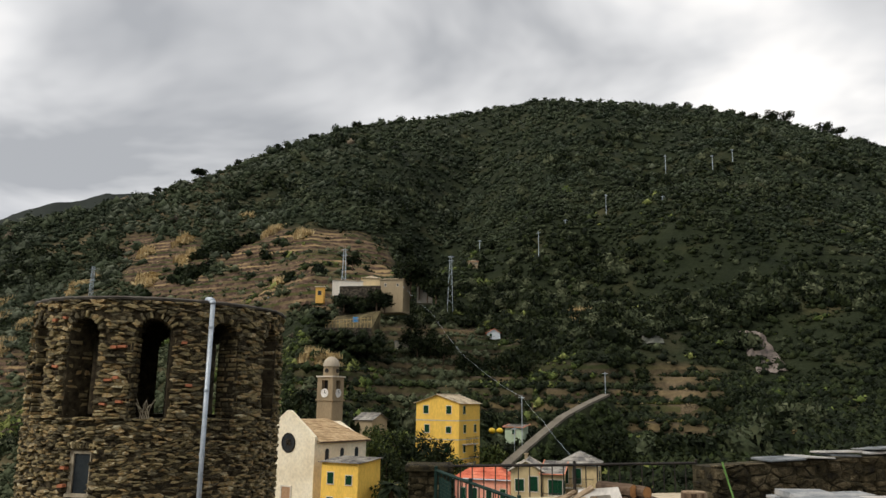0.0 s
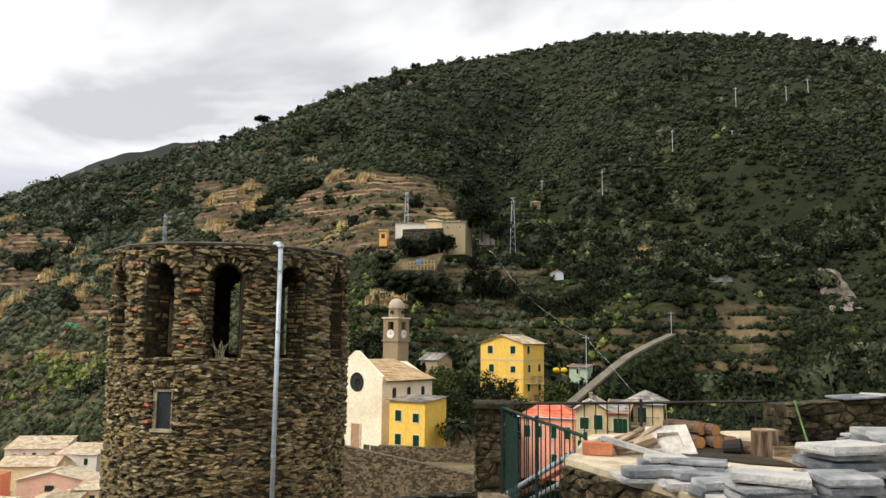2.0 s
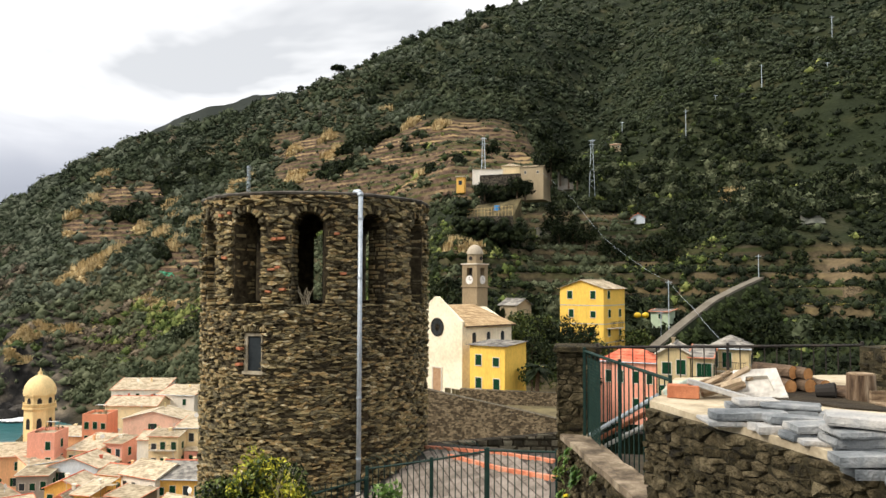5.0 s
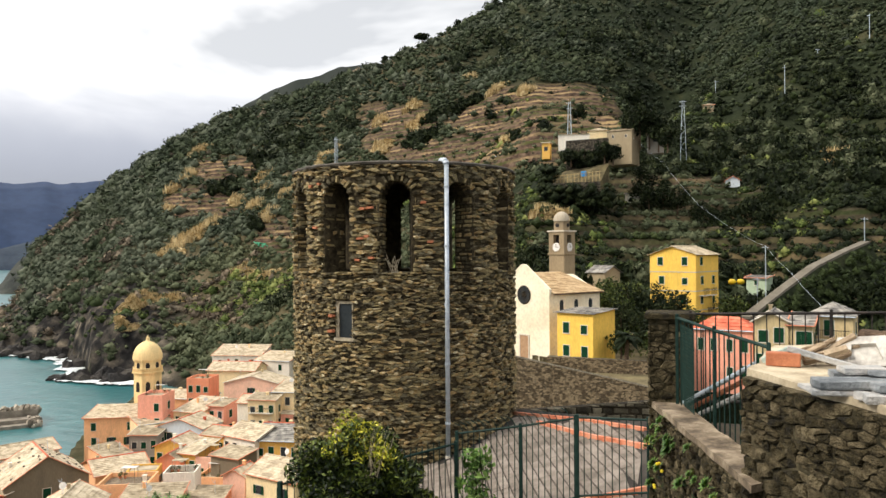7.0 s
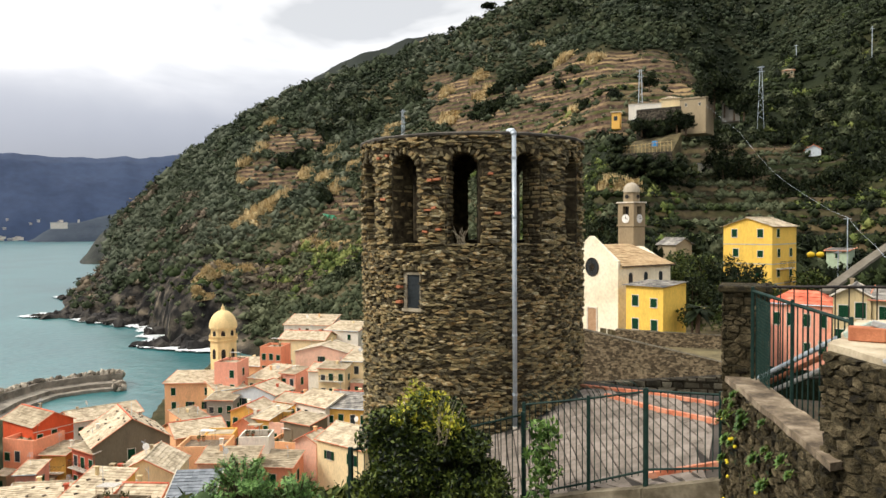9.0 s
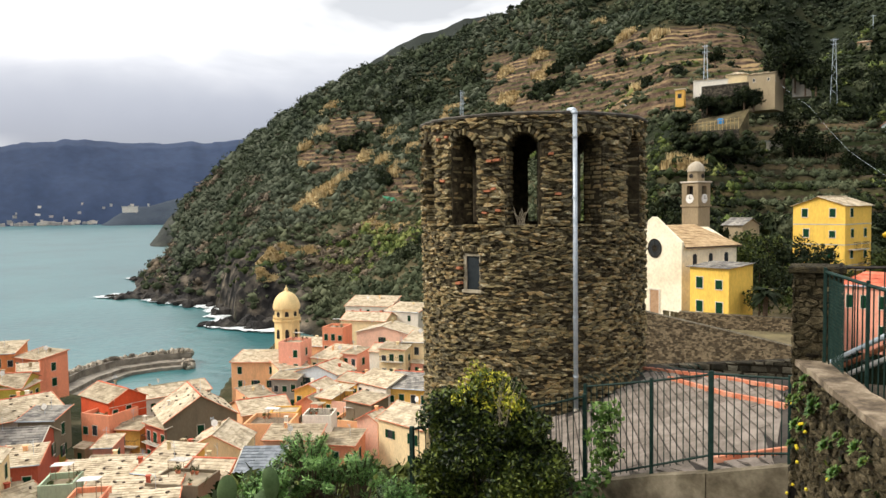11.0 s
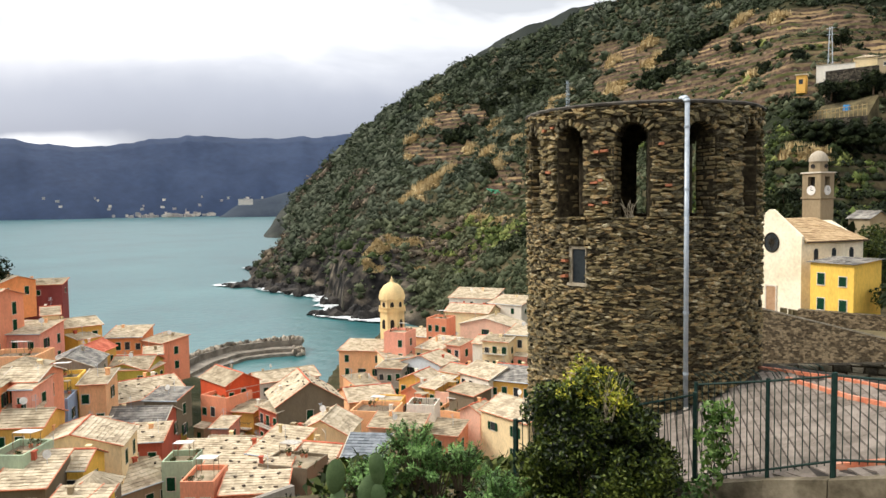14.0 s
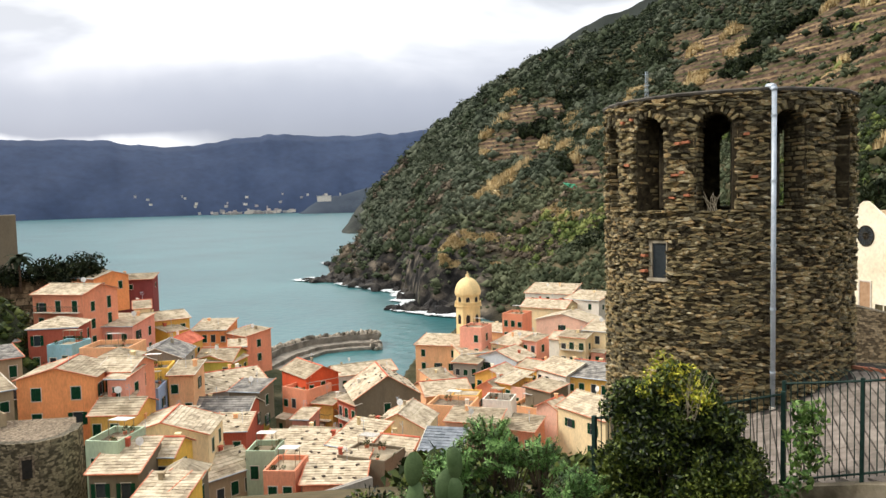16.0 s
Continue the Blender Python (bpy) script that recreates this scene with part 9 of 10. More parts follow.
def reed_template(n, seed):
    """A stand of upright reeds."""
    rs = np.random.RandomState(seed)
    b = rs.uniform(-1, 1, (n, 2))
    h = 0.7 + 0.9 * rs.rand(n)
    lean = rs.normal(0, 0.22, (n, 2))
    a = rs.rand(n) * 6.28
    w = 0.10 + 0.10 * rs.rand(n)
    off = np.stack([np.cos(a) * w, np.sin(a) * w], -1)
    v = np.zeros((n, 3, 3))
    v[:, 0, :2], v[:, 1, :2] = b - off, b + off
    v[:, 2, :2], v[:, 2, 2] = b + lean, h
    v[:, :2, 2] = -0.2
    return v.reshape(-1, 3), np.arange(3 * n).reshape(-1, 3)


REEDS = [(-39.3, -3.6, 1.0), (-38.2, -3.2, 1.0), (-36.7, -3.2, 1.2), (-36.0, -5.3, 0.9), (-39.7, -5.0, 0.8), (-37.3, 0.0, 0.9), (-36.5, 0.4, 0.9), (-35.5, 1.2, 0.9), (-34.8, 1.5, 0.8), (-34.2, 1.9, 0.7), (-36.9, 3.0, 0.6), (-36.5, 4.6, 0.7), (-35.5, 5.5, 0.7), (-34.6, 7.4, 0.7),
         (-30.2, 5.5, 0.8), (-29.9, 4.7, 0.6), (-28.6, 4.4, 0.5), (-32.2, 3.5, 0.7), (-30.8, 3.5, 0.7), (-29.9, 2.8, 0.6), (-31.7, -1.2, 0.9), (-30.9, -1.5, 1.0), (-30.2, -1.8, 1.0), (-25.9, 7.0, 1.0), (-21.6, 9.7, 0.6), (-19.3, 10.7, 0.6), (-18.9, 9.5, 0.8), (-21.5, 7.7, 0.8), (-12.9, 11.9, 0.6), (-10.8, 11.9, 0.5),
         (-12.2, 8.0, 0.6), (-14.9, 12.8, 0.4), (-8.5, 2.6, 0.9), (-9.3, 2.2, 0.8), (10.0, 6.2, 0.8), (10.2, 5.4, 0.5), (24.5, -2.2, 0.9), (20.0, -4.6, 1.0)]


def on_slope(az, el):
    """Distance at which the slope stands at that angle above the eye's level."""
    rr = np.linspace(np.interp(az, BASE_AZ, BASE_R) + 2, np.interp(az, RIDGE_AZ, RIDGE_R), 500)
    zz = terrain(np.full(500, float(az)), rr)
    e = np.degrees(np.arctan2(zz - EYE, rr))
    hit = np.where(e >= el)[0]
    k = hit[0] if len(hit) else 499
    return float(rr[k])


reed_pos, reed_rad = [], []
for a0, e0, s in REEDS:
    r0 = on_slope(a0, e0)
    for k in range(30 if e0 > 0 else 60):
        a, rr = a0 + VR.normal(0, 0.40 * s), r0 + VR.normal(0, (0.008 if e0 > 0 else 0.004) * r0 * s)
        reed_pos.append((rr * math.sin(radians(a)), rr * math.cos(radians(a)), float(terrain(np.array([a]), np.array([rr]))[0])))
        reed_rad.append((0.0040 * rr + 0.35) * VR.uniform(0.7, 1.3) * (1.0 if e0 > 0 else 0.66))
scatter("reeds", "golden stands of dry reeds on the slope", np.array(reed_pos), np.array(reed_rad) * 1.2, [reed_template(70, 300 + k) for k in range(2)] + [bush_template(1, 110, 310 + k, 0.7) for k in range(8)], "straw", category="reeds")


# groups of dark trees that stand between the terraces
grove = []
for a0, e0, s_, n_ in ((-15.7, 10.6, 0.8, 26), (-16.9, 10.2, 0.7, 20), (-14.7, 11.1, 0.6, 16), (-18.0, 9.7, 0.5, 12), (-18.5, 8.4, 0.7, 22), (-19.4, 8.1, 0.5, 12), (-17.6, 8.7, 0.4, 8), (-11.9, 10.1, 0.15, 2), (-11.6, 8.7, 0.35, 7), (-13.4, 9.6, 0.12, 2), (-9.4, 8.9, 0.3, 4), (-2.6, 10.0, 0.5, 14), (-30.6, 6.6, 0.6, 12), (-32.9, 4.7, 1.0, 18), (-31.0, 1.9, 0.4, 8), (13.0, 2.2, 0.45, 10), (14.6, 1.2, 0.4, 8), (21.2, 0.2, 0.9, 20), (19.6, -0.4, 0.7, 14), (2.9, 1.8, 1.2, 22), (5.6, 2.6, 1.0, 18)):
    r0 = on_slope(a0, e0)
    for k in range(n_):
        a, rr = a0 + VR.normal(0, s_ * 0.6), r0 * (1 + VR.normal(0, 0.008))
        grove.append((rr * math.sin(radians(a)), rr * math.cos(radians(a)), float(terrain(np.array([a]), np.array([rr]))[0]) + 0.004 * rr, rr))
grove = np.array(grove)
scatter("grove", "dark round trees standing between the terraces", grove[:, :3], 0.0068 * grove[:, 3] * (0.6 + 0.7 * VR.rand(len(grove))), [bush_template(1, 90, 330 + k, 1.0) for k in range(6)], "pine", category="trees")


def slope_sheet(name, label, category, corners, lift, mat, seed, n=9):
    """A thin sheet that lies on the slope between four bearings and angles, its edge ragged."""
    rng = random.Random(seed)
    v = []
    for j in range(n):
        for i in range(n):
            p, q = i / (n - 1), j / (n - 1)
            a, e = [(corners[0][k] * (1 - p) + corners[1][k] * p) * (1 - q) + (corners[3][k] * (1 - p) + corners[2][k] * p) * q for k in (0, 1)]
            if i in (0, n - 1) or j in (0, n - 1):
                a, e = a + rng.uniform(-0.12, 0.12), e + rng.uniform(-0.06, 0.06)
            d = on_slope(a, e) - lift
            v.append((d * math.sin(radians(a)), d * math.cos(radians(a)), EYE + d * math.tan(radians(e)) + rng.uniform(-0.15, 0.15)))
    m_ = len(v)
    v += [(x * 1.01, y * 1.01, z - 1.2) for x, y, z in v]
    f = [(j * n + i, j * n + i + 1, j * n + n + i + 1, j * n + n + i) for j in range(n - 1) for i in range(n - 1)]
    rim = [i for i in range(n)] + [j * n + n - 1 for j in range(1, n)] + [(n - 1) * n + i for i in range(n - 2, -1, -1)] + [j * n for j in range(n - 2, 0, -1)]
    f += [(a, m_ + a, m_ + b, b) for a, b in zip(rim, rim[1:] + rim[:1])]
    return tagged(new(name, mesh_of(name, v, f, M[mat])), label, category, kind="structure")


M["scarstone"] = material("pale_scree", [(0.06, 0.05, 0.045), (0.14, 0.115, 0.10), (0.25, 0.21, 0.185)], scale=0.15, fine=1.5, rough=0.95, bump=0.6, coords="World", bump_dist=0.3)
M["slopeslab"] = material("grey_slope_slab", [(0.055, 0.06, 0.05), (0.09, 0.095, 0.08), (0.13, 0.13, 0.11)], scale=0.2, fine=2, rough=0.95, bump=0.3, coords="World")
slope_sheet("scree", "pale scree where the slope has slipped", "scree", ((22.2, 2.0), (24.2, 2.3), (22.6, 4.9), (21.3, 5.0)), 2.0, "scarstone", 5)
slope_sheet("slope_slab", "grey concrete slab laid on the slope", "slab", ((14.6, 4.2), (16.1, 4.2), (15.4, 6.3), (14.4, 6.3)), 2.0, "slopeslab", 6, 5)
slope_sheet("netting_bed", "green netting over a terrace bed", "netting", ((-31.0, 0.6), (-30.1, 0.5), (-30.1, 0.8), (-31.0, 0.9)), 2.0, "greennet", 7, 4)


def tree(x, y, z, h, rad, mat, label, seed, lobes=14, n=60, leaf=0.3, trunk=0.2, umbrella=False, name="tree", group=""):
    rs = np.random.RandomState(seed)
    ob = thing(name, pose(x, y, z), label, "tree", group)
    L = []
    for k in range(lobes):
        t = rs.rand() * 6.28
        rr = rad * math.sqrt(rs.rand()) * 0.85
        if umbrella:
            zz = h * (0.86 + 0.07 * rs.rand() - 0.10 * (rr / rad) ** 2)
            cr = rad * 0.30
        else:
            zz = h * (0.35 + 0.55 * rs.rand()) * (1 - 0.15 * (rr / rad))
            cr = rad * (0.32 + 0.25 * rs.rand())
        L.append((rr * math.cos(t), rr * math.sin(t), zz, cr))
    V, F = tree_crown(rs, L, n, leaf)
    child("crown", mesh_tris("crown", V, F, M[mat]), ob)
    bm = bmesh.new()
    add_tube(bm, (0, 0, -0.6), (0, 0, h * 0.55), trunk, trunk * 0.6, 7)
    for lx, ly, lz, lr in L[:6]:
        add_tube(bm, (0, 0, h * 0.4), (lx * 0.8, ly * 0.8, lz), trunk * 0.45, trunk * 0.15, 5)
    part("trunk", bm, M["bark"], ob)
    return ob


for k, (x, y, z, h, w) in enumerate(((-9.2, 211.8, 78.0, 12.5, 3.2), (-6.8, 213, 78, 12, 3.0), (-11.5, 216, 79, 11, 2.8), (-4.4, 212, 77, 9, 2.8), (-17.5, 199.3, 73.0, 5.2, 2.6), (-15.4, 200, 72.5, 5, 2.4), (-30.4, 250, 92, 6, 2.4), (-26.6, 203, 73, 4, 2.2), (-2.0, 206, 76, 7, 3))):
    tree(x, y, z, h, w, "pine", "tall dark evergreen beside the hill house", 160 + k, lobes=18, n=34, leaf=0.45, trunk=0.25, group="trees by the hill house")
# power line up the spur
for k, (az, e0, e1) in enumerate(((7.21, 10.06, 12.53), (12.32, 13.45, 15.14), (16.77, 16.28, 17.71), (20.09, 16.26, 17.43), (21.49, 16.70, 17.71), (16.45, 14.21, 14.78), (2.73, 10.94, 11.86), (9.25, 12.88, 13.32))):
    d = on_slope(az, e0)
    x, y = polar(az, d)
    z0, z1 = EYE + d * math.tan(radians(e0)), EYE + d * math.tan(radians(e1))
    ob = thing("power_pole", pose(x, y, z0), "pale power pole on the wooded spur", "pole", "power poles")
    part("shaft", tube((0, 0, -3), (0, 0, z1 - z0), 0.00048 * d, 0.00034 * d, 6), M["zinc"], ob)
    part("crossarm", tube((-0.0025 * d, 0, (z1 - z0) * 0.93), (0.0025 * d, 0, (z1 - z0) * 0.93), 0.0003 * d, n=4), M["zinc"], ob)
# the umbrella pine on the ridge, trees along the crest and round the hill house
px, py, pz = at_bearing(-18.5, 636)
tree(px, py, pz - 1, EYE + 636 * math.tan(radians(16.0)) - pz + 1, 6.5, "pine", "umbrella pine standing alone on the ridge", 3, lobes=26, n=14, leaf=0.9, trunk=0.4, umbrella=True, name="pine_tree")
for k, (a, rr, h, w) in enumerate(((24.3, 930, 16, 8), (25.3, 930, 19, 8), (23.0, 930, 11, 7), (27.6, 915, 14, 9), (28.4, 915, 12, 8), (30.2, 900, 10, 7), (31.0, 895, 9, 6), (22.2, 940, 9, 6), (-13.0, 770, 8, 5), (-10.3, 830, 8, 5), (-7.0, 900, 8, 6), (3.2, 1040, 9, 6), (14.5, 1050, 9, 7), (18.6, 1010, 8, 6), (-21.3, 640, 5, 4), (-15.8, 700, 6, 4))):
    x, y, z = at_bearing(a, rr)
    tree(x, y, z - 1, h, w, "pine", "dark round-headed tree on the crest", 20 + k, lobes=12, n=6, leaf=1.0, trunk=0.4, group="trees on the crest")
for k, (a, rr, h, w) in enumerate(((-1.9, 212, 9, 3.2), (-0.9, 216, 11, 3.2), (0.1, 214, 9, 3.0), (-2.4, 222, 12, 3.5), (1.6, 210, 7, 3), (-5.4, 204, 6, 3), (-6.4, 203, 6, 2.6), (-8.6, 206, 5, 2.5), (5.0, 212, 7, 3), (6.2, 200, 6, 3), (3.6, 150, 6, 3), (2.2, 140, 5, 2.6), (12.0, 120, 7, 3.4), (-6.2, 128, 6, 3), (-10.2, 135, 7, 3.4), (-9.4, 125, 6, 3))):
    x, y, z = at_bearing(a, rr)
    tree(x, y, z - 0.5, h, w, "pine", "dark evergreen tree on the hillside", 60 + k, lobes=16, n=34, leaf=0.42, trunk=0.25, group="evergreen trees")
for k, (x, y, z, h, w) in enumerate(((-3.8, 100, 37.5, 5, 2.2), (-1.0, 97, 37.5, 8, 2.6), (1.2, 101, 37.5, 6.5, 2.6), (-5.0, 104, 38, 8, 2.6), (-7.5, 106, 38, 9, 2.8), (-2.5, 106, 38, 8, 2.6), (-9.8, 108, 39, 8, 2.6), (-6.6, 95, 37.8, 6, 2.2), (7.0, 110, 38, 6, 2.4), (9.5, 116, 39, 5, 2.2), (-5.8, 83.6, 38.0, 3.6, 1.5), (-3.0, 92, 37.5, 5.5, 2.2), (-6.5, 101, 38, 7, 2.4), (0.6, 91, 36, 6, 2.3), (-1.8, 86, 37.5, 4.2, 2.0), (5.6, 101, 37, 4, 2), (7.8, 97, 36, 4, 2))):
    tree(x, y, z, h, w, "pine" if k % 2 else "foliage_mid", "leafy dark green tree beside the church", 90 + k, lobes=16, n=70, leaf=0.24, trunk=0.15, group="trees by the church")
for k, (x, y, z, h, w) in enumerate(((-150.3, 68.4, 33.5, 7, 4.2), (-152.7, 63.5, 33.5, 6, 4), (-156, 57, 34, 6, 3), (-148, 70, 33, 5, 3))):
    tree(x, y, z, h, w, "pine", "dark garden tree on the castle rock", 120 + k, lobes=16, n=34, leaf=0.4, trunk=0.25, group="castle garden trees")


def palm(x, y, z, h, s, seed):
    rs = random.Random(seed)
    ob = thing("palm_tree", pose(x, y, z), "palm tree with drooping fronds on the castle rock", "palm", "palms")
    part("trunk", tube((0, 0, -0.5), (0.1, 0, h), 0.25, 0.2, 8), M["bark"], ob)
    for k in range(22):
        a, e = rs.uniform(0, 6.28), rs.uniform(-0.2, 1.2)
        v, f = [], []
        for j in range(7):
            t = j / 6
            R_, Z = s * t * math.cos(e * (1 - 0.3 * t)), h + s * (math.sin(e) * t - 0.75 * t * t)
            w = 0.22 * s * math.sin(math.pi * min(1, t + 0.12))
            cx, cy = R_ * math.cos(a), R_ * math.sin(a)
            v += [(cx - w * math.sin(a), cy + w * math.cos(a), Z - 0.1), (cx, cy, Z), (cx + w * math.sin(a), cy - w * math.cos(a), Z - 0.1)]
        for j in range(6):
            f += [(3 * j, 3 * j + 1, 3 * j + 4, 3 * j + 3), (3 * j + 1, 3 * j + 2, 3 * j + 5, 3 * j + 4)]
        child("frond", mesh_of("frond", v, f, M["pine"]), ob)


palm(-154.2, 58.5, 34.5, 6, 3.2, 1)
palm(-148.5, 54.0, 27.0, 4, 3.0, 2)
palm(-5.2, 82.6, 38.4, 2.6, 2.0, 3)

# ---- growth close to the viewer ----
def bush(name, label, lobes, n, leaf, mat, seed, base, stems=6, extra=None):
    rs = np.random.RandomState(seed)
    ob = thing(name, pose(*base), label, "bush")
    rel = [(a - base[0], b - base[1], c - base[2], d) for a, b, c, d in lobes]
    V, F = tree_crown(rs, rel, n, leaf)
    child("leaves", mesh_tris("leaves", V, F, M[mat]), ob)
    bm = bmesh.new()
    for lx, ly, lz, lr in rel[:stems]:
        mid = (lx * 0.4 + rs.normal(0, 0.05), ly * 0.4 + rs.normal(0, 0.05), lz * 0.55)
        add_tube(bm, (lx * 0.1, ly * 0.1, -0.3), mid, 0.03, 0.02, 6); add_tube(bm, mid, (lx, ly, lz), 0.02, 0.006, 5)
    part("stem", bm, M["twig"], ob)
    if extra:
        lob2, n2, leaf2, mat2 = extra
        V, F = tree_crown(rs, [(a - base[0], b - base[1], c - base[2], d) for a, b, c, d in lob2], n2, leaf2)
        child("young_leaves", mesh_tris("young_leaves", V, F, M[mat2]), ob, label="yellow-green young leaves at the top")
    return ob


def lobes_in(rs, cx, cy, cz, sx, sy, sz, n, r):
    return [(cx + sx * rs.uniform(-1, 1), cy + sy * rs.uniform(-1, 1), cz + sz * rs.uniform(-1, 1), r * rs.uniform(0.7, 1.25)) for _ in range(n)]


rr_ = random.Random(2)
BX, BY = -4.83, 11.05
lob = [(BX + 0.15 * rr_.gauss(0, 1), BY + 0.2 * rr_.gauss(0, 1), 46.95 + 0.1 * k, 0.3) for k in range(3)] + lobes_in(rr_, BX, BY, 46.3, 0.62, 0.4, 0.35, 16, 0.32) + lobes_in(rr_, BX, BY - 0.1, 45.5, 0.85, 0.5, 0.6, 26, 0.34) + lobes_in(rr_, BX - 0.3, BY - 0.2, 44.7, 1.0, 0.5, 0.6, 24, 0.36) + lobes_in(rr_, BX - 0.75, BY - 0.1, 45.5, 0.35, 0.3, 0.6, 12, 0.3)
lob += lobes_in(rr_, BX + 0.75, BY + 0.1, 45.55, 0.45, 0.4, 0.65, 20, 0.30) + lobes_in(rr_, BX + 0.9, BY, 44.5, 0.5, 0.4, 0.5, 16, 0.34) + lobes_in(rr_, BX - 0.55, BY, 44.9, 0.5, 0.4, 0.6, 14, 0.32) + lobes_in(rr_, BX + 0.1, BY, 46.3, 0.9, 0.4, 0.3, 20, 0.25)
crown_rng = random.Random(31)
lob += lobes_in(crown_rng, BX - 0.02, BY, 46.6, 0.85, 0.35, 0.25, 26, 0.24) + lobes_in(crown_rng, BX + 0.08, BY, 46.95, 0.5, 0.3, 0.12, 10, 0.2)
bush("laurel_bush", "dense dark green shrub with yellowing top leaves", lob, 7200, 0.040, "leaf", 8, (BX, BY, 43.6), 10, (lobes_in(rr_, BX + 0.05, BY - 0.2, 47.15, 0.42, 0.25, 0.16, 9, 0.17) + lobes_in(rr_, BX + 0.1, BY - 0.35, 46.98, 0.7, 0.2, 0.12, 12, 0.13), 2600, 0.034, "yleaf"))
# bare pale twigs in the top of the shrub
bm = bmesh.new()
rt = random.Random(6)
for k in range(13):
    p = Vector((BX + 0.42 + rt.gauss(0, 0.05), BY - 0.45, 46.6))
    d = Vector((rt.uniform(-0.3, 0.55), rt.uniform(-0.2, 0.2), 1)).normalized()
    for j in range(5):
        q = p + d * rt.uniform(0.12, 0.2)
        add_tube(bm, p, q, 0.008 - 0.0013 * j, 0.0067 - 0.0013 * j, 4, cap=False)
        p, d = q, (d + Vector((rt.gauss(0, 0.25), rt.gauss(0, 0.25), 0.1))).normalized()
tagged(part("dry_twigs", bm, M["palewood"]), "bare pale twigs of a dead shoot", "twigs")


def spurge(x, y, z, s, seed, k=30):
    """A rounded spurge: stems that end in rosettes of narrow leaves."""
    rs = random.Random(seed)
    ob = thing("spurge_bush", pose(x, y, z), "bright green spurge bush with whorls of narrow leaves", "bush", "spurge bushes")
    bm, v, f = bmesh.new(), [], []
    for i in range(k):
        a, e = rs.uniform(0, 6.28), rs.uniform(0.35, 1.5)
        tip = Vector((math.cos(a) * math.cos(e), math.sin(a) * math.cos(e), math.sin(e))) * s * rs.uniform(0.75, 1.1)
        add_tube(bm, (0, 0, -0.5), tip * 0.5, 0.014, 0.010, 5, cap=False); add_tube(bm, tip * 0.5, tip, 0.010, 0.006, 5, cap=False)
        ax = tip.normalized()
        for j in range(110):
            d = Vector((rs.gauss(0, 1), rs.gauss(0, 1), rs.gauss(0, 1)))
            d = (d - ax * d.dot(ax)).normalized() * rs.uniform(0.5, 1) + ax * rs.uniform(-0.35, 0.7)
            d.normalize()
            p = tip - ax * rs.uniform(0, 0.30)
            L, w = rs.uniform(0.05, 0.10), 0.009
            sd = d.cross(ax).normalized() * w if d.cross(ax).length > 0.01 else Vector((w, 0, 0))
            n = len(v)
            v += [p, p + d * L * 0.55 + sd, p + d * L, p + d * L * 0.55 - sd]
            f.append((n, n + 1, n + 2, n + 3))
    part("stem", bm, M["twig"], ob)
    child("leaves", mesh_of("leaves", v, f, M["bleaf"]), ob)


for k, (x, y, z, s) in enumerate(((-6.44, 8.5, 46.25, 0.58), (-6.75, 8.2, 45.9, 0.5), (-6.2, 8.65, 46.0, 0.52), (-5.86, 8.85, 46.0, 0.5), (-6.95, 8.05, 45.75, 0.55), (-5.5, 9.1, 45.6, 0.55), (-5.55, 8.95, 45.2, 0.5), (-7.25, 7.75, 45.3, 0.5), (-6.55, 8.2, 45.35, 0.5), (-6.1, 8.5, 45.3, 0.5), (-6.85, 7.8, 45.2, 0.5))):
    spurge(x, y, z, s, 400 + k)
rr_ = random.Random(12)
under = lobes_in(rr_, -6.3, 8.75, 45.5, 0.9, 0.5, 0.45, 26, 0.32) + lobes_in(rr_, -7.2, 8.0, 45.2, 0.6, 0.5, 0.45, 16, 0.32) + lobes_in(rr_, -7.75, 7.55, 45.2, 0.4, 0.3, 0.4, 10, 0.28)
bush("undergrowth", "tangled dark undergrowth on the bank", under, 1700, 0.05, "leaf", 14, (-6.4, 8.9, 44.0), 8)
rr_ = random.Random(16)
bush("undergrowth", "low dark growth behind the fence", lobes_in(rr_, -5.6, 9.9, 44.9, 0.9, 0.6, 0.6, 26, 0.34), 1500, 0.05, "leaf", 15, (-5.6, 9.9, 43.8), 6)


def pad(bm, m, w, h):
    """One flat cactus joint."""
    n, t = 14, 0.035
    ring = []
    for k in range(n):
        a = 2 * math.pi * k / n
        ring.append((w * math.sin(a) * (0.8 + 0.2 * (0.5 - 0.5 * math.cos(a))), h * (0.5 - 0.5 * math.cos(a))))
    for s in (-1, 1):
        c = bm.verts.new(m @ Vector((0, s * t, h * 0.55)))
        r1 = [bm.verts.new(m @ Vector((x * 0.75, s * t * 0.85, h * 0.5 + (z - h * 0.5) * 0.75))) for x, z in ring]
        r0 = [bm.verts.new(m @ Vector((x, 0, z))) for x, z in ring]
        for k in range(n):
            j = (k + 1) % n
            bm.faces.new((c, r1[k], r1[j]) if s < 0 else (c, r1[j], r1[k])); bm.faces.new((r1[k], r0[k], r0[j], r1[j]) if s < 0 else (r1[j], r0[j], r0[k], r1[k]))


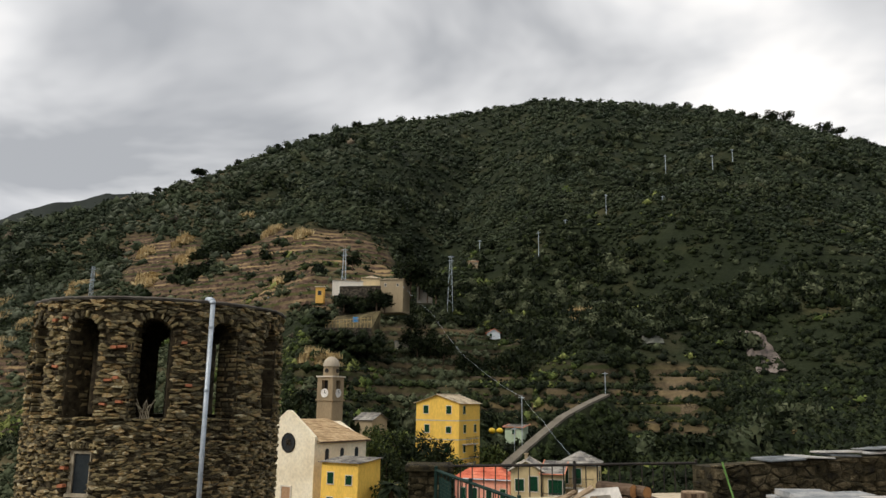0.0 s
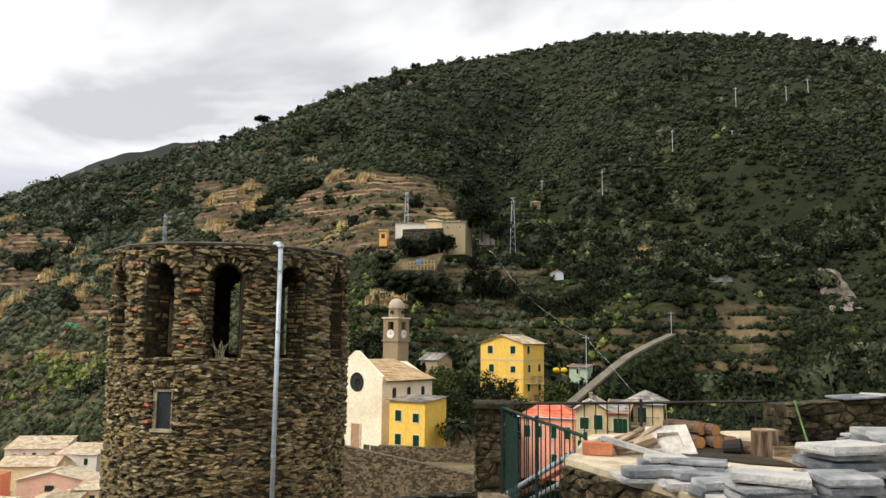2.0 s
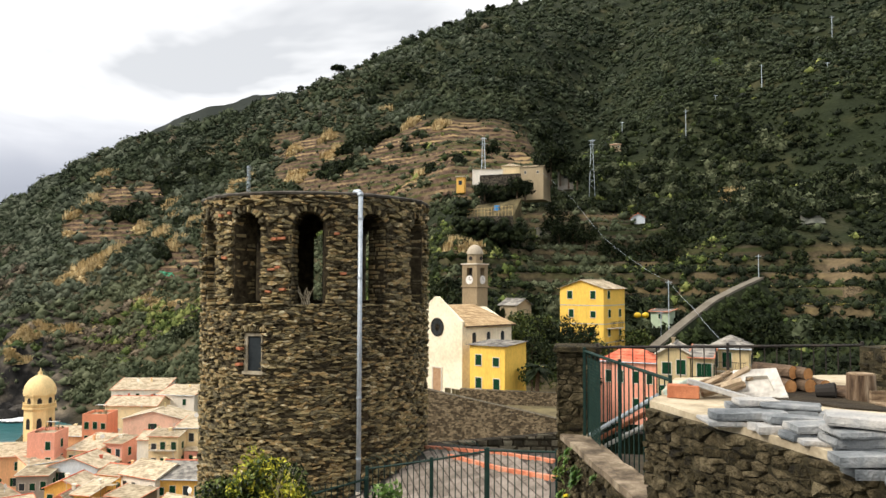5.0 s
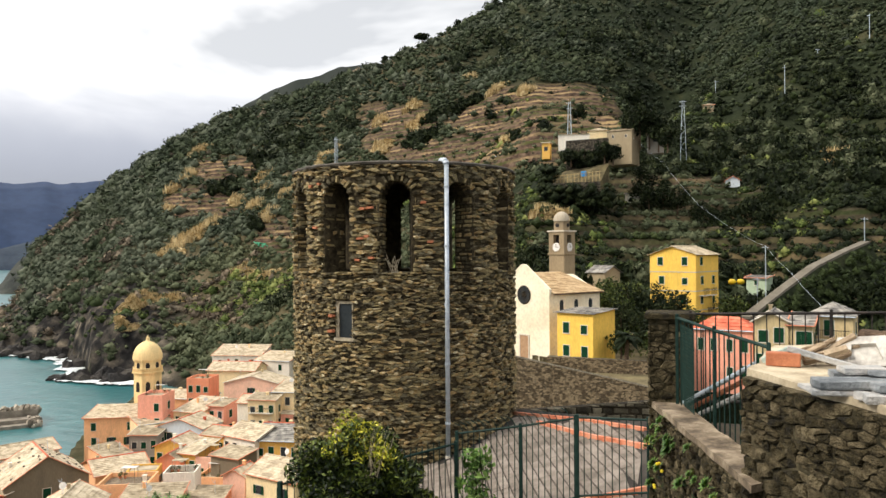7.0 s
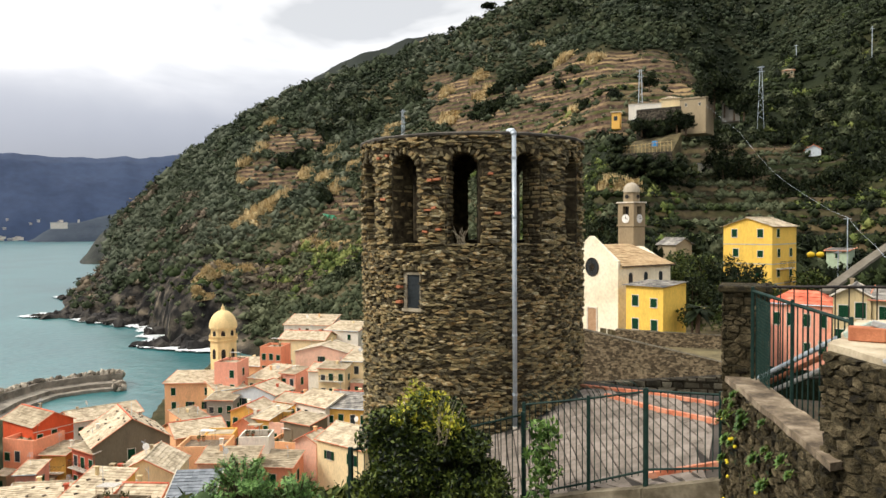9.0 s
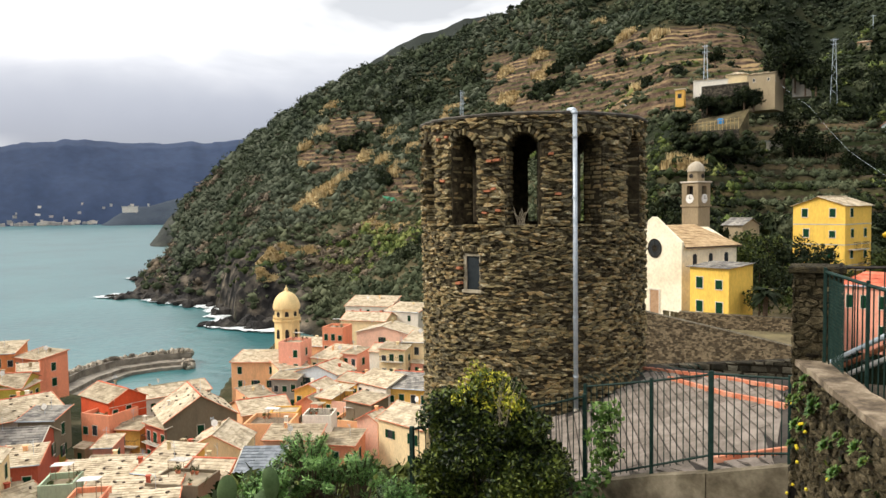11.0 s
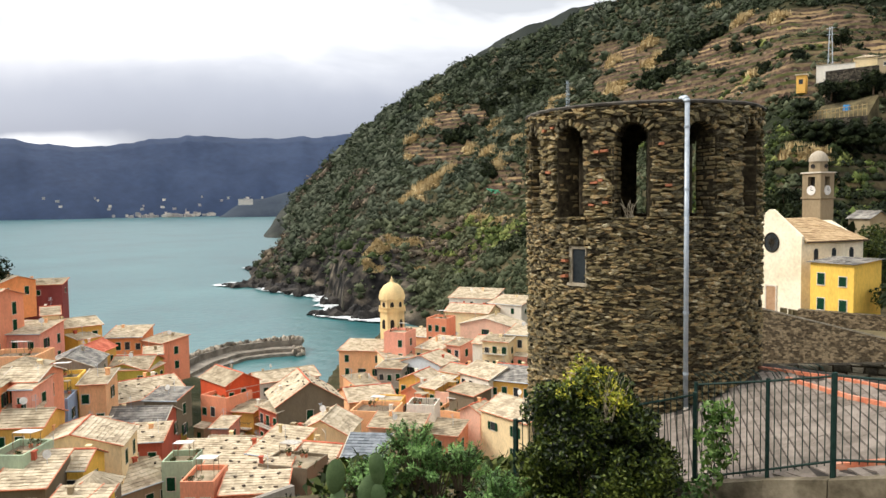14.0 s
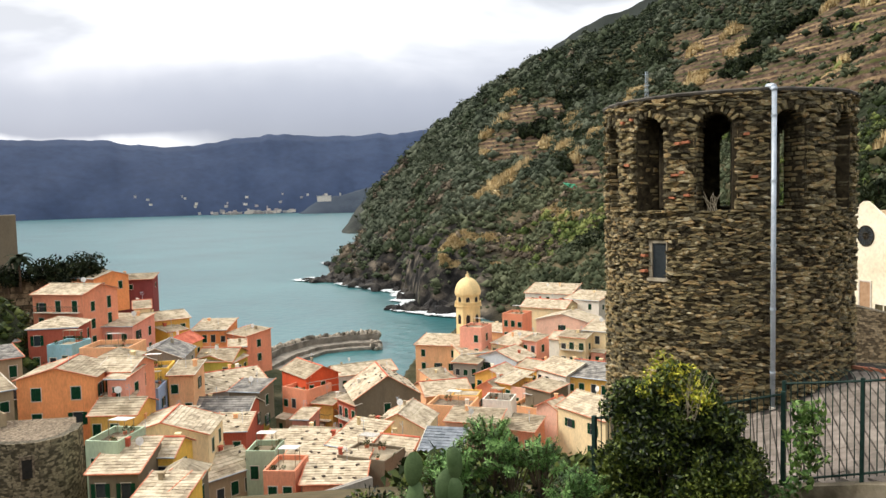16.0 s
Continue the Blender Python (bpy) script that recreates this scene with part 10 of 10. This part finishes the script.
cac = thing("prickly_pear", pose(-6.93, 7.36, 45.6), "prickly pear cactus with broad green pads", "cactus")
for x, y, z, w, h, rx, ry, rz in ((0, 0, 0.45, 0.14, 0.52, 8, 4, 44), (0.02, -0.03, 0.05, 0.13, 0.5, -8, 6, 30), (0.46, 0.38, 0.55, 0.12, 0.46, 4, -6, 40), (0.3, 0.2, 0.25, 0.13, 0.46, -6, 18, 50), (0.22, 0.05, -0.1, 0.12, 0.44, -14, -20, 20), (-0.1, 0.05, -0.2, 0.13, 0.42, 6, -4, 48), (0.44, 0.36, 0.12, 0.13, 0.46, 0, 0, 40)):
    bm = bmesh.new()
    pad(bm, pose(x, y, z, rx, ry, rz), w, h)
    part("pad", bm, M["cactus"], cac, smooth=True)


def ivy(name, label, pts, spread, n, leaf, mat, seed):
    rs = np.random.RandomState(seed)
    o = pts[0]
    ob = thing(name, pose(*o), label, "plant")
    L = [(p[0] - o[0], p[1] - o[1], p[2] - o[2], spread) for p in pts]
    V, F = tree_crown(rs, L, n, leaf)
    child("leaves", mesh_tris("leaves", V, F, M[mat]), ob)
    bm = bmesh.new()
    for a, b in zip(L, L[1:]):
        add_tube(bm, a[:3], b[:3], 0.012, 0.010, 5)
    part("stem", bm, M["twig"], ob)


ivy("climbing_vine", "broad-leaved vine climbing the green fence", [(-3.55, 12.95, 45.2), (-3.5, 12.9, 45.5), (-3.42, 12.9, 45.8), (-3.45, 12.9, 46.1), (-3.52, 12.9, 46.35), (-3.35, 12.9, 46.42), (-3.3, 12.9, 45.65), (-3.6, 12.85, 45.9), (-3.3, 12.85, 46.2)], 0.2, 1500, 0.07, "vine_leaf", 21)
ivy("climbing_vine", "leafy vine spreading at the fence foot", [(-3.9, 12.6, 44.6), (-3.95, 12.6, 45.0), (-4.1, 12.6, 45.2), (-3.75, 12.6, 45.05), (-4.2, 12.6, 44.9), (-3.6, 12.6, 44.9)], 0.22, 1000, 0.07, "vine_leaf", 22)


def succulent(x, y, z, s, seed):
    """A rosette of fleshy leaves that grows out of the wall."""
    rs = random.Random(seed)
    ob = thing("houseleek", pose(x, y, z, 0, -55, 10), "green houseleek rosette growing from the wall", "plant", "houseleeks on the wall")
    v, f = [], []
    for k in range(34):
        a, e = k * 2.4, 0.25 + 1.1 * (1 - k / 34)
        d = Vector((math.cos(a) * math.sin(e + 0.2), math.sin(a) * math.sin(e + 0.2), math.cos(e + 0.2)))
        L = s * (0.5 + 0.5 * e) * rs.uniform(0.8, 1.1)
        sd = Vector((-math.sin(a), math.cos(a), 0)) * s * 0.22
        n = len(v)
        v += [(0, 0, 0), d * L * 0.6 + sd, d * L, d * L * 0.6 - sd]
        f.append((n, n + 1, n + 2, n + 3))
    child("leaves", mesh_of("leaves", v, f, M["vine_leaf"]), ob)
    part("stem", tube((0, 0, -0.15), (0, 0, 0.01), 0.015, n=5), M["twig"], ob)


rs_ = random.Random(31)
for k in range(26):
    t = rs_.uniform(0.0, 0.85)
    zz = 48.0 - abs(rs_.gauss(0, 0.5)) - 0.03
    succulent(-0.36 + 0.83 * t - 0.06, 9.98 - 3.26 * t, zz, rs_.uniform(0.05, 0.105), 500 + k)
rr_ = random.Random(41)
wl = []
for k in range(26):
    t = rr_.uniform(0, 1.0)
    wl.append((-0.42 + 0.83 * t, 9.98 - 3.26 * t, rr_.uniform(45.6, 47.9), rr_.uniform(0.06, 0.14)))
bush("wall_creeper", "small weeds rooted in the wall joints", wl, 1400, 0.03, "leaf", 42, (-0.1, 9.0, 45.0), 0)
# yellow blossoms on the wall
bm = bmesh.new()
for k in range(14):
    t = rr_.uniform(0, 0.7)
    bmesh.ops.create_icosphere(bm, subdivisions=1, radius=0.022, matrix=pose(-0.46 + 0.83 * t, 9.95 - 3.26 * t, rr_.uniform(46.2, 47.6)))
tagged(part("wall_blossoms", bm, M["blossom"]), "small yellow blossoms on the overgrown wall", "flowers", kind="stuff")

# dry stems on the sill of the tower's middle opening
bm = bmesh.new()
tm = pose(TX, TY, 0, 0, 0, 19.85) @ pose(0, 0, 0, 0, 0, -5.5) @ pose(0, -TR + 0.15, SILL)
for k in range(12):
    p, d = Vector((rr_.gauss(0, 0.07), 0, 0)), Vector((rr_.uniform(-0.5, 0.5), rr_.uniform(-0.4, 0.1), 1)).normalized()
    for j in range(3):
        q = p + d * rr_.uniform(0.1, 0.18)
        add_tube(bm, tm @ p, tm @ q, 0.009, 0.006, 4, cap=False)
        p, d = q, (d + Vector((rr_.gauss(0, 0.4), 0, -0.05))).normalized()
tagged(part("dry_plant", bm, M["palewood"]), "dry weed stalks on the tower sill", "plant")

# scrub round the garden plot and the retaining wall on the hill
gp = np.stack([VR.uniform(-33, -15, 150), VR.uniform(190, 195.5, 150), VR.uniform(61.5, 66.5, 150)], -1)
gp2 = np.stack([VR.uniform(-34, -30.6, 40), VR.uniform(196, 206, 40), VR.uniform(66, 72, 40)], -1)
gp3 = np.stack([VR.uniform(-29, -16, 60), VR.uniform(205.2, 206.4, 60), VR.uniform(72.5, 76.5, 60)], -1)
gp = np.concatenate([gp, gp2, gp3])
scatter("garden_scrub", "dark scrub round the garden plot", gp, 0.9 + 0.9 * VR.rand(len(gp)), T_near, "pine")
# huts that stand on the slope among the scrub
for az, e, wr, h, dep, roof, rise, col, label, tiles in ((2.25, 9.6, 0.013, 2.0, 3.0, "h", 0.5, "stonetan", "small cream house below the ridge", "rooftile"), (3.82, 4.17, 0.0164, 2.3, 3.0, "f", 0.8, "paleblue", "small pale blue hut among the trees", "redtile"), (-2.5, 3.45, 0.038, 2.3, 4.0, "s", 0.3, "white", "long low white shed on a terrace", "greyroof")):
    d = on_slope(az, e)
    (x, y), w = polar(az, d), wr * d
    z = EYE + d * math.tan(radians(e))
    k = d / 170
    house(x - w / 2, y, x + w / 2, y, z + h * k, z - 3 * k, dep * k, roof, rise * k, col, 2, 1, label, tiles=tiles, chimneys=0, win=(0.7, 0.8), first=0.9, side=0)
# growth on the castle rock
az = VR.uniform(-80, -66.5, 420)
r = VR.uniform(96, 165, 420)
pos = np.stack([r * np.sin(np.radians(az)), r * np.cos(np.radians(az)), terrain(az, r) + 0.3], -1)
scatter("rock_scrub", "scrub on the castle rock", pos, 0.8 + 1.0 * VR.rand(420), T_near, "foliage_mid")
# growth on the bank under the lane
lp = []
for (x0, y0, z0), (x1, y1, z1) in zip(lane_pts, lane_pts[1:]):
    for k in range(60):
        t, q = VR.rand(), VR.rand()
        lp.append((x0 + (x1 - x0) * t + 0.9 + 3.0 * q, y0 + (y1 - y0) * t - 4.5 * q - 0.3, z0 + (z1 - z0) * t - 0.9 - 8 * q))
scatter("lane_scrub", "scrub on the bank below the lane", np.array(lp), 0.5 + 0.7 * VR.rand(len(lp)), T_near, "foliage")

# scrub on the bank between the viewer and the village
az = VR.uniform(-43, -24, 1500)
r = VR.uniform(17, 30, 1500)
z = terrain(az, r)
pos = np.stack([r * np.sin(np.radians(az)), r * np.cos(np.radians(az)), z + 0.1], -1)
scatter("bank_scrub", "rough green scrub on the castle bank", pos, 0.35 + 0.5 * VR.rand(1500), T_far, "foliage_mid")

# short dry stone walls on the lower slope
for k, (a0, a1, e) in enumerate(((17.07, 18.97, -0.42), (23.27, 25.02, -0.34))):
    d = on_slope((a0 + a1) / 2, e) - 1.0
    p, q = polar(a0, d), polar(a1, d)
    zz = EYE + d * math.tan(radians(e))
    stone_wall("wall_dry_stone", p, q, zz - 1.2, zz + 1.0, 0.6, "short grey dry stone wall on the slope", seed=61 + k, mat="bankstone", ends=False, rough=0.32, core_mat="palemortar")
